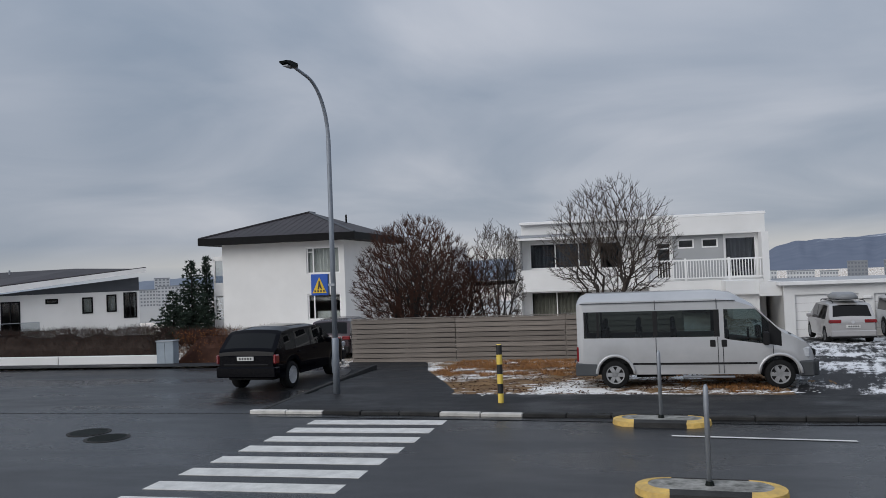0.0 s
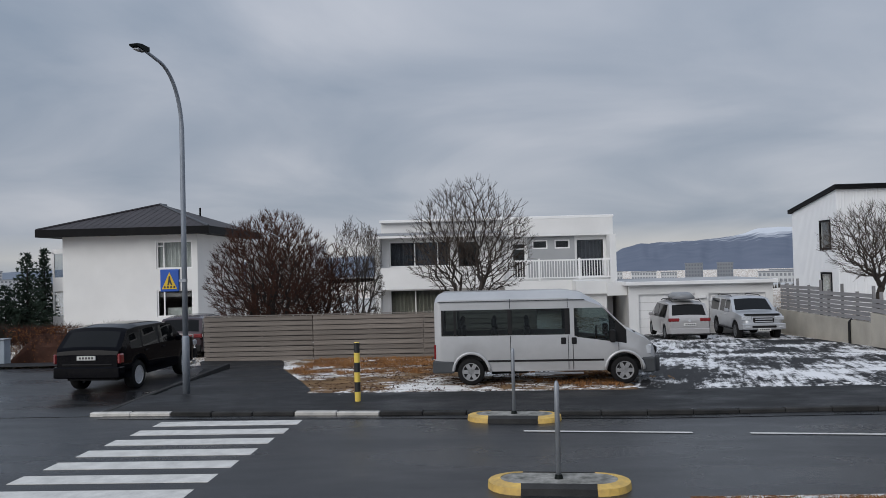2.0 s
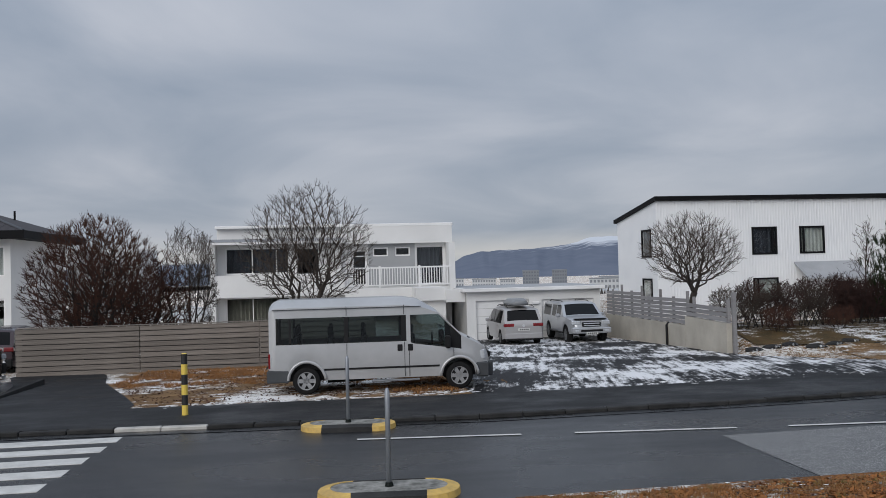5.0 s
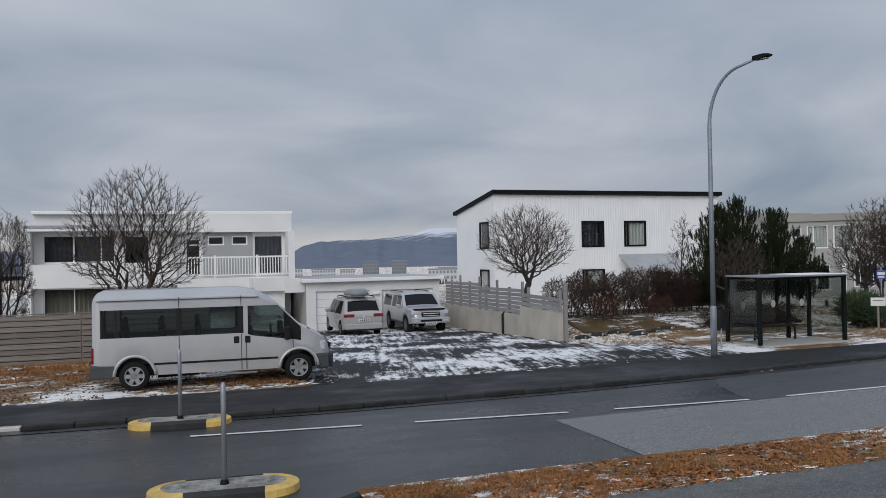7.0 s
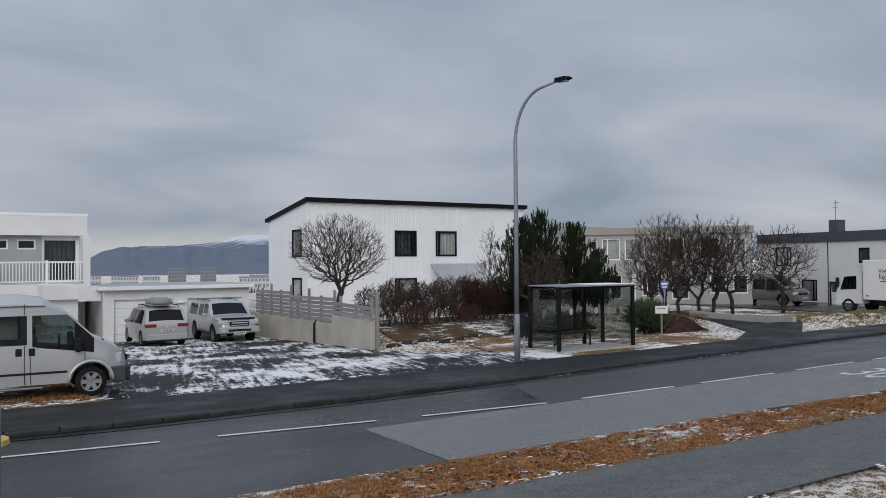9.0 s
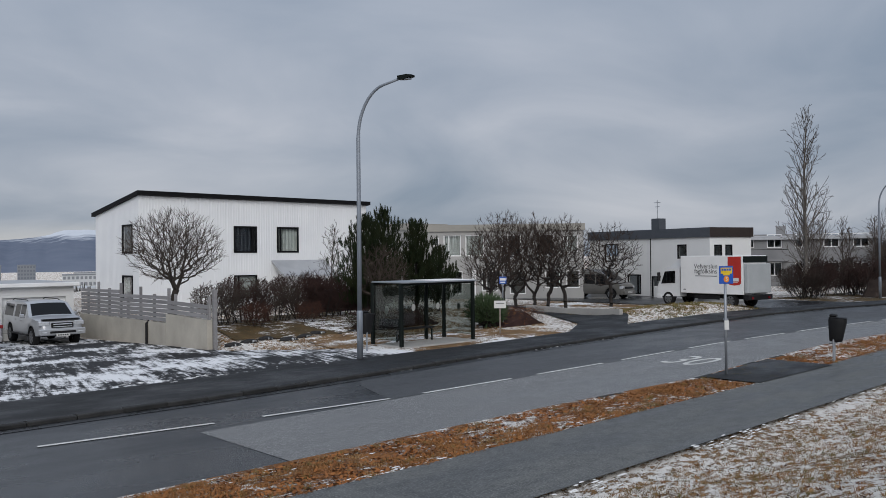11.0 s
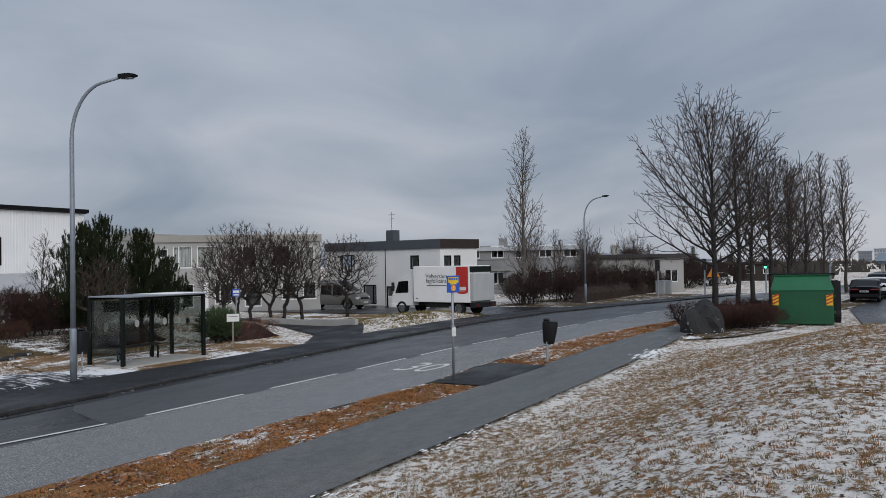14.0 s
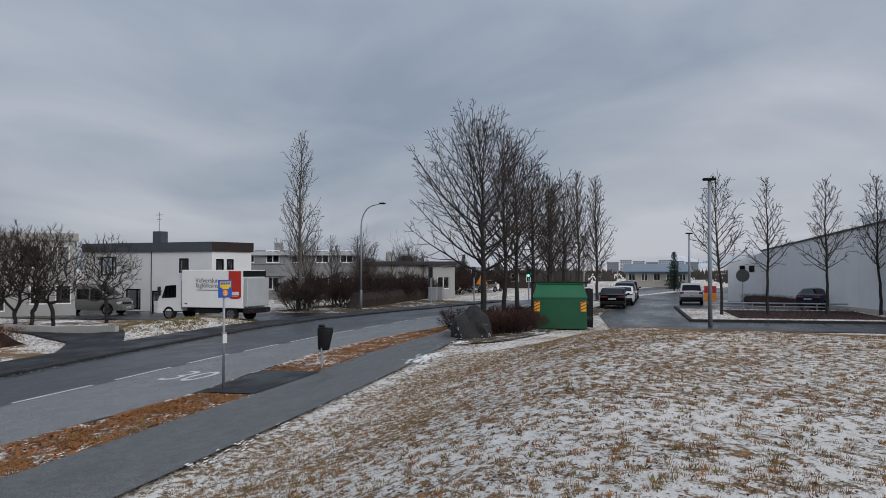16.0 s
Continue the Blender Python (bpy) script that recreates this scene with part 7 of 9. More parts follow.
def crown_tree(name, label, seed, x, y, trunk_h, rx, zc, up, down, n, bark, twigs, bend=0.45, tip=0.007, sprigs=3, stems=1, group=""):
    """A bare tree grown towards points spread through a rounded crown: each point joins the limb that reaches it best."""
    rng = random.Random(seed)
    pos, par, path = [], [], []

    def add(p, q, d):
        pos.append(p)
        par.append(q)
        path.append(d)
        return len(pos) - 1

    for k in range(stems):
        a = 6.283 * k / stems + seed
        w = 0.0 if stems == 1 else rx * 0.35 * rng.uniform(0.3, 1)
        last = add((math.cos(a) * w, math.sin(a) * w, -0.1), -1, 0.0)
        for i in range(1, 5):
            f = i / 4
            p = (math.cos(a) * w * (1 + 0.5 * f) + rng.gauss(0, 0.03), math.sin(a) * w * (1 + 0.5 * f) + rng.gauss(0, 0.03), trunk_h * f)
            last = add(p, last, trunk_h * f)
    first = len(pos)
    pts = []
    while len(pts) < n:
        u = Vector((rng.gauss(0, 1), rng.gauss(0, 1), rng.gauss(0, 1))).normalized() * rng.random() ** 0.40
        u *= 1 + 0.10 * noise.noise((u.x * 2.2 + seed, u.y * 2.2, u.z * 2.2))
        pts.append((u.x * rx, u.y * rx, zc + u.z * (up if u.z > 0 else down)))
    pts.sort(key=lambda p: math.dist(p, (0, 0, trunk_h)) + rng.uniform(0, 0.15))
    buf = np.zeros((len(pos) + n * 8, 3))
    reach = np.zeros(len(buf))
    buf[:first], reach[:first] = pos, path
    for p in pts:
        m = len(pos)
        dist = np.linalg.norm(buf[:m] - p, axis=1)
        low = np.maximum(0.0, buf[:m, 2] - p[2])
        cost = dist + bend * reach[:m] + 0.8 * low
        q = int(np.argmin(cost + np.where(np.arange(m) % 5 < 3, 5.0, 0.0) * (np.arange(m) < first)))
        cuts = max(1, min(7, int(dist[q] / 0.22)))
        a, b, last = Vector(pos[q]), Vector(p), q
        for i in range(1, cuts + 1):
            f = i / cuts
            c = a.lerp(b, f)
            c.z -= 0.10 * dist[q] * math.sin(math.pi * f) * 0.6
            if i < cuts:
                c += Vector((rng.gauss(0, 0.018), rng.gauss(0, 0.018), rng.gauss(0, 0.018)))
            last = add(tuple(c), last, path[last] + dist[q] / cuts)
            buf[last], reach[last] = c, path[last]
    size = [0.0] * len(pos)
    for i in range(len(pos) - 1, -1, -1):
        size[i] = max(size[i], tip ** 2.25)
        if par[i] >= 0:
            size[par[i]] += size[i]
    rad = [v ** (1 / 2.25) for v in size]
    wood, fine = Mesh(), Mesh()

    def seg(tgt, a, b, ra, rb, sides):
        d = (b - a).normalized()
        o = d.orthogonal().normalized()
        v = d.cross(o)
        k = len(tgt.v)
        for p, r in ((a, ra), (b, rb)):
            for j in range(sides):
                g = 6.283 * j / sides
                w = p + (o * math.cos(g) + v * math.sin(g)) * r
                tgt.v.append((w.x, w.y, w.z))
        tgt.f += [(k + j, k + (j + 1) % sides, k + sides + (j + 1) % sides, k + sides + j) for j in range(sides)]

    mid = Vector((0, 0, zc - down * 0.5))
    for i in range(len(pos)):
        if par[i] < 0:
            continue
        a, b = Vector(pos[par[i]]), Vector(pos[i])
        big = rad[i] > 0.022
        seg(wood if big else fine, a, b, min(rad[par[i]], rad[i] * 1.25), rad[i], 6 if big else 3)
        if rad[i] < tip * 2.2:
            out = (b - mid).normalized()
            for _ in range(sprigs if rad[i] < tip * 1.2 else 1):
                d = (out * 0.8 + (b - a).normalized() * 0.7 + Vector((rng.gauss(0, 0.45), rng.gauss(0, 0.45), rng.gauss(0.25, 0.4)))).normalized() * rng.uniform(0.12, 0.34)
                seg(fine, b, b + d, tip * 0.75, tip * 0.45, 3)
    h = thing(name, label, "tree", Matrix.Translation((x, y, gz(x, y))), group)
    part("trunk", wood, bark, h, smooth=True)
    part("crown", fine, twigs, h)
    return h


def leader_tree(name, label, seed, height, x, y, base, reach, n, bark, twigs, r=0.13, low=58, high=24, rise=0.07, gap=0.34, tip=0.009, z=None, group="", shape=0.75):
    """A bare tree with one straight leader; boughs spiral up it, bend upwards and carry side shoots and short bud twigs."""
    rng = random.Random(seed)
    wood, fine = Mesh(), Mesh()

    def strand(tgt, pts, rad, sides):
        k, n1 = len(tgt.v), len(pts)
        for i, p in enumerate(pts):
            d = (pts[min(i + 1, n1 - 1)] - pts[max(i - 1, 0)]).normalized()
            o = d.orthogonal().normalized()
            v = d.cross(o)
            for j in range(sides):
                g = 6.283 * j / sides
                w = p + (o * math.cos(g) + v * math.sin(g)) * rad[i]
                tgt.v.append((w.x, w.y, w.z))
        for i in range(n1 - 1):
            tgt.f += [(k + i * sides + j, k + i * sides + (j + 1) % sides, k + (i + 1) * sides + (j + 1) % sides, k + (i + 1) * sides + j) for j in range(sides)]

    def bough(p, d, length, rad, level):
        steps = max(2, min(9, int(length / (0.30 if level < 3 else 0.14))))
        pts, rads, run = [p.copy()], [rad], length / steps
        for i in range(steps):
            d = (d + Vector((rng.gauss(0, 0.06), rng.gauss(0, 0.06), rng.gauss(rise, 0.05)))).normalized()
            p = p + d * run
            pts.append(p.copy())
            rads.append(tip + (rad - tip) * (1 - (i + 1) / steps) ** 1.2)
        strand(wood if level == 1 and rad > 0.03 else fine, pts, rads, 5 if level == 1 else 3)
        if level == 3:
            return
        s = length * (0.22 if level == 1 else 0.15) + gap * rng.random() * 0.5
        turn = rng.uniform(0, 6.28)
        while s < length * 0.98:
            f = s / length * steps
            i = min(steps - 1, int(f))
            q, ax = pts[i].lerp(pts[i + 1], f - i), (pts[i + 1] - pts[i]).normalized()
            o = ax.orthogonal().normalized()
            turn += 2.4 + rng.uniform(-0.6, 0.6)
            side = o * math.cos(turn) + ax.cross(o) * math.sin(turn)
            ang = radians(rng.uniform(30, 58))
            ln = ((length - s) * rng.uniform(0.32, 0.6) + 0.18) if level == 1 else rng.uniform(0.12, 0.38)
            bough(q, ax * math.cos(ang) + side * math.sin(ang), ln, max(tip, rads[i] * 0.55), level + 1)
            s += gap * rng.uniform(0.6, 1.3) * (0.9 if level == 1 else 0.75)

    stem, srad, p = [], [], Vector((0, 0, -0.15))
    m = 16
    for i in range(m + 1):
        f = i / m
        stem.append(Vector((p.x, p.y, -0.15 + (height + 0.15) * f)))
        srad.append(max(tip, r * (1.25 if i == 0 else 1.0) * (1 - f) ** 0.85))
        p += Vector((rng.gauss(0, 0.035), rng.gauss(0, 0.035), 0))
    strand(wood, stem, srad, 9)
    for i in range(n):
        f = (i + rng.uniform(0.1, 0.9)) / n
        hgt = base + (height * 0.98 - base) * f
        k = hgt / height * m
        j = min(m - 1, int(k))
        q = stem[j].lerp(stem[j + 1], k - j)
        a = i * 2.4 + rng.uniform(-0.5, 0.5)
        ang = radians(low + (high - low) * f + rng.gauss(0, 6))
        ln = reach * (min(1.0, 0.72 + 2.0 * f) * (1 - f) ** shape + 0.08) * rng.uniform(0.7, 1.15)
        bough(q, Vector((math.cos(a) * math.sin(ang), math.sin(a) * math.sin(ang), math.cos(ang))), ln, max(tip * 1.3, min(srad[j] * 0.5, 0.012 + ln * 0.012)), 1)
    h = thing(name, label, "tree", Matrix.Translation((x, y, gz(x, y) if z is None else z)), group)
    part("trunk", wood, bark, h, smooth=True)
    part("crown", fine, twigs, h)
    return h


def conifer(name, label, seed, height, radius, x, y, needles, clumpy=False):
    rng = random.Random(seed)
    z0 = gz(x, y)
    h = thing(name, label, "tree", Matrix.Translation((x, y, z0)))
    part("trunk", Mesh().tube([(0, 0, -0.1), (0.02, 0, height * 0.5), (0, 0, height)], [height * 0.022, height * 0.014, 0.01], 7), BARK_DARK, h, smooth=True)
    vs, fs = [], []

    def tuft(p, d, size):
        for _ in range(8):
            e = (d + Vector((rng.gauss(0, 0.5), rng.gauss(0, 0.5), rng.gauss(0.1, 0.45)))).normalized() * size * rng.uniform(0.6, 1.2)
            o = e.orthogonal().normalized() * size * 0.20
            k = len(vs)
            vs.extend([tuple(p - o), tuple(p + o), tuple(p + e)])
            fs.append((k, k + 1, k + 2))

    def shoot(p, d, size):
        """An upright candle shoot, set round with needles."""
        o = d.orthogonal().normalized()
        w = d.cross(o)
        for i in range(15):
            g, t = i * 2.4, i / 15
            out = o * math.cos(g) + w * math.sin(g)
            a = p + d * size * t
            e = a + (out * 0.8 + d * (0.6 + t)).normalized() * 0.13
            b = (out.cross(d)).normalized() * 0.022
            k = len(vs)
            vs.extend([tuple(a - b), tuple(a + b), tuple(e)])
            fs.append((k, k + 1, k + 2))

    layers = int(height / (0.17 if clumpy else 0.17))
    for i in range(layers):
        f = (i + 0.5) / layers
        z = height * (0.06 + 0.94 * f)
        reach = radius * (1.12 * (1 - f ** 1.7) ** 0.8 if clumpy else (1 - f) ** 0.9) * (0.7 + 0.5 * abs(math.sin(i * 1.7))) + (0.16 if clumpy else 0.06)
        n = (7 if f < 0.7 else 6) if clumpy else (7 if f < 0.7 else 5)
        for k in range(n):
            a = 2 * math.pi * (k + rng.random()) / n + i
            ln = reach * rng.uniform(0.45, 1.2)
            rise = 0.45 if clumpy else (0.1 - 0.25 * (1 - f))
            tip = Vector((math.cos(a) * ln, math.sin(a) * ln, z + ln * rise))
            root = Vector((0, 0, z))
            m = max(3, int(ln / 0.10))
            for j in range(m):
                g = (j + 1) / m
                p = root.lerp(tip, g) + Vector((rng.gauss(0, 0.05), rng.gauss(0, 0.05), rng.gauss(0, 0.04)))
                d = (tip - root).normalized()
                if clumpy:
                    d = (d + Vector((0, 0, 0.8))).normalized()
                if clumpy and g < 0.2 and f < 0.8:
                    continue
                if clumpy:
                    shoot(p, (d * 0.35 + Vector((rng.gauss(0, 0.12), rng.gauss(0, 0.12), 0.9))).normalized(), rng.uniform(0.2, 0.36))
                else:
                    tuft(p, d, 0.19)
    me = bpy.data.meshes.new("crown")
    me.from_pydata(vs, [], fs)
    part("crown", me, needles, h)
    return h


# west: conifers, thicket and trees before the houses
conifer("spruce", "dark green spruce between two white houses", 3, 5.0, 1.6, -25.5, 44.0, NEEDLE_BLUE)
conifer("spruce", "slim dark spruce with bare top shoots", 4, 5.3, 0.9, -25.4, 45.6, NEEDLE_BLUE)
conifer("spruce", "broad dark green spruce below the houses", 14, 3.2, 1.7, -26.3, 43.2, NEEDLE_BLUE)
crown_tree("thicket", "dense reddish-brown bare thicket behind the board fence", 5, -8.5, 31.7, 0.8, 2.5, 2.75, 2.75, 2.3, 3600, BARK_DARK, TWIG_RED, 0.28, 0.0085, 7, 1)
crown_tree("thicket", "lower brown bare thicket with fine twigs", 6, -6.8, 32.6, 0.7, 1.6, 2.4, 2.0, 1.8, 900, BARK_DARK, TWIG_RED, 0.30, 0.010, 5, 1)
tree("small_tree", "slim bare tree beside the thicket", "maple", 8, 5.6, -5.6, 34.0, wide=0.6, bark=BARK, twigs=TWIG_GREY)
crown_tree("bare_tree", "spreading bare tree behind the parked van", 11, -0.75, 31.0, 1.5, 2.45, 4.15, 2.4, 2.2, 1500, BARK, TWIG_GREY, 0.46, 0.008, 4)
# middle: garden of the clad house
crown_tree("garden_tree", "round-crowned bare tree in the raised garden", 21, 14.08, 30.2, 1.4, 1.85, 3.2, 1.45, 1.3, 1400, BARK, TWIG_GREY, 0.42, 0.0072, 3)
for i, (x, y, hh, tw) in enumerate([(15.1, 28.4, 1.7, TWIG_GREY), (16.3, 28.8, 1.9, TWIG_WINE), (17.6, 28.6, 1.8, TWIG_GREY), (18.9, 29.0, 2.0, TWIG_WINE), (20.1, 28.8, 2.0, TWIG_WINE), (21.3, 29.2, 1.7, TWIG_WINE), (22.6, 29.6, 1.2, TWIG_WINE), (23.7, 29.8, 1.1, TWIG_WINE), (16.0, 27.3, 1.0, TWIG_RED), (18.4, 27.4, 0.9, TWIG_RED)]):
    tree("garden_shrub", "bare brown garden shrub with dense twigs", "shrub", 30 + i % 4, 2.0, x, y, wide=1.15, bark=BARK_DARK, twigs=tw, turn=i * 1.3, group="garden shrubs").scale = (1.15 * hh / 2.0, 1.15 * hh / 2.0, hh / 2.0)
leader_tree("young_tree", "thin bare sapling before the canopy", 41, 4.0, 23.5, 33.0, 1.0, 1.3, 26, BARK, TWIG_GREY, 0.045, 44, 22, 0.08, 0.26, 0.007, shape=0.5)
conifer("pine", "dark green pine with upright brown-tipped shoots", 51, 4.1, 1.1, 21.3, 27.4, NEEDLE, True)
conifer("pine", "dark green pine with clumped needles", 52, 4.45, 1.1, 23.0, 28.3, NEEDLE, True)
conifer("pine", "dark green pine beside a taller one", 53, 4.0, 1.0, 24.8, 28.2, NEEDLE, True)
conifer("pine", "small dense dark green pine", 54, 2.8, 0.8, 26.2, 28.2, NEEDLE, True)
crown_tree("garden_tree", "grey bare tree before the pines", 61, 21.2, 26.2, 0.6, 1.05, 2.0, 1.2, 1.2, 500, BARK, TWIG_GREY, 0.3, 0.008, 3)
# row of gnarled trees on the lawn
for i, (x, y, hh, sd) in enumerate([(33.2, 30.5, 5.6, 63), (33.9, 30.2, 5.2, 62), (34.3, 29.2, 5.3, 64), (34.9, 28.7, 5.0, 62), (35.6, 28.1, 5.1, 65), (31.0, 29.4, 4.2, 65), (38.4, 27.1, 4.8, 64)]):
    k = hh / 5.0
    crown_tree("gnarled_tree", "gnarled dark bare tree on the lawn", sd + i * 7, x, y, 0.8 * k, 1.75 * k, 3.0 * k, 1.85 * k, 1.9 * k, 600, BARK_DARK, TWIG_DARK, 0.25, 0.0095, 4, 1, "gnarled trees")
leader_tree("poplar", "tall slender bare poplar behind the street", 71, 12.3, 54.0, 22.8, 1.5, 3.3, 54, BARK_PALE, TWIG_GREY, 0.16, 46, 22, 0.08, 0.42, 0.0115, shape=0.46)
# east: trees round the rock and along the parking lot
leader_tree("street_tree", "spreading bare street tree beside a boulder", 81, 9.2, 39.6, 7.1, 2.6, 5.7, 54, BARK_DARK, TWIG_DARK, 0.17, 68, 16, 0.06, 0.36, 0.0105, shape=0.45)
for i, (x, y, hh, sd) in enumerate([(43.9, 6.7, 9.9, 82), (45.4, 6.2, 9.3, 83), (47.4, 5.6, 8.8, 86), (52.5, 5.2, 8.2, 84), (57.5, 4.6, 8.4, 87)]):
    leader_tree("street_tree", "bare street tree in a dense row", sd, hh, x, y, 2.3, 3.5, 42, BARK_DARK, TWIG_DARK, 0.14, 58, 18, 0.06, 0.36, 0.0115, group="street trees", shape=0.42)
for i, (x, y, hh) in enumerate([(74.5, 4.6, 11.4), (76.5, 3.0, 11.0), (66.0, 6.2, 9.0)]):
    leader_tree("far_tree", "tall bare tree beyond the container", 95 + i, hh, x, y, 1.8, 3.0, 58, BARK, TWIG_GREY, 0.15, 46, 18, 0.08, 0.40, 0.014, z=0.0, group="far trees", shape=0.42)
for i, (x, y, hh, wd) in enumerate([(52.0, -5.25, 8.3, 3.0), (52.2, -7.95, 8.3, 2.0), (52.8, -11.3, 8.1, 2.5), (53.4, -14.4, 8.3, 2.6), (54, -18, 8.0, 2.4)]):
    leader_tree("young_street_tree", "young bare tree in the parking lot bed", 101 + i, hh, x, y, 2.5, wd, 34, BARK_DARK, TWIG_DARK, 0.10, 60, 26, 0.07, 0.36, 0.0125, z=0.0, group="lot trees", shape=0.55)
for i, (x, y, hh, sd) in enumerate([(80, 22.5, 5.2, 62), (84, 24, 6.0, 63), (88, 21, 5.0, 64), (92, 25, 6.2, 65), (96, 20, 5.4, 62), (99, 27, 6.6, 63), (103, 22, 5.6, 64), (77, 26, 6.0, 65), (72.5, 24.5, 5.4, 62)]):
    tree("back_tree", "bare brown tree in the gardens across the junction", "gnarly", sd, 5.3, x, y, z=-0.1, wide=0.82, bark=BARK_DARK, twigs=TWIG_DARK, turn=i * 1.1, group="junction trees").scale = (1.0 * hh / 5.3, 1.0 * hh / 5.3, 0.72 * hh / 5.3)
for i in range(12):
    tree("hedge_shrub", "brown bare shrub beyond the junction", "shrub", 33 + i % 3, 2.0, 80 + i * 2.6, 19.6 - i * 0.35 + (i % 3), z=0.0, wide=1.5, bark=BARK_DARK, twigs=TWIG_WINE if i % 2 else TWIG_DARK, turn=i * 0.9, group="hedge shrubs").scale = (1.9, 1.9, 1.0 + 0.2 * (i % 3))
for i, (x, y, hh) in enumerate([(58.5, 22.0, 5.2), (61.0, 22.6, 4.6), (63.6, 21.6, 5.4), (66.5, 21.2, 4.8), (70.0, 20.6, 4.4), (73.0, 20.2, 4.8), (76.5, 19.4, 4.4)]):
    leader_tree("back_tree", "slender bare tree behind the long hedge", 120 + i, hh, x, y, 0.6, 1.6, 26, BARK, TWIG_GREY, 0.06, 46, 20, 0.08, 0.40, 0.013, z=-0.1, group="back trees", shape=0.4)
# hedges and thickets along the far side
for i in range(16):
    x = 52.5 + i * 1.9
    y = 22.3 - i * 0.25 + (i % 3) * 0.5
    tree("hedge_shrub", "brown bare shrub in the long hedge", "shrub", 33 + i % 3, 2.0, x, y, z=0.0, wide=1.5, bark=BARK_DARK, twigs=TWIG_WINE if i % 2 else TWIG_DARK, turn=i * 0.7, group="hedge shrubs").scale = (1.5, 1.5, 1.05 + 0.15 * (i % 3))
for i in range(9):
    x, y = 57 + i * 3.6, 23.5 - i * 0.35 + (i % 3) * 1.8
    tree("back_tree", "thin bare tree in the gardens beyond", "whip", 42 + i % 2, 5.5, x, y, z=-0.2, wide=1.0, bark=BARK, twigs=TWIG_GREY, turn=i, group="back trees")
for i, (x, y, hh) in enumerate([(35.2, 7.3, 1.1), (36.0, 5.9, 0.9), (38.4, 6.0, 0.9), (41.0, 6.2, 1.0), (42.6, 5.6, 0.9), (44.0, 5.2, 0.8), (37.2, 6.6, 0.8), (35.4, 6.2, 1.0), (36.2, 5.2, 0.8), (36.8, 5.0, 1.0), (37.6, 5.3, 0.9), (38.0, 4.9, 0.8)]):
    tree("low_shrub", "low bare shrub round the boulder", "shrub", 30 + i % 4, 2.0, x, y, z=0.0, bark=BARK_DARK, twigs=TWIG_RED if i % 2 else TWIG_WINE, turn=i, group="low shrubs").scale = (0.95, 0.95, hh * 1.1 / 2.0)


def clipped_hedge(name, label, x0, x1, y0, y1, top, material, extra, seed, n):
    """A dense clipped hedge: thousands of short crossing twigs, with dead leaves."""
    rng = random.Random(seed)
    for nm, ma, cnt, size, wd in (("twig_mass", material, n, 0.22, 0.007), ("leaf_litter", extra, n // 3, 0.05, 0.02)):
        vs, fs = [], []
        for _ in range(cnt):
            x, y = rng.uniform(x0, x1), rng.uniform(y0, y1)
            z0 = gz(x, y)
            z = z0 + (top + 0.12 * noise.noise((x * 0.9, 0, seed)) ) * rng.random() ** 0.7
            d = Vector((rng.gauss(0, 0.6), rng.gauss(0, 0.6), rng.uniform(0.2, 1))).normalized() * size * rng.uniform(0.6, 1.4)
            o = d.orthogonal().normalized() * wd
            k = len(vs)
            vs += [(x - o.x, y - o.y, z - o.z), (x + o.x, y + o.y, z + o.z), (x + d.x, y + d.y, z + d.z)]
            fs.append((k, k + 1, k + 2))
        if nm == "twig_mass":
            h = thing(name, label, "hedge")
            core, m = Mesh(), max(6, int((x1 - x0) / 0.35))
            for i in range(m + 1):
                x = x0 + 0.1 + (x1 - x0 - 0.2) * i / m
                k = 0.82 + 0.14 * noise.noise((x * 1.3, seed, 0))
                za, t = gz(x, (y0 + y1) / 2), top * k * min(1.0, (i + 0.2) / 3, (m - i + 0.2) / 3)
                core.v += [(x, y0 + 0.14, za - 0.05), (x, y0 + 0.1 + 0.1 * noise.noise((x * 2, 1, seed)), za + t * 0.6), (x, y0 + 0.3, za + t), (x, y1 - 0.3, za + t), (x, y1 - 0.12, za + t * 0.6), (x, y1 - 0.14, za - 0.05)]
            core.f = [(i * 6 + j, i * 6 + j + 1, i * 6 + j + 7, i * 6 + j + 6) for i in range(m) for j in range(5)]
            part("twig_core", core, material, h)
        me = bpy.data.meshes.new(nm)
        me.from_pydata(vs, [], fs)
        tagged(part(nm, me, ma, h), kind="stuff")


clipped_hedge("hedge", "clipped brown bare hedge above a low white wall", -40, -17.9, 28.6, 29.6, 1.45, TWIG_DARK, TWIG_RED, 3, 34000)
clipped_hedge("hedge", "low bare hedge with rust-coloured leaves", -17.9, -12.9, 29.0, 30.4, 1.30, TWIG_RED, LEAF_RUST, 4, 9000)
clipped_hedge("hedge", "dark wine-brown hedge before the clad house", 21.0, 25.5, 31.6, 32.8, 1.15, TWIG_WINE, TWIG_RED, 5, 4500)
crown_tree("evergreen_bush", "rounded dull green bush behind the shelter", 6, 24.1, 23.1, 0.2, 0.75, 0.65, 0.6, 0.5, 700, BARK_DARK, BUSH_GREEN, 0.5, 0.016, 7)
clipped_hedge("undergrowth", "dark brown undergrowth below the pines", 19.3, 23.6, 25.2, 26.4, 0.65, TWIG_WINE, BUSH_GREEN, 11, 6000)
clipped_hedge("low_bush", "low wine-brown bush beside the driveway", 24.6, 27.4, 22.6, 24.4, 0.7, TWIG_WINE, LEAF_RUST, 7, 4000)
clipped_hedge("hedge", "long dark bare hedge along the far pavement", 56.0, 78, 19.0, 20.2, 1.25, TWIG_DARK, TWIG_WINE, 8, 8000)
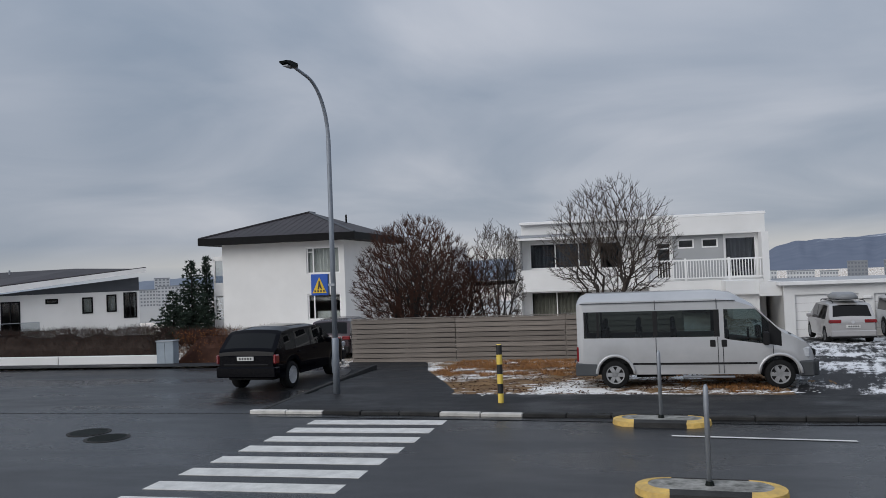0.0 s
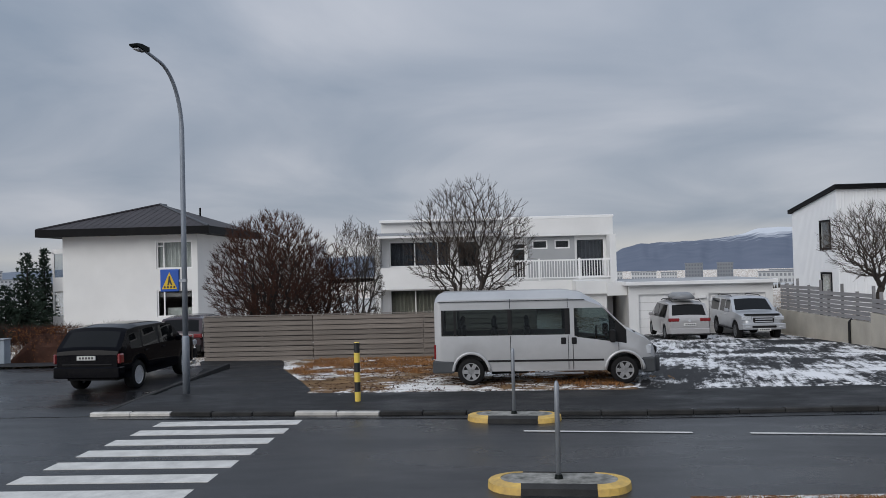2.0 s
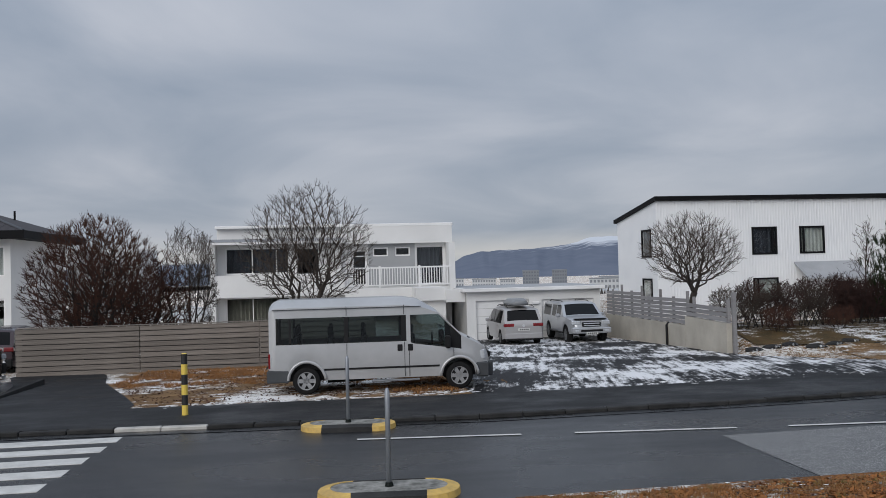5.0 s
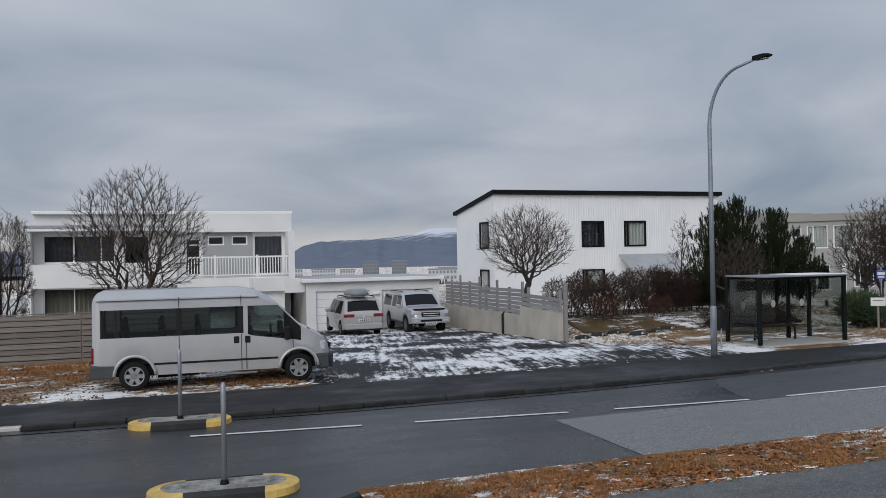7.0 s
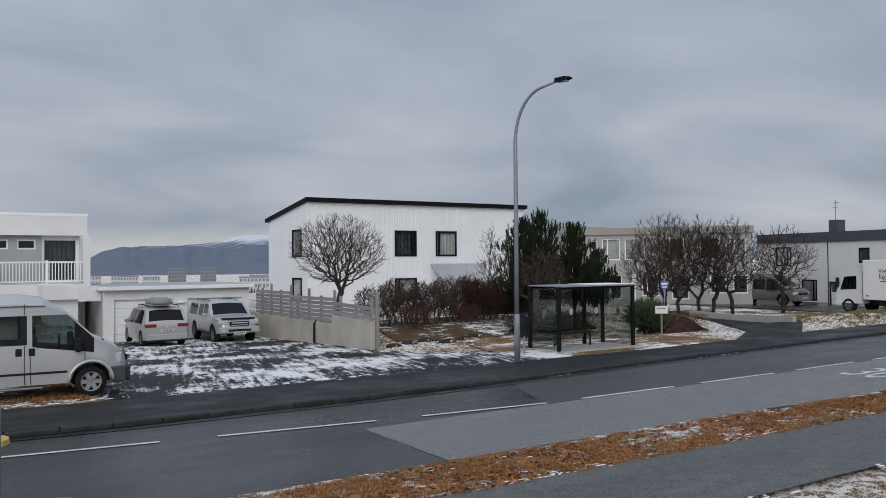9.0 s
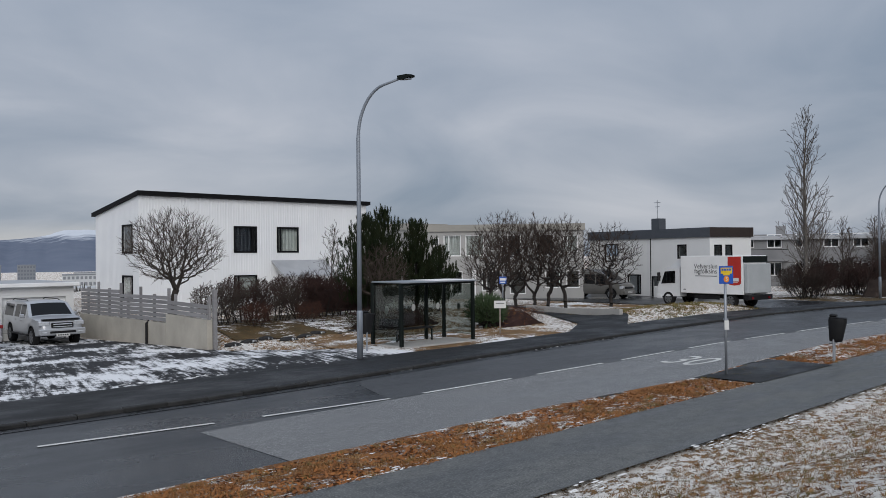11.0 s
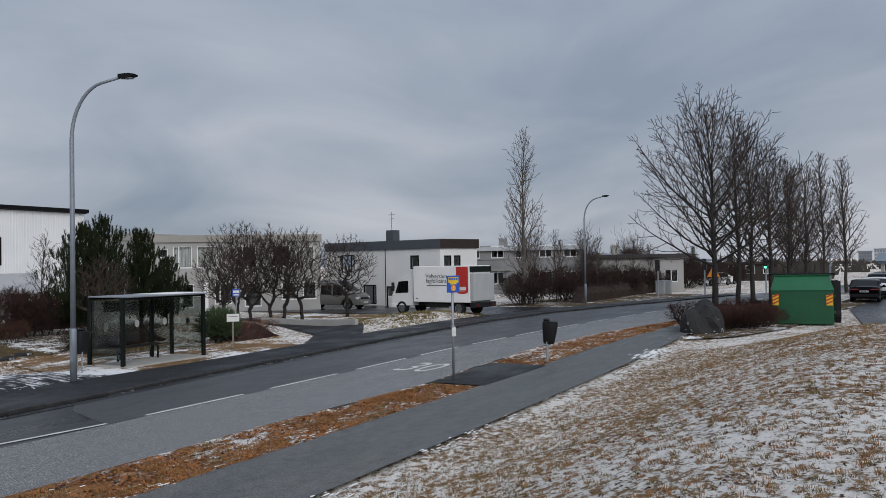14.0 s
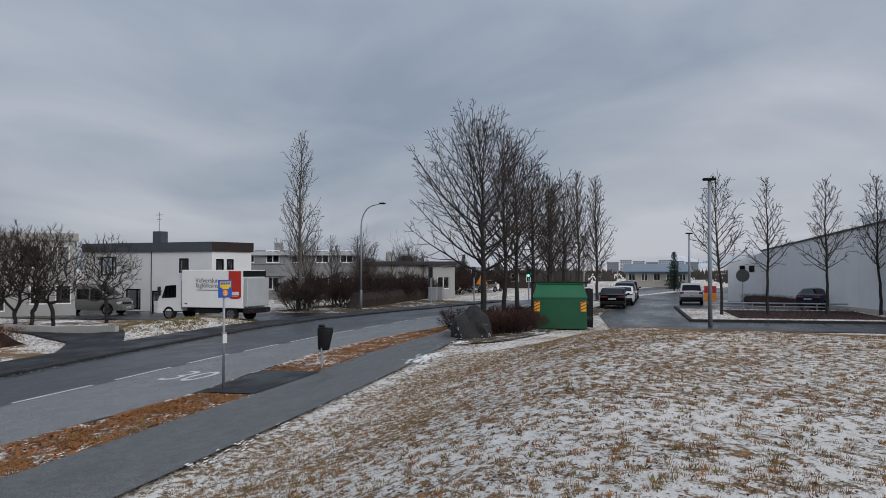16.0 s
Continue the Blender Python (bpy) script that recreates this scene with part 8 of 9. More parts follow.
clipped_hedge("low_bush", "low brown planting before the white hall", 66, 74, -13, -9, 0.7, TWIG_WINE, BUSH_GREEN, 9, 4000)
clipped_hedge("low_bush", "low bare planting in the kerbed bed", 47.5, 58, -14, -5.6, 0.2, TWIG_WINE, TWIG_DARK, 10, 2600)

# ---- street furniture ----
def board_fence():
    h = thing("board_fence", "weathered grey-brown horizontal board fence", "fence")
    x0, x1, y = -10.2, 1.6, 28.5
    n = 9
    L = x1 - x0
    for i in range(n):
        b = Mesh().box((0, -0.012, 0), (3.9, 0.012, 0.150), 0.004).data("board")
        b.materials.append(SLAT_WOOD)
        for k in range(3):
            ob = part("board", b, None, h)
            ob.matrix_basis = Matrix.Translation((x0 + k * 3.925, y + 0.004 * ((i + k) % 2), -0.33 + i * 0.178)) @ Matrix.Rotation(radians(((i * 7 + k * 3) % 5 - 2) * 0.03), 4, "Y")
    back = Mesh().box((0, -0.012, 0), (L, 0.012, 0.150), 0.004).data("board")
    back.materials.append(SLAT_WOOD)
    for i in range(n - 1):
        part("board", back, None, h).matrix_basis = Matrix.Translation((x0, y + 0.125, -0.24 + i * 0.178))
    for k in range(7):
        part("post", Mesh().box((x0 + 0.1 + k * 1.92, y + 0.02, -0.6), (x0 + 0.2 + k * 1.92, y + 0.11, 1.27)), SLAT_WOOD, h)
    part("cap_board", Mesh().box((x0, y - 0.03, 1.262), (x1, y + 0.12, 1.29), 0.005), SLAT_WOOD, h)
    g = thing("gate_post", "slim white chain post beside the fence", "post", Matrix.Translation((-10.5, 28.3, gz(-10.5, 28.3))))
    for i in range(5):
        part("bead", Mesh().tube([(0, 0, i * 0.15), (0, 0, i * 0.15 + 0.06), (0, 0, i * 0.15 + 0.13)], [0.04, 0.075, 0.04], 8), WHITE_PAINT, g)


board_fence()


def retaining_wall():
    h = thing("retaining_wall", "raw concrete retaining wall of the raised garden", "wall")
    out = Mesh()
    pts = [(25.6, 0.82), (29.2, 0.86), (29.22, 0.52), (39.6, 0.40)]
    f = lambda y: 13.1 + (y - 25.6) * 0.055
    for (ya, za), (yb, zb) in zip(pts, pts[1:]):
        if yb - ya < 0.1:
            continue
        xa, xb = f(ya), f(yb)
        out.add([(xa, ya, -1), (xb, yb, -1), (xb, yb, zb), (xa, ya, za), (xa + 0.2, ya, -1), (xb + 0.2, yb, -1), (xb + 0.2, yb, zb), (xa + 0.2, ya, za)], [(0, 1, 2, 3), (4, 5, 6, 7), (0, 1, 5, 4), (1, 2, 6, 5), (2, 3, 7, 6), (3, 0, 4, 7)])
    part("wall_face", out, CONCRETE, h)
    fe = thing("slat_fence", "silver-grey horizontal slat fence on the concrete wall", "fence")
    for (ya, za, yb, zb, n) in ((25.7, 0.82, 29.2, 0.86, 3), (29.22, 0.52, 34.4, 0.46, 6), (34.42, 0.46, 39.6, 0.40, 7)):
        for i in range(n):
            xa, xb = f(ya) + 0.06, f(yb) + 0.06
            za2, zb2 = za + 0.04 + i * 0.165, zb + 0.04 + i * 0.165
            part("slat", Mesh().add([(xa, ya, za2), (xb, yb, zb2), (xb, yb, zb2 + 0.138), (xa, ya, za2 + 0.138), (xa + 0.03, ya, za2), (xb + 0.03, yb, zb2), (xb + 0.03, yb, zb2 + 0.138), (xa + 0.03, ya, za2 + 0.138)], [(0, 1, 2, 3), (4, 5, 6, 7), (0, 1, 5, 4), (1, 2, 6, 5), (2, 3, 7, 6), (3, 0, 4, 7)]), SLAT_GREY, fe)
        k = 0
        y = ya
        while y <= yb:
            x = f(y) + 0.1
            t = za + n * 0.165 + (0.30 if k % 2 == 0 else 0.05)
            part("post", Mesh().box((x, y - 0.04, za - 0.1), (x + 0.09, y + 0.05, t)), SLAT_GREY, fe)
            y += 1.45
            k += 1
    part("post", Mesh().box((f(25.6) + 0.21, 25.5, -0.3), (f(25.6) + 0.33, 25.62, 1.85)), SLAT_GREY, fe)
    part("drain_pipe", Mesh().tube([(f(31.0) - 0.06, 31.0, -0.5), (f(31.0) - 0.06, 31.0, 0.42), (f(31.0) + 0.05, 31.0, 0.52)], 0.05, 8), BLACK_PLASTIC, h)
    rng = random.Random(5)
    for i in range(11):
        y = 24.4 + (i % 3) * 0.18
        x = 14.0 + i * 0.75
        s = rng.uniform(0.08, 0.17)
        boulder("garden_stone", "rough dark stone edging the garden bed", x, y + 1.1, gz(x, y + 1.1) - 0.03, s * 2.4, s * 1.2, s * 0.75, 100 + i, "garden stones", "stone")


def boulder(name, label, x, y, z, rx, ry, rz, seed, group="", category="boulder"):
    bm = bmesh.new()
    bmesh.ops.create_icosphere(bm, subdivisions=3 if rx > 0.7 else 2, radius=1.0)
    for v in bm.verts:
        k = 1 + 0.32 * noise.noise(v.co * 1.1 + Vector((seed, 0, 0))) + 0.14 * noise.noise(v.co * 3 + Vector((0, seed, 0)))
        v.co = Vector((v.co.x * rx * k, v.co.y * ry * k, v.co.z * rz * k))
    me = bpy.data.meshes.new(name)
    bm.to_mesh(me)
    bm.free()
    return solid(name, me, ROCK, label, category, group=group, m=Matrix.Translation((x, y, z + rz * 0.35)))


retaining_wall()


def street_lamp(x, y, z, toward, h_straight=6.5, reach=1.6, label="tall blue-grey steel street lamp with curved arm"):
    lamp = thing("street_lamp", label, "street lamp", Matrix.Translation((x, y, z)) @ Matrix.Rotation(toward, 4, "Z"), "street lamps")
    part("base", Mesh().tube([(0, 0, 0), (0, 0, 1.3), (0, 0, 1.36)], [0.085, 0.085, 0.062], 14), LAMP_STEEL, lamp, smooth=True)
    pts = [(0, 0, 1.3), (0, 0, 4.0), (0, 0, h_straight - 0.4)]
    for k in range(1, 11):
        a = radians(8 * k)
        pts.append((reach * 0.62 * (1 - math.cos(a)), 0, h_straight - 0.4 + 1.45 * math.sin(a)))
    e = Vector(pts[-1])
    pts.append((e.x + reach * 0.38, 0, e.z + 0.14))
    part("pole", Mesh().tube(pts, [0.065, 0.06, 0.055] + [0.048 - 0.001 * k for k in range(10)] + [0.035], 12), LAMP_STEEL, lamp, smooth=True)
    t = Vector(pts[-1])
    hd = Mesh().prism([(t.x - 0.10, t.z - 0.045), (t.x + 0.08, t.z - 0.06), (t.x + 0.33, t.z - 0.005), (t.x + 0.35, t.z + 0.035), (t.x + 0.18, t.z + 0.065), (t.x - 0.10, t.z + 0.05)], -0.10, 0.10)
    head = part("head", hd, DARK_STEEL, lamp, "flat dark lamp head")
    part("lens", Mesh().box((t.x + 0.08, -0.07, t.z - 0.065), (t.x + 0.26, 0.07, t.z - 0.04)), STEEL, head)
    part("hatch", Mesh().box((-0.035, -0.092, 0.5), (0.035, -0.08, 0.9), 0.004), LAMP_STEEL, lamp)
    return lamp


street_lamp(-7.2, 18.62, 0.06, radians(257.5), 6.55)
street_lamp(13.97, 18.3, 0.06, radians(-70), 6.55)
street_lamp(54.6, 18.4, 0.03, radians(-88), 6.2)


def square_lamp(x, y, z, hgt, label):
    lamp = thing("lamp_post", label, "street lamp", Matrix.Translation((x, y, z)))
    part("pole", Mesh().tube([(0, 0, 0), (0, 0, hgt * 0.5), (0, 0, hgt)], [0.11, 0.10, 0.07], 12), LAMP_STEEL, lamp, smooth=True)
    part("head", Mesh().box((-0.2, -0.32, hgt), (0.2, 0.32, hgt + 0.12), 0.04), DARK_STEEL, lamp)


square_lamp(43.3, -3.8, 0.0, 7.3, "straight grey lamp post with flat head")
square_lamp(78, -5.2, 0.0, 6.0, "far straight lamp post in the lot")
square_lamp(100, 5.5, 0.0, 6.5, "far straight lamp post by the street")

# pedestrian sign on the lamp post
sg = thing("crossing_sign", "blue and yellow pedestrian crossing sign on the post", "road sign", Matrix.Translation((-7.5, 18.55, 2.45)))
part("plate", Mesh().box((-0.24, -0.03, 0), (0.20, 0.0, 0.52), 0.012), SIGN_BLUE, sg)
part("triangle", Mesh().prism([(-0.20, 0.06), (0.16, 0.06), (-0.02, 0.45)], -0.036, -0.031), SIGN_YELLOW, sg)
for k in range(4):
    part("stripe", Mesh().box((-0.15 + k * 0.075, -0.041, 0.085), (-0.11 + k * 0.075, -0.037, 0.13)), INK, sg)
part("walker_shape", Mesh().prism([(-0.07, 0.15), (-0.035, 0.15), (-0.015, 0.22), (0.02, 0.15), (0.05, 0.15), (0.01, 0.28), (-0.005, 0.36), (-0.035, 0.36), (-0.045, 0.26)], -0.041, -0.037), INK, sg)
part("back_box", Mesh().box((-0.24, 0.0, 0), (0.20, 0.09, 0.52), 0.01), STEEL, sg)
part("clamp", Mesh().box((0.2, -0.02, 0.22), (0.36, 0.10, 0.28)), STEEL, sg)


def striped_bollard():
    b = thing("striped_bollard", "black and yellow striped marker post", "bollard", Matrix.Translation((-2.95, 17.1, 0.07)))
    for i in range(6):
        part("band", Mesh().tube([(0, 0, i * 0.206), (0, 0, (i + 1) * 0.206)], [0.062, 0.062], 14), POST_YELLOW if i % 2 == 0 else BLACK_BAND, b, "yellow band" if i % 2 == 0 else "black band")
    part("cap", Mesh().tube([(0, 0, 1.236), (0, 0, 1.25)], [0.055, 0.045], 14), POST_YELLOW, b)


striped_bollard()


def traffic_island(x, y, lx, ly, deg, hpost, label):
    t = thing("traffic_island", label, "traffic island", Matrix.Translation((x, y, 0)) @ Matrix.Rotation(radians(deg), 4, "Z"), "traffic islands")

    def outline(a, b, n=10):
        r = b
        o = []
        for k in range(n + 1):
            an = -math.pi / 2 + math.pi * k / n
            o.append((a - r + r * math.cos(an), r * math.sin(an)))
        for k in range(n + 1):
            an = math.pi / 2 + math.pi * k / n
            o.append((-a + r + r * math.cos(an), r * math.sin(an)))
        return o

    o1, o2 = outline(lx, ly), outline(lx - 0.17, ly - 0.17)
    n = len(o1)
    for nm, sel, ma, lb in (("end_kerb", lambda cx: cx > lx - 0.44, YELLOW, "worn yellow kerb end"), ("end_kerb", lambda cx: cx < -lx + 0.44, YELLOW, "worn yellow kerb end"), ("side_kerb", lambda cx: abs(cx) <= lx - 0.44, KERB, "grey kerb side")):
        me = Mesh()
        pts1, pts2 = list(o1), list(o2)
        dense1, dense2 = [], []
        for i in range(n):
            a1, b1, a2, b2 = o1[i], o1[(i + 1) % n], o2[i], o2[(i + 1) % n]
            m = 12 if abs(a1[0] - b1[0]) > 0.3 else 1
            for k in range(m):
                f = k / m
                dense1.append((a1[0] + (b1[0] - a1[0]) * f, a1[1] + (b1[1] - a1[1]) * f))
                dense2.append((a2[0] + (b2[0] - a2[0]) * f, a2[1] + (b2[1] - a2[1]) * f))
        N = len(dense1)
        for i in range(N):
            j = (i + 1) % N
            (xa, ya), (xb, yb), (xc, yc), (xd, yd) = dense1[i], dense1[j], dense2[j], dense2[i]
            if not sel((xa + xb) / 2):
                continue
            me.add([(xa, ya, -0.02), (xb, yb, -0.02), (xb * 0.985, yb * 0.96, 0.085), (xa * 0.985, ya * 0.96, 0.085), (xc, yc, 0.115), (xd, yd, 0.115), (xc, yc, 0.0), (xd, yd, 0.0)], [(0, 1, 2, 3), (3, 2, 4, 5), (5, 4, 6, 7)])
        part(nm, weld(me.data(nm)), ma, t, lb)
    part("paved_top", Mesh().add([(px, py, 0.107) for px, py in o2], [tuple(range(n))]), mat("mossy_island_paving", (0.40, 0.39, 0.365), (0.085, 0.086, 0.075), 5.5, 0.85, 0.5, fine=18), t, "mossy worn concrete top")
    part("post", Mesh().tube([(0, 0, 0.1), (0, 0, hpost - 0.05), (0, 0, hpost)], [0.033, 0.033, 0.015], 12), STEEL, t, "grey steel marker post", True)
    part("socket", Mesh().tube([(0, 0, 0.10), (0, 0, 0.16)], [0.06, 0.045], 12), DARK_STEEL, t)


traffic_island(0.28, 15.2, 0.88, 0.42, -6, 1.33, "small kerbed traffic island with yellow ends and post")
traffic_island(0.68, 10.56, 0.93, 0.45, -5, 1.37, "small kerbed traffic island with worn yellow ends")


def bus_shelter():
    h = thing("bus_shelter", "dark steel bus shelter with tinted glass walls", "bus shelter", Matrix.Translation((16.78, 19.85, 0.03)))
    L, D, H = 3.28, 1.45, 2.02
    part("slab", Mesh().box((0.0, -0.2, -0.08), (L, D - 0.25, 0.012), 0.01), SLAB, h, "pale concrete floor slab")
    posts = [(0.03, 0), (L - 0.03, 0.0), (0.03, D), (1.2, D), (2.4, D), (L - 0.03, D)]
    for x, y in posts:
        part("post", Mesh().box((x - 0.055, y - 0.055, 0), (x + 0.055, y + 0.055, H), 0.01), DARK_STEEL, h)
    for a, b in ((0.09, 1.14), (1.26, 2.34), (2.46, L - 0.09)):
        part("glass_panel", Mesh().box((a, D - 0.006, 0.18), (b, D + 0.006, H - 0.1)), SHELTER_GLASS, h)
    for x in (0.03, L - 0.03):
        part("glass_panel", Mesh().box((x - 0.006, 0.06, 0.18), (x + 0.006, D - 0.06, H - 0.1)), SHELTER_GLASS, h)
    for i, (x, y, along) in enumerate([(0.03, 0.75, 1), (0.62, D - 0.012, 0), (1.8, D - 0.012, 0), (2.95, D - 0.012, 0), (L - 0.03, 0.7, 1)]):
        ring = [(0.085 * math.cos(k * math.pi / 10), 1.12 + 0.12 * math.sin(k * math.pi / 10)) for k in range(20)]
        me = Mesh().prism(ring, -0.003, 0.003)
        if along:
            me.turned(Matrix.Rotation(radians(90), 4, "Z"))
        me.turned(Matrix.Translation((x + (0.012 if along else 0), y, 0)))
        part("sticker", me, SIGN_WHITE, h, "round pale sticker on the glass")
    part("roof", Mesh().box((0.02, -0.2, H), (L - 0.02, D + 0.06, H + 0.045), 0.012), STEEL, h, "flat pale roof sheet")
    part("roof_frame", Mesh().box((0.02, -0.06, H - 0.07), (L - 0.02, 0.05, H)).box((0.02, D - 0.05, H - 0.07), (L - 0.02, D + 0.05, H)), DARK_STEEL, h)
    part("roof_snow", Mesh().box((1.5, -0.1, H + 0.047), (3.3, D - 0.2, H + 0.062), 0.004), SNOW, h)
    bench = part("bench", Mesh().box((0.75, D - 0.55, 0.43), (2.3, D - 0.2, 0.48), 0.01), BLACK_PLASTIC, h, "dark slatted bench")
    for x in (0.85, 2.2):
        part("bench_leg", Mesh().tube([(x, D - 0.5, 0.0), (x, D - 0.5, 0.38), (x, D - 0.38, 0.44)], 0.03, 8).tube([(x, D - 0.25, 0.0), (x, D - 0.25, 0.44)], 0.03, 8), DARK_STEEL, bench)


bus_shelter()


def litter_bin(x, y, z, label, deg=0, tilt=4):
    b = thing("litter_bin", label, "litter bin", Matrix.Translation((x, y, z)) @ Matrix.Rotation(radians(deg), 4, "Z"))
    part("post", Mesh().tube([(0.0, -0.12, 0), (0.0, -0.12, 0.8)], 0.025, 8).tube([(0.0, 0.1, 0), (0.0, 0.1, 0.5)], 0.025, 8), STEEL, b)
    me = Mesh()
    rings = [(0.52, 0.15, 0.13), (0.6, 0.17, 0.15), (1.05, 0.225, 0.20), (1.14, 0.22, 0.19)]
    n = 16
    for z2, a, c in rings:
        for k in range(n):
            an = 2 * math.pi * k / n
            cx, cy = math.cos(an), math.sin(an)
            me.v.append((a * abs(cx) ** 0.6 * math.copysign(1, cx), c * abs(cy) ** 0.6 * math.copysign(1, cy), z2))
    me.f = [(i * n + k, i * n + (k + 1) % n, (i + 1) * n + (k + 1) % n, (i + 1) * n + k) for i in range(len(rings) - 1) for k in range(n)] + [tuple(range(n))]
    me.turned(Matrix.Rotation(radians(tilt), 4, "Y"))
    part("bucket", me, BLACK_PLASTIC, b, "dark green plastic bucket", True)
    part("lid", Mesh().box((-0.2, -0.18, 1.13), (0.22, 0.18, 1.17), 0.02).box((-0.2, -0.16, 1.17), (-0.02, 0.16, 1.24), 0.03).turned(Matrix.Rotation(radians(tilt), 4, "Y")), BLACK_PLASTIC, b)


litter_bin(22.4, 8.75, 0.03, "dark green litter bin leaning on a steel post", -75, 5)
litter_bin(15.6, 20.2, 0.0, "dark litter bin beside the bus shelter", 0)

# bus stop sign
st = thing("bus_stop_sign", "bus stop post with blue and yellow sign", "bus stop sign", Matrix.Translation((18.05, 9.53, 0.03)) @ Matrix.Rotation(radians(-28), 4, "Z"))
part("post", Mesh().tube([(0, 0, 0), (0, 0, 2.5)], [0.032, 0.032], 10), STEEL, st, smooth=True)
part("plate", Mesh().box((-0.19, -0.05, 2.16), (0.19, -0.035, 2.58), 0.006), SIGN_BLUE, st)
bus = part("bus_shape", Mesh().box((-0.15, -0.056, 2.40), (0.15, -0.051, 2.54)).box((-0.09, -0.056, 2.36), (0.09, -0.051, 2.40)), SIGN_YELLOW, st, "yellow bus pictogram")
for k in range(4):
    part("window_mark", Mesh().box((-0.13 + k * 0.068, -0.060, 2.47), (-0.08 + k * 0.068, -0.057, 2.52)), SIGN_BLUE, bus)
part("route_disc", Mesh().tube([(0, -0.05, 2.27), (0, -0.057, 2.27)], [0.075, 0.075], 16), SIGN_ORANGE, st)
text_thing("S", 0.13, Matrix.Translation((0, -0.060, 2.27)) @ Matrix.Rotation(radians(90), 4, "X"), SIGN_WHITE, "lettering", "white letter", "", st)
part("timetable", Mesh().box((-0.06, -0.05, 1.08), (0.06, -0.034, 1.30), 0.004), SIGN_WHITE, st, "small white timetable box")
part("clamp", Mesh().box((-0.045, -0.045, 1.3), (0.045, 0.04, 1.34)), STEEL, st)

# small signs by the driveway
sn = thing("notice_post", "small white notice board on a wooden post", "sign", Matrix.Translation((22.6, 20.95, gz(22.6, 20.95))) @ Matrix.Rotation(radians(-45), 4, "Z"))
part("post", Mesh().box((-0.03, -0.03, 0), (0.03, 0.03, 1.15)), SLAT_WOOD, sn)
part("board", Mesh().box((-0.22, -0.05, 0.98), (0.22, -0.032, 1.26), 0.005), SIGN_WHITE, sn)
part("line", Mesh().box((-0.16, -0.054, 1.15), (0.16, -0.051, 1.17)), INK, sn)
bs = thing("street_sign", "small blue and white sign on a slim post", "road sign", Matrix.Translation((25.0, 23.0, gz(25.0, 23.0))) @ Matrix.Rotation(radians(-45), 4, "Z"))
part("post", Mesh().tube([(0, 0, 0), (0, 0, 2.2)], 0.025, 8), STEEL, bs)
part("plate", Mesh().box((-0.15, -0.045, 1.78), (0.15, -0.03, 2.08), 0.005), SIGN_BLUE, bs)
part("bars", Mesh().box((-0.12, -0.05, 1.92), (0.12, -0.046, 2.02)).box((-0.1, -0.05, 1.82), (0.1, -0.046, 1.87)), SIGN_WHITE, bs)

# low white wall along the driveway, and hedge wall across the side street
gw = thing("garden_wall", "low white-painted concrete garden wall beside driveway", "wall")
for a, b in (((31.5, 21.75), (32.2, 25.0)), ((32.2, 25.0), (32.9, 28.6))):
    v = Vector((b[0] - a[0], b[1] - a[1]))
    nrm = Vector((-v.y, v.x)).normalized() * 0.2
    za, zb = gz(*a), gz(*b)
    part("wall_stretch", Mesh().add([(a[0], a[1], za - 0.2), (b[0], b[1], zb - 0.2), (b[0], b[1], zb + 0.33), (a[0], a[1], za + 0.30), (a[0] - nrm.x, a[1] - nrm.y, za - 0.2), (b[0] - nrm.x, b[1] - nrm.y, zb - 0.2), (b[0] - nrm.x, b[1] - nrm.y, zb + 0.33), (a[0] - nrm.x, a[1] - nrm.y, za + 0.30)], [(0, 1, 2, 3), (4, 5, 6, 7), (0, 1, 5, 4), (1, 2, 6, 5), (2, 3, 7, 6), (3, 0, 4, 7)]), SLAB, gw)
hw_ = thing("low_wall", "low white-painted wall below the hedge", "wall")
for k in range(5):
    part("wall_stretch", Mesh().box((-40 + k * 4.42, 28.1, -0.7), (-40 + (k + 1) * 4.42 - 0.02, 28.35, 0.12), 0.02), WHITE_WALL, hw_)
sheet("pavement_west", [(-60, 27.0)], [(-60, 28.1), (-17, 28.1), (-10.5, 28.4)], -60, -10.4, 40, 2, PAVE, "narrow asphalt pavement below the hedge", "pavement", lift=0.12)
cab = thing("utility_cabinet", "grey-blue weathered utility cabinet by the hedge", "cabinet", Matrix.Translation((-17.6, 28.25, -0.33)))
part("body", Mesh().box((-0.36, -0.2, 0), (0.36, 0.2, 0.96), 0.015), mat("grey_blue_cabinet", (0.30, 0.35, 0.40), (0.22, 0.26, 0.30), 2.5, 0.6), cab)
part("lid", Mesh().box((-0.39, -0.23, 0.96), (0.39, 0.23, 1.01), 0.015), STEEL, cab)
part("door_gap", Mesh().box((-0.006, -0.204, 0.08), (0.006, -0.199, 0.92)), DARK_STEEL, cab)
part("foot", Mesh().box((-0.4, -0.26, -0.05), (0.4, 0.24, 0.06), 0.01), CONCRETE, cab)

boulder("boulder", "large dark boulder with traces of snow", 33.9, 6.55, -0.12, 1.0, 0.85, 1.02, 7)


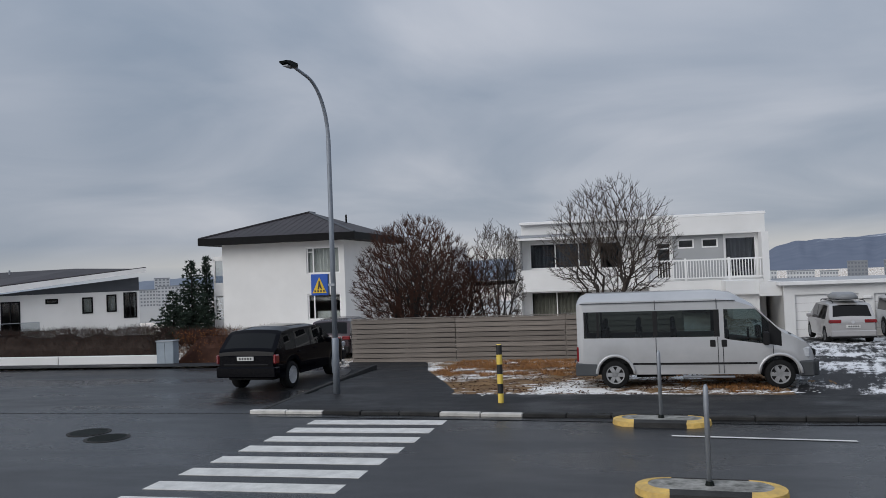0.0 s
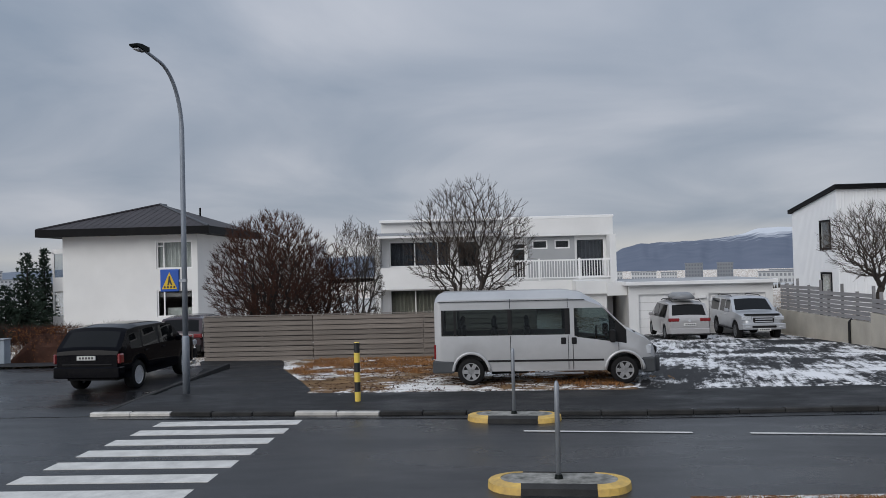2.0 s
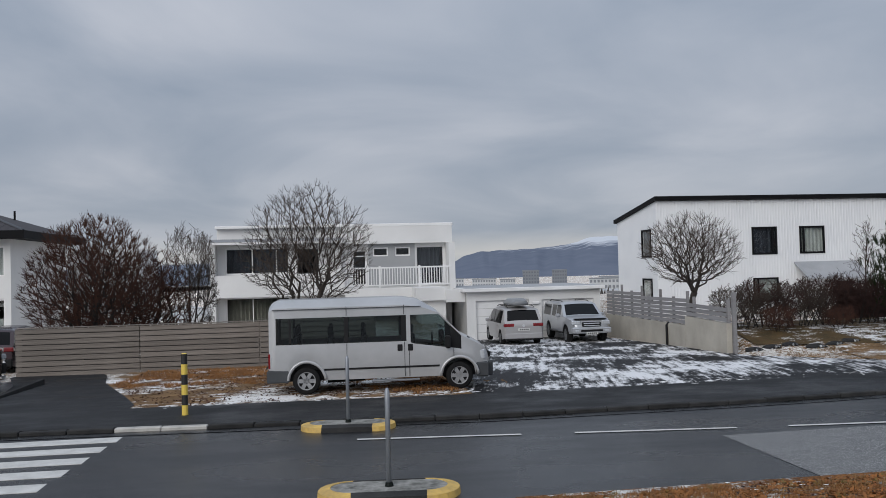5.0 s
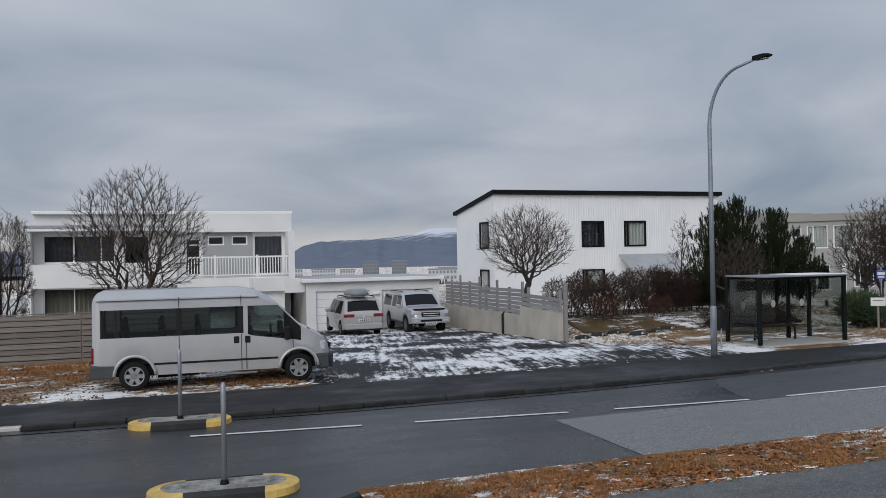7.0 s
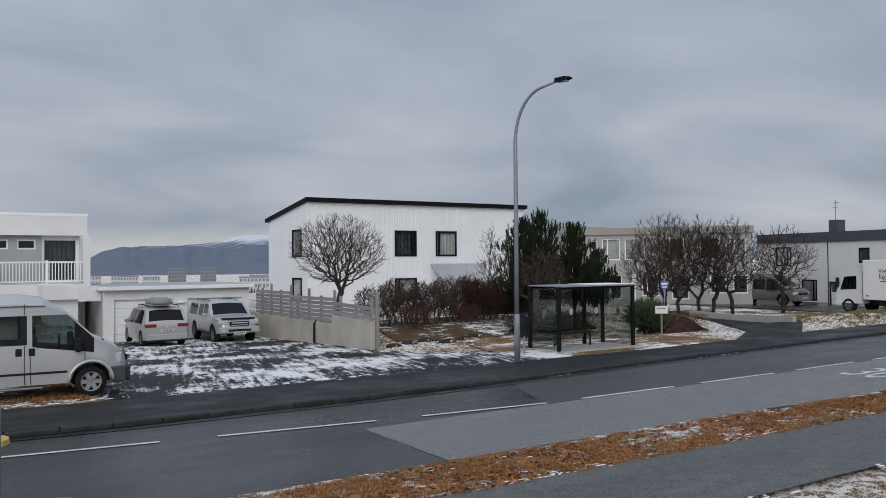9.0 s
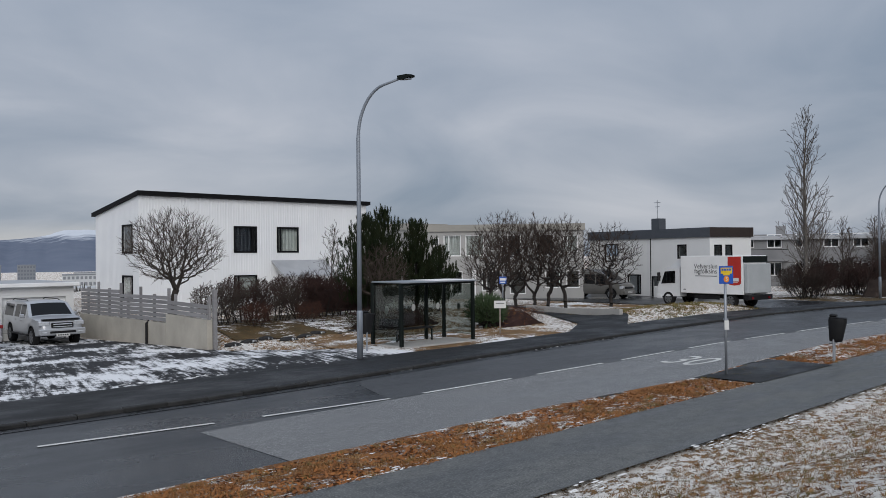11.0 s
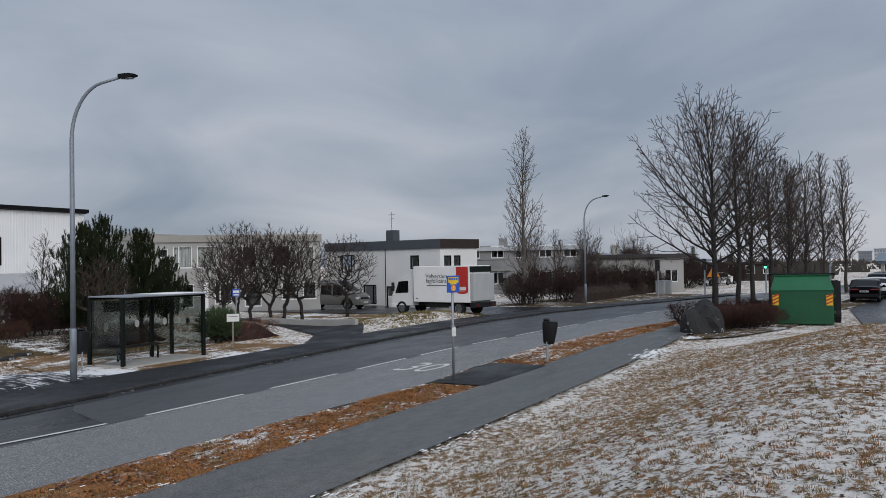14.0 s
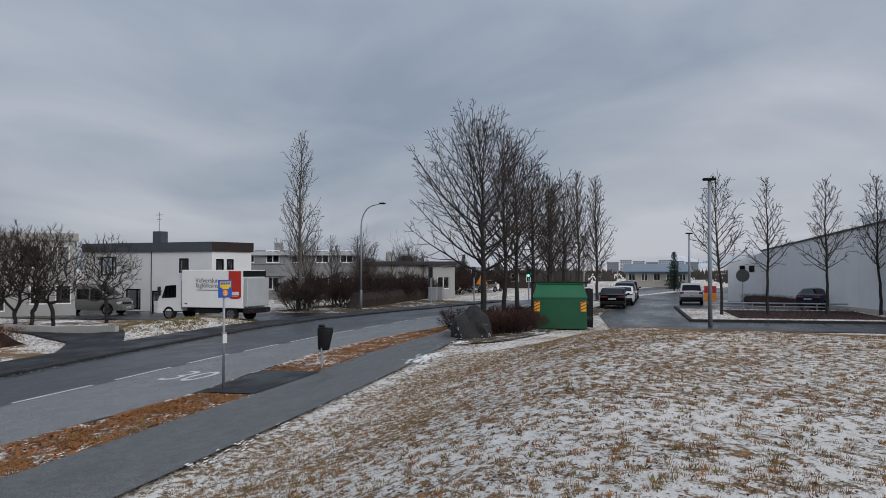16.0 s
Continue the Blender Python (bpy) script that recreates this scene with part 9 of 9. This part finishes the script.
def container():
    h = thing("waste_container", "large green steel waste container with sloping lid", "container", Matrix.Translation((38.9, 4.55, 0.0)) @ Matrix.Rotation(radians(-83), 4, "Z"))
    L, D = 2.48, 2.0
    part("body", Mesh().box((0, 0, 0.02), (L, D, 1.5), 0.03), GREEN_BOX, h)
    part("lid", Mesh().add([(-0.03, -0.03, 1.5), (L + 0.03, -0.03, 1.5), (L + 0.03, D + 0.03, 1.5), (-0.03, D + 0.03, 1.5), (0.15, 0.5, 2.12), (L - 0.15, 0.5, 2.12), (L - 0.15, D, 2.12), (0.15, D, 2.12)], [(0, 1, 5, 4), (1, 2, 6, 5), (2, 3, 7, 6), (3, 0, 4, 7), (4, 5, 6, 7)]), GREEN_BOX_TOP, h, "lighter green sloping lid")
    part("rim", Mesh().box((0.05, 0.45, 2.12), (L - 0.05, D, 2.2), 0.02), GREEN_BOX, h, "raised steel rim of the lid")
    part("lift_bar", Mesh().tube([(-0.1, 0.5, 2.2), (L + 0.1, 0.5, 2.2)], 0.05, 8), DARK_STEEL, h)
    for x in (0.02, L - 0.3):
        pl = part("hazard_plate", Mesh().box((x, -0.025, 0.85), (x + 0.26, -0.003, 1.30)), SIGN_YELLOW, h, "red and yellow hazard plate")
        for k in range(3):
            z = 0.88 + k * 0.15
            part("red_band", Mesh().add([(x, -0.029, z), (x + 0.26, -0.029, z + 0.12), (x + 0.26, -0.029, z + 0.19), (x, -0.029, z + 0.07)], [(0, 1, 2, 3)]), SIGN_RED, pl)
    for z in (0.5, 1.2):
        part("rib", Mesh().box((L + 0.002, 0.1, z), (L + 0.07, D - 0.1, z + 0.1), 0.01), GREEN_BOX, h)
    for y in (0.3, 1.5):
        part("hook_frame", Mesh().box((L + 0.02, y, 0.2), (L + 0.3, y + 0.12, 1.9), 0.01), BLACK_PLASTIC, h)
    part("wheel_guard", Mesh().tube([(L + 0.05, 0.6, 0.42), (L + 0.3, 0.6, 0.42)], [0.36, 0.36], 16), BLACK_PLASTIC, h)


container()

# kerbed bed, rails and signs of the parking lot
bed = thing("planting_bed", "kerbed planting bed with thin snow in the lot", "bed", kind="structure")
part("kerb_edge", Mesh().box((46.2, -24, -0.05), (46.42, -3.0, 0.13), 0.02).box((46.42, -3.2, -0.05), (62, -3.0, 0.13), 0.02), KERB, bed)
part("soil", Mesh().box((46.42, -24, -0.05), (59, -3.2, 0.09)), GROUND, bed)
rl = thing("knee_rail", "low galvanised knee rail beside the bed", "rail")
part("rail", Mesh().tube([(59.5, -6.0, 0.5), (58, -18, 0.5)], 0.05, 8).tube([(59.5, -6.0, 0.28), (58, -18, 0.28)], 0.04, 8), STEEL, rl)
for k in range(7):
    part("rail_post", Mesh().tube([(59.5 - k * 0.25, -6 - 2 * k, 0), (59.5 - k * 0.25, -6 - 2 * k, 0.55)], 0.05, 8), STEEL, rl)
rs = thing("round_sign", "round road sign seen from its grey back", "road sign", Matrix.Translation((56.5, -7.05, 0.05)))
part("post", Mesh().tube([(0, 0, 0), (0, 0, 2.3)], 0.035, 8), STEEL, rs)
part("disc", Mesh().tube([(-0.05, 0, 2.35), (-0.02, 0, 2.35)], [0.42, 0.42], 24), GREY_PLASTIC, rs)
ws = thing("warning_board", "red and yellow warning board by the entrance", "road sign", Matrix.Translation((66.5, -5.95, 0.0)))
part("red_field", Mesh().box((-0.03, -0.45, 0.95), (0, 0.45, 1.5)), SIGN_RED, ws)
part("yellow_field", Mesh().box((-0.03, -0.45, 0.3), (0, 0.45, 0.93)), SIGN_ORANGE, ws)
part("post", Mesh().tube([(0.05, 0, 0), (0.05, 0, 1.6)], 0.04, 8), STEEL, ws)
os_ = thing("orange_sign", "orange triangular road works sign by the crossing", "road sign", Matrix.Translation((60.0, 10.8, 0.0)) @ Matrix.Rotation(radians(-80), 4, "Z"))
part("post", Mesh().tube([(0, 0.05, 0), (0, 0.05, 2.3)], 0.04, 8), STEEL, os_)
part("panel", Mesh().prism([(-0.45, 1.7), (0.45, 1.7), (0.0, 2.5)], -0.02, 0.02), SIGN_ORANGE, os_)
for i, (x, y, lit) in enumerate([(69.5, 13.2, False), (70.5, 8.6, True), (66.5, 16.3, False)]):
    tl = thing("traffic_light", "slim traffic light post with dark signal head", "traffic light", Matrix.Translation((x, y, 0)), "traffic lights")
    part("post", Mesh().tube([(0, 0, 0), (0, 0, 3.0)], 0.06, 8), STEEL, tl)
    part("signal_head", Mesh().box((-0.22, -0.16, 2.1), (0.1, 0.16, 3.0), 0.03), BLACK_PLASTIC, tl)
    for k in range(3):
        part("lens", Mesh().tube([(-0.24, 0, 2.25 + 0.28 * k), (-0.221, 0, 2.25 + 0.28 * k)], [0.1, 0.1], 12), mat("green_signal", (0.02, 0.5, 0.2), None, 5, 0.3, emit=(0.1, 1.0, 0.45, 3.0)) if lit and k == 0 else BLACK_BAND, tl)
fp = thing("flag_pole", "thin white flag pole beyond the street", "flag pole", Matrix.Translation((85, 21.5, -0.3)))
part("pole", Mesh().tube([(0, 0, 0), (0, 0, 4.6)], [0.05, 0.03], 8), WHITE_PAINT, fp)
for i, (x, y) in enumerate([(71.0, 17.2), (72.2, 16.9)]):
    c2 = thing("utility_cabinet", "grey utility cabinet on the far pavement", "cabinet", Matrix.Translation((x, y, 0)), "far cabinets")
    part("body", Mesh().box((-0.3, -0.35, 0), (0.3, 0.35, 1.15), 0.02), mat("grey_cabinet_paint", (0.3, 0.31, 0.32), None, 2, 0.6), c2)
    part("lid", Mesh().box((-0.33, -0.38, 1.15), (0.33, 0.38, 1.2), 0.02), STEEL, c2)

# ---- buildings farther off ----
far_row_house(70.2, 36.0, -68, 11.5, 8, 4.1, FAR_WALL, "grey two-storey row house with balcony", 5, True, ROOF_LIGHT)
far_row_house(74.4, 25.0, -68, 9.0, 8, 3.2, PALE_WALL, "pale row house with dark flat roof behind bare thickets", 4, False, ROOF_GREY)
far_row_house(108.5, 39.0, -75, 13.0, 9, 2.9, BEIGE_WALL, "beige flat-roofed house across the junction", 5, False, ROOF_GREY)
far_row_house(118.0, 22.0, -80, 9.0, 8, 2.2, BROWN_TRIM, "low red-brown house far down the street", 4, False, BROWN_TRIM)
far_row_house(130.2, 0.7, -90, 9.4, 10, 2.0, BEIGE_WALL, "low beige building with blue-grey roof", 5, False, ROOF_BLUE)


def blue_roof():
    h = thing("pitched_roof", "blue-grey pitched sheet roof of the low building", "roof")
    part("roof_sheet", Mesh().add([(129.2, -9.3, 2.36), (129.2, 1.3, 2.36), (134.0, 1.0, 3.6), (134.0, -9.0, 3.6), (140, 1.3, 2.36), (140, -9.3, 2.36)], [(0, 1, 2, 3), (2, 4, 5, 3), (1, 4, 2), (0, 3, 5)]), ROOF_BLUE, h)


blue_roof()


def white_hall():
    """Long white clad hall with a rising roofline beyond the parking lot."""
    h = thing("white_hall", "long white clad hall with rising roofline", "hall")
    a, c, b = Vector((75.0, -8.2)), Vector((74.3, -10.9)), Vector((50.5, -15.3))
    m1 = Matrix.Translation((a.x, a.y, 0)) @ Matrix.Rotation(math.atan2(c.y - a.y, c.x - a.x), 4, "Z")
    w1 = (c - a).length
    part("end_wall", Mesh().prism([(0, -0.3), (w1, -0.3), (w1, 4.2), (0, 3.3)], 0, 0.2).turned(m1), WHITE_METAL, h)
    for k in (0.35, 0.62):
        part("window", Mesh().box((w1 * k, -0.03, 2.55), (w1 * k + 0.45, -0.003, 3.1)).turned(m1), DARK_GLASS, h)
    v = b - c
    w2 = v.length
    m2 = Matrix.Translation((c.x, c.y, 0)) @ Matrix.Rotation(math.atan2(v.y, v.x), 4, "Z")
    n = 11
    for k in range(n):
        xa, xb = w2 * k / n, w2 * (k + 1) / n - 0.015
        za, zb = 4.3 + 1.5 * xa / w2, 4.3 + 1.5 * xb / w2
        part("wall_panel", Mesh().prism([(xa, -0.3), (xb, -0.3), (xb, zb), (xa, za)], 0, 0.25).turned(m2), WHITE_METAL, h)
    part("roof_edge", Mesh().prism([(-0.1, 4.3), (w2 + 0.1, 5.8), (w2 + 0.1, 5.92), (-0.1, 4.42)], -0.1, 0.3).turned(m2), SLATE_TRIM, h)
    part("roof_block", Mesh().prism([(w2 * 0.62, 5.2), (w2, 5.8), (w2, 6.7), (w2 * 0.62, 6.4)], 1.5, 1.7).turned(m2), WHITE_METAL, h, "raised pale roof block")
    part("base_strip", Mesh().box((0, -0.05, -0.3), (w2, -0.003, 0.35)).turned(m2), CONCRETE, h)
    part("rear_wall", Mesh().box((0, 18, -0.3), (w2, 18.2, 4.5)).turned(m2), WHITE_METAL, h)


white_hall()


# ---- the town and hills in the distance ----
def far_block(x, y, z0, w, d, hgt, floors, material, label, deg=0.0, bays=8):
    h = thing("far_block", label, "building", Matrix.Translation((x, y, z0)) @ Matrix.Rotation(radians(deg), 4, "Z"), "far town blocks")
    part("body", Mesh().box((-w / 2, 0, -15), (w / 2, d, hgt)), material, h)
    win = Mesh().box((-w / bays * 0.3, -0.25, 0), (w / bays * 0.3, -0.02, hgt / floors * 0.5)).data("window")
    win.materials.append(FAR_GREY if material is FAR_WHITE else FAR_WINDOW)
    for f in range(floors):
        for k in range(bays):
            part("window", win, None, h).matrix_basis = Matrix.Translation((-w / 2 + w * (k + 0.5) / bays, 0, hgt * (f + 0.3) / floors))
    part("roof", Mesh().box((-w / 2 - 0.4, -0.4, hgt), (w / 2 + 0.4, d, hgt + 0.8)), FAR_GREY, h)


far_block(-472, 766, -24, 15, 14, 31, 11, FAR_WHITE, "pale tower with lift head on the town ridge", 32, 4)
far_block(-452, 700, -20, 40, 14, 16, 5, FAR_WHITE, "long pale hospital block in the town", 32, 14)
far_block(-412, 708, -20, 50, 14, 19, 6, FAR_WHITE, "long pale block beside the tower", 32, 16)
far_block(-500, 720, -20, 60, 14, 16, 5, FAR_WHITE, "long pale block in the distance", 32, 16)
far_block(140, 889, -27, 20, 14, 18, 4, FAR_WHITE, "pale flats far behind the garage", -9, 7)
far_block(172, 884, -27, 26, 14, 17, 4, FAR_WHITE, "pale flats in the distant town", -10, 9)
far_block(198, 880, -27, 16, 14, 16, 4, FAR_WHITE, "pale small block in the distant town", -10, 6)
far_block(222, 872, -27, 18, 14, 25, 7, FAR_GREY, "grey tower block in the distant town", -14, 6)
far_block(252, 864, -27, 16, 14, 25, 7, FAR_GREY, "dark tower block in the distant town", -16, 6)
far_block(236, 660, -27, 34, 14, 18, 4, FAR_WHITE, "long white flats in the distant town", -19, 11)
far_block(285, 640, -27, 40, 14, 18, 4, FAR_WHITE, "long white flats with rows of windows", -22, 13)
far_block(300, 820, -27, 34, 14, 17, 4, FAR_WHITE, "pale long block on the far shore", -19, 16)
for i in range(7):
    far_block(720 + 6 * (i % 3), 14 - 11 * i, -2, 9.5, 12, 9.5 + (i * 5 % 3) * 0.8, 4, FAR_WHITE if i % 3 else FAR_GREY, "pale block on the far ridge", -90, 5)


def ridge(name, label, pts, radius, foot_radius, foot_z, material, seed, rough):
    """A far ridge: its skyline by bearing and height, with folded slopes running down to its foot."""
    n = 160
    rows = 14
    b0, b1 = pts[0][0], pts[-1][0]
    vs, fs = [], []
    for i in range(n + 1):
        b = b0 + (b1 - b0) * i / n
        top = lerp_curve(pts, b) + rough * 0.25 * noise.noise((b * 1.7, seed, 0)) + rough * 0.12 * noise.noise((b * 6, seed, 4))
        for k in range(rows + 1):
            f = k / rows
            r = foot_radius + (radius - foot_radius) * f
            z = foot_z + (top - foot_z) * (f ** 0.8) + rough * math.sin(math.pi * f) * (0.7 * noise.noise((b * 1.4, f * 2, seed)) + 0.25 * noise.noise((b * 3.0 + f, f * 2.5, seed)))
            vs.append((r * math.sin(radians(b)), r * math.cos(radians(b)), z))
    for i in range(n):
        for k in range(rows):
            q = i * (rows + 1) + k
            fs.append((q, q + rows + 1, q + rows + 2, q + 1))
    me = bpy.data.meshes.new(name)
    me.from_pydata(vs, [], fs)
    for p in me.polygons:
        p.use_smooth = True
    return tagged(part(name, me, material), label, "mountain", kind="structure")


# rock tones passed in already carry the haze of distance
def mountain_mat(name, rock, rock2, snow, lo, hi):
    m = bpy.data.materials.new(name)
    m.use_nodes = True
    nd, ln = m.node_tree.nodes, m.node_tree.links
    b = nd["Principled BSDF"]
    b.inputs["Roughness"].default_value = 1.0
    b.inputs["Specular IOR Level"].default_value = 0.0
    tc = nd.new("ShaderNodeTexCoord")
    sep = nd.new("ShaderNodeSeparateXYZ")
    ln.new(tc.outputs["Object"], sep.inputs[0])
    n1 = nd.new("ShaderNodeTexNoise")
    n1.inputs["Scale"].default_value, n1.inputs["Detail"].default_value = 0.012, 8
    mp = nd.new("ShaderNodeMapping")
    mp.inputs["Scale"].default_value = (1, 1, 0.4)
    ln.new(tc.outputs["Object"], mp.inputs[0])
    ln.new(mp.outputs[0], n1.inputs["Vector"])
    mx = nd.new("ShaderNodeMix")
    mx.data_type = "RGBA"
    ln.new(n1.outputs["Fac"], mx.inputs["Factor"])
    mx.inputs["A"].default_value, mx.inputs["B"].default_value = (*rock, 1), (*rock2, 1)
    ad = nd.new("ShaderNodeMath")
    ad.operation = "MULTIPLY_ADD"
    ln.new(n1.outputs["Fac"], ad.inputs[0])
    ad.inputs[1].default_value = 90.0
    ln.new(sep.outputs[2], ad.inputs[2])
    mr = nd.new("ShaderNodeMapRange")
    mr.inputs["From Min"].default_value, mr.inputs["From Max"].default_value = lo, hi
    ln.new(ad.outputs[0], mr.inputs["Value"])
    m2 = nd.new("ShaderNodeMix")
    m2.data_type = "RGBA"
    ln.new(mr.outputs[0], m2.inputs["Factor"])
    ln.new(mx.outputs["Result"], m2.inputs["A"])
    m2.inputs["B"].default_value = (*snow, 1)
    ln.new(m2.outputs["Result"], b.inputs["Base Color"])
    return m


# blue of the air between is painted into mountain and hill colours
ESJA = mountain_mat("haze_blue_mountain", (0.125, 0.15, 0.205), (0.185, 0.21, 0.265), (0.62, 0.65, 0.70), 118, 146)
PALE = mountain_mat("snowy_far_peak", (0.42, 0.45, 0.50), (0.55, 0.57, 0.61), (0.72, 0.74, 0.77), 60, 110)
LOWHILL = mountain_mat("haze_blue_low_hill", (0.17, 0.20, 0.25), (0.22, 0.25, 0.30), (0.5, 0.52, 0.55), 90, 140)
ridge("mountain_north", "flat-topped mountain coloured haze blue, with fresh snow on top", [(8.0, -10), (8.8, 26), (9.6, 55), (10.6, 72), (12.5, 78), (14.3, 80), (16.0, 88), (17.4, 101), (18.4, 124), (20.3, 125), (22, 118), (25, 112), (28, 96), (32, 70)], 3600, 2300, -28, ESJA, 1, 14)
ridge("hill_west", "low hills across the bay, coloured haze blue", [(-40, -10), (-30, 20), (-20, 34), (-8.0, 52), (-3, 40), (3, 18), (9, -8)], 3700, 2500, -28, LOWHILL, 2, 10)
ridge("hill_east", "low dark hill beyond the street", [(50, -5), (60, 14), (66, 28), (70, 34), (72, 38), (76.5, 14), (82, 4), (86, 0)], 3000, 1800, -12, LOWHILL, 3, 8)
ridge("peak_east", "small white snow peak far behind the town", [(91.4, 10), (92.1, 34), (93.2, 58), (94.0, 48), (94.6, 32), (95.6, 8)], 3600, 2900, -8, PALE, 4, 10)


def scrub_belt(name, label, r0, r1, b0, b1, hgt, n, seed):
    """A belt of far dark woods and roofs."""
    rng = random.Random(seed)
    vs, fs = [], []
    for _ in range(n):
        b, r = radians(rng.uniform(b0, b1)), rng.uniform(r0, r1)
        x, y = r * math.sin(b), r * math.cos(b)
        z = gz(x, y)
        w, hh = rng.uniform(1.2, 4.5), rng.uniform(0.3, 1.0) * hgt
        for _ in range(18):
            # bare crowns: narrow blades fanned upwards from a common foot
            a, q = rng.uniform(0, 6.283), w * math.sqrt(rng.random())
            px, py, o = x + 0.6 * q * math.cos(a), y + 0.6 * q * math.sin(a), w * rng.uniform(0.08, 0.2)
            k = len(vs)
            vs += [(px - o * math.cos(b), py + o * math.sin(b), z - 1), (px + o * math.cos(b), py - o * math.sin(b), z - 1), (x + q * math.cos(a), y + q * math.sin(a), z + hh * (1 - 0.5 * (q / w) ** 2) * rng.uniform(0.6, 1.05))]
            fs.append((k, k + 1, k + 2))
    me = bpy.data.meshes.new(name)
    me.from_pydata(vs, [], fs)
    return tagged(part(name, me, FAR_TREES), label, "woods", kind="stuff")


def roof_field(name, label, r0, r1, b0, b1, n, seed):
    """Small far houses, too many to count."""
    rng = random.Random(seed)
    me = Mesh()
    for _ in range(n):
        b, r = radians(rng.uniform(b0, b1)), rng.uniform(r0, r1)
        x, y = r * math.sin(b), r * math.cos(b)
        z = gz(x, y)
        w, d, hh = rng.uniform(5, 12), rng.uniform(4, 7), rng.uniform(3, 6)
        me.box((x - w, y - d, z - 2), (x + w, y + d, z + hh))
    return tagged(part(name, me, FAR_WHITE), label, "houses", kind="stuff")


scrub_belt("far_woods", "dark bare woods in the low town", 200, 760, -42, 26, 5.4, 2600, 1)
scrub_belt("town_woods", "dark bare woods before the distant flats", 560, 640, 4, 27, 12.5, 620, 5)
roof_field("far_houses", "pale small houses in the low town", 260, 820, -42, 26, 260, 2)
scrub_belt("east_woods", "dark woods along the eastern ridge", 160, 600, 84, 104, 4.0, 260, 3)
scrub_belt("street_woods", "dark shrubs and trees beyond the junction", 125, 260, 68, 86, 4.5, 240, 4)
conifer("spruce", "small dark spruce at the lot's far end", 15, 5.0, 1.2, 110, -5.5, NEEDLE_BLUE)
conifer("spruce", "small dark spruce beyond the junction", 16, 5.0, 1.6, 126, 25.5, NEEDLE_BLUE)
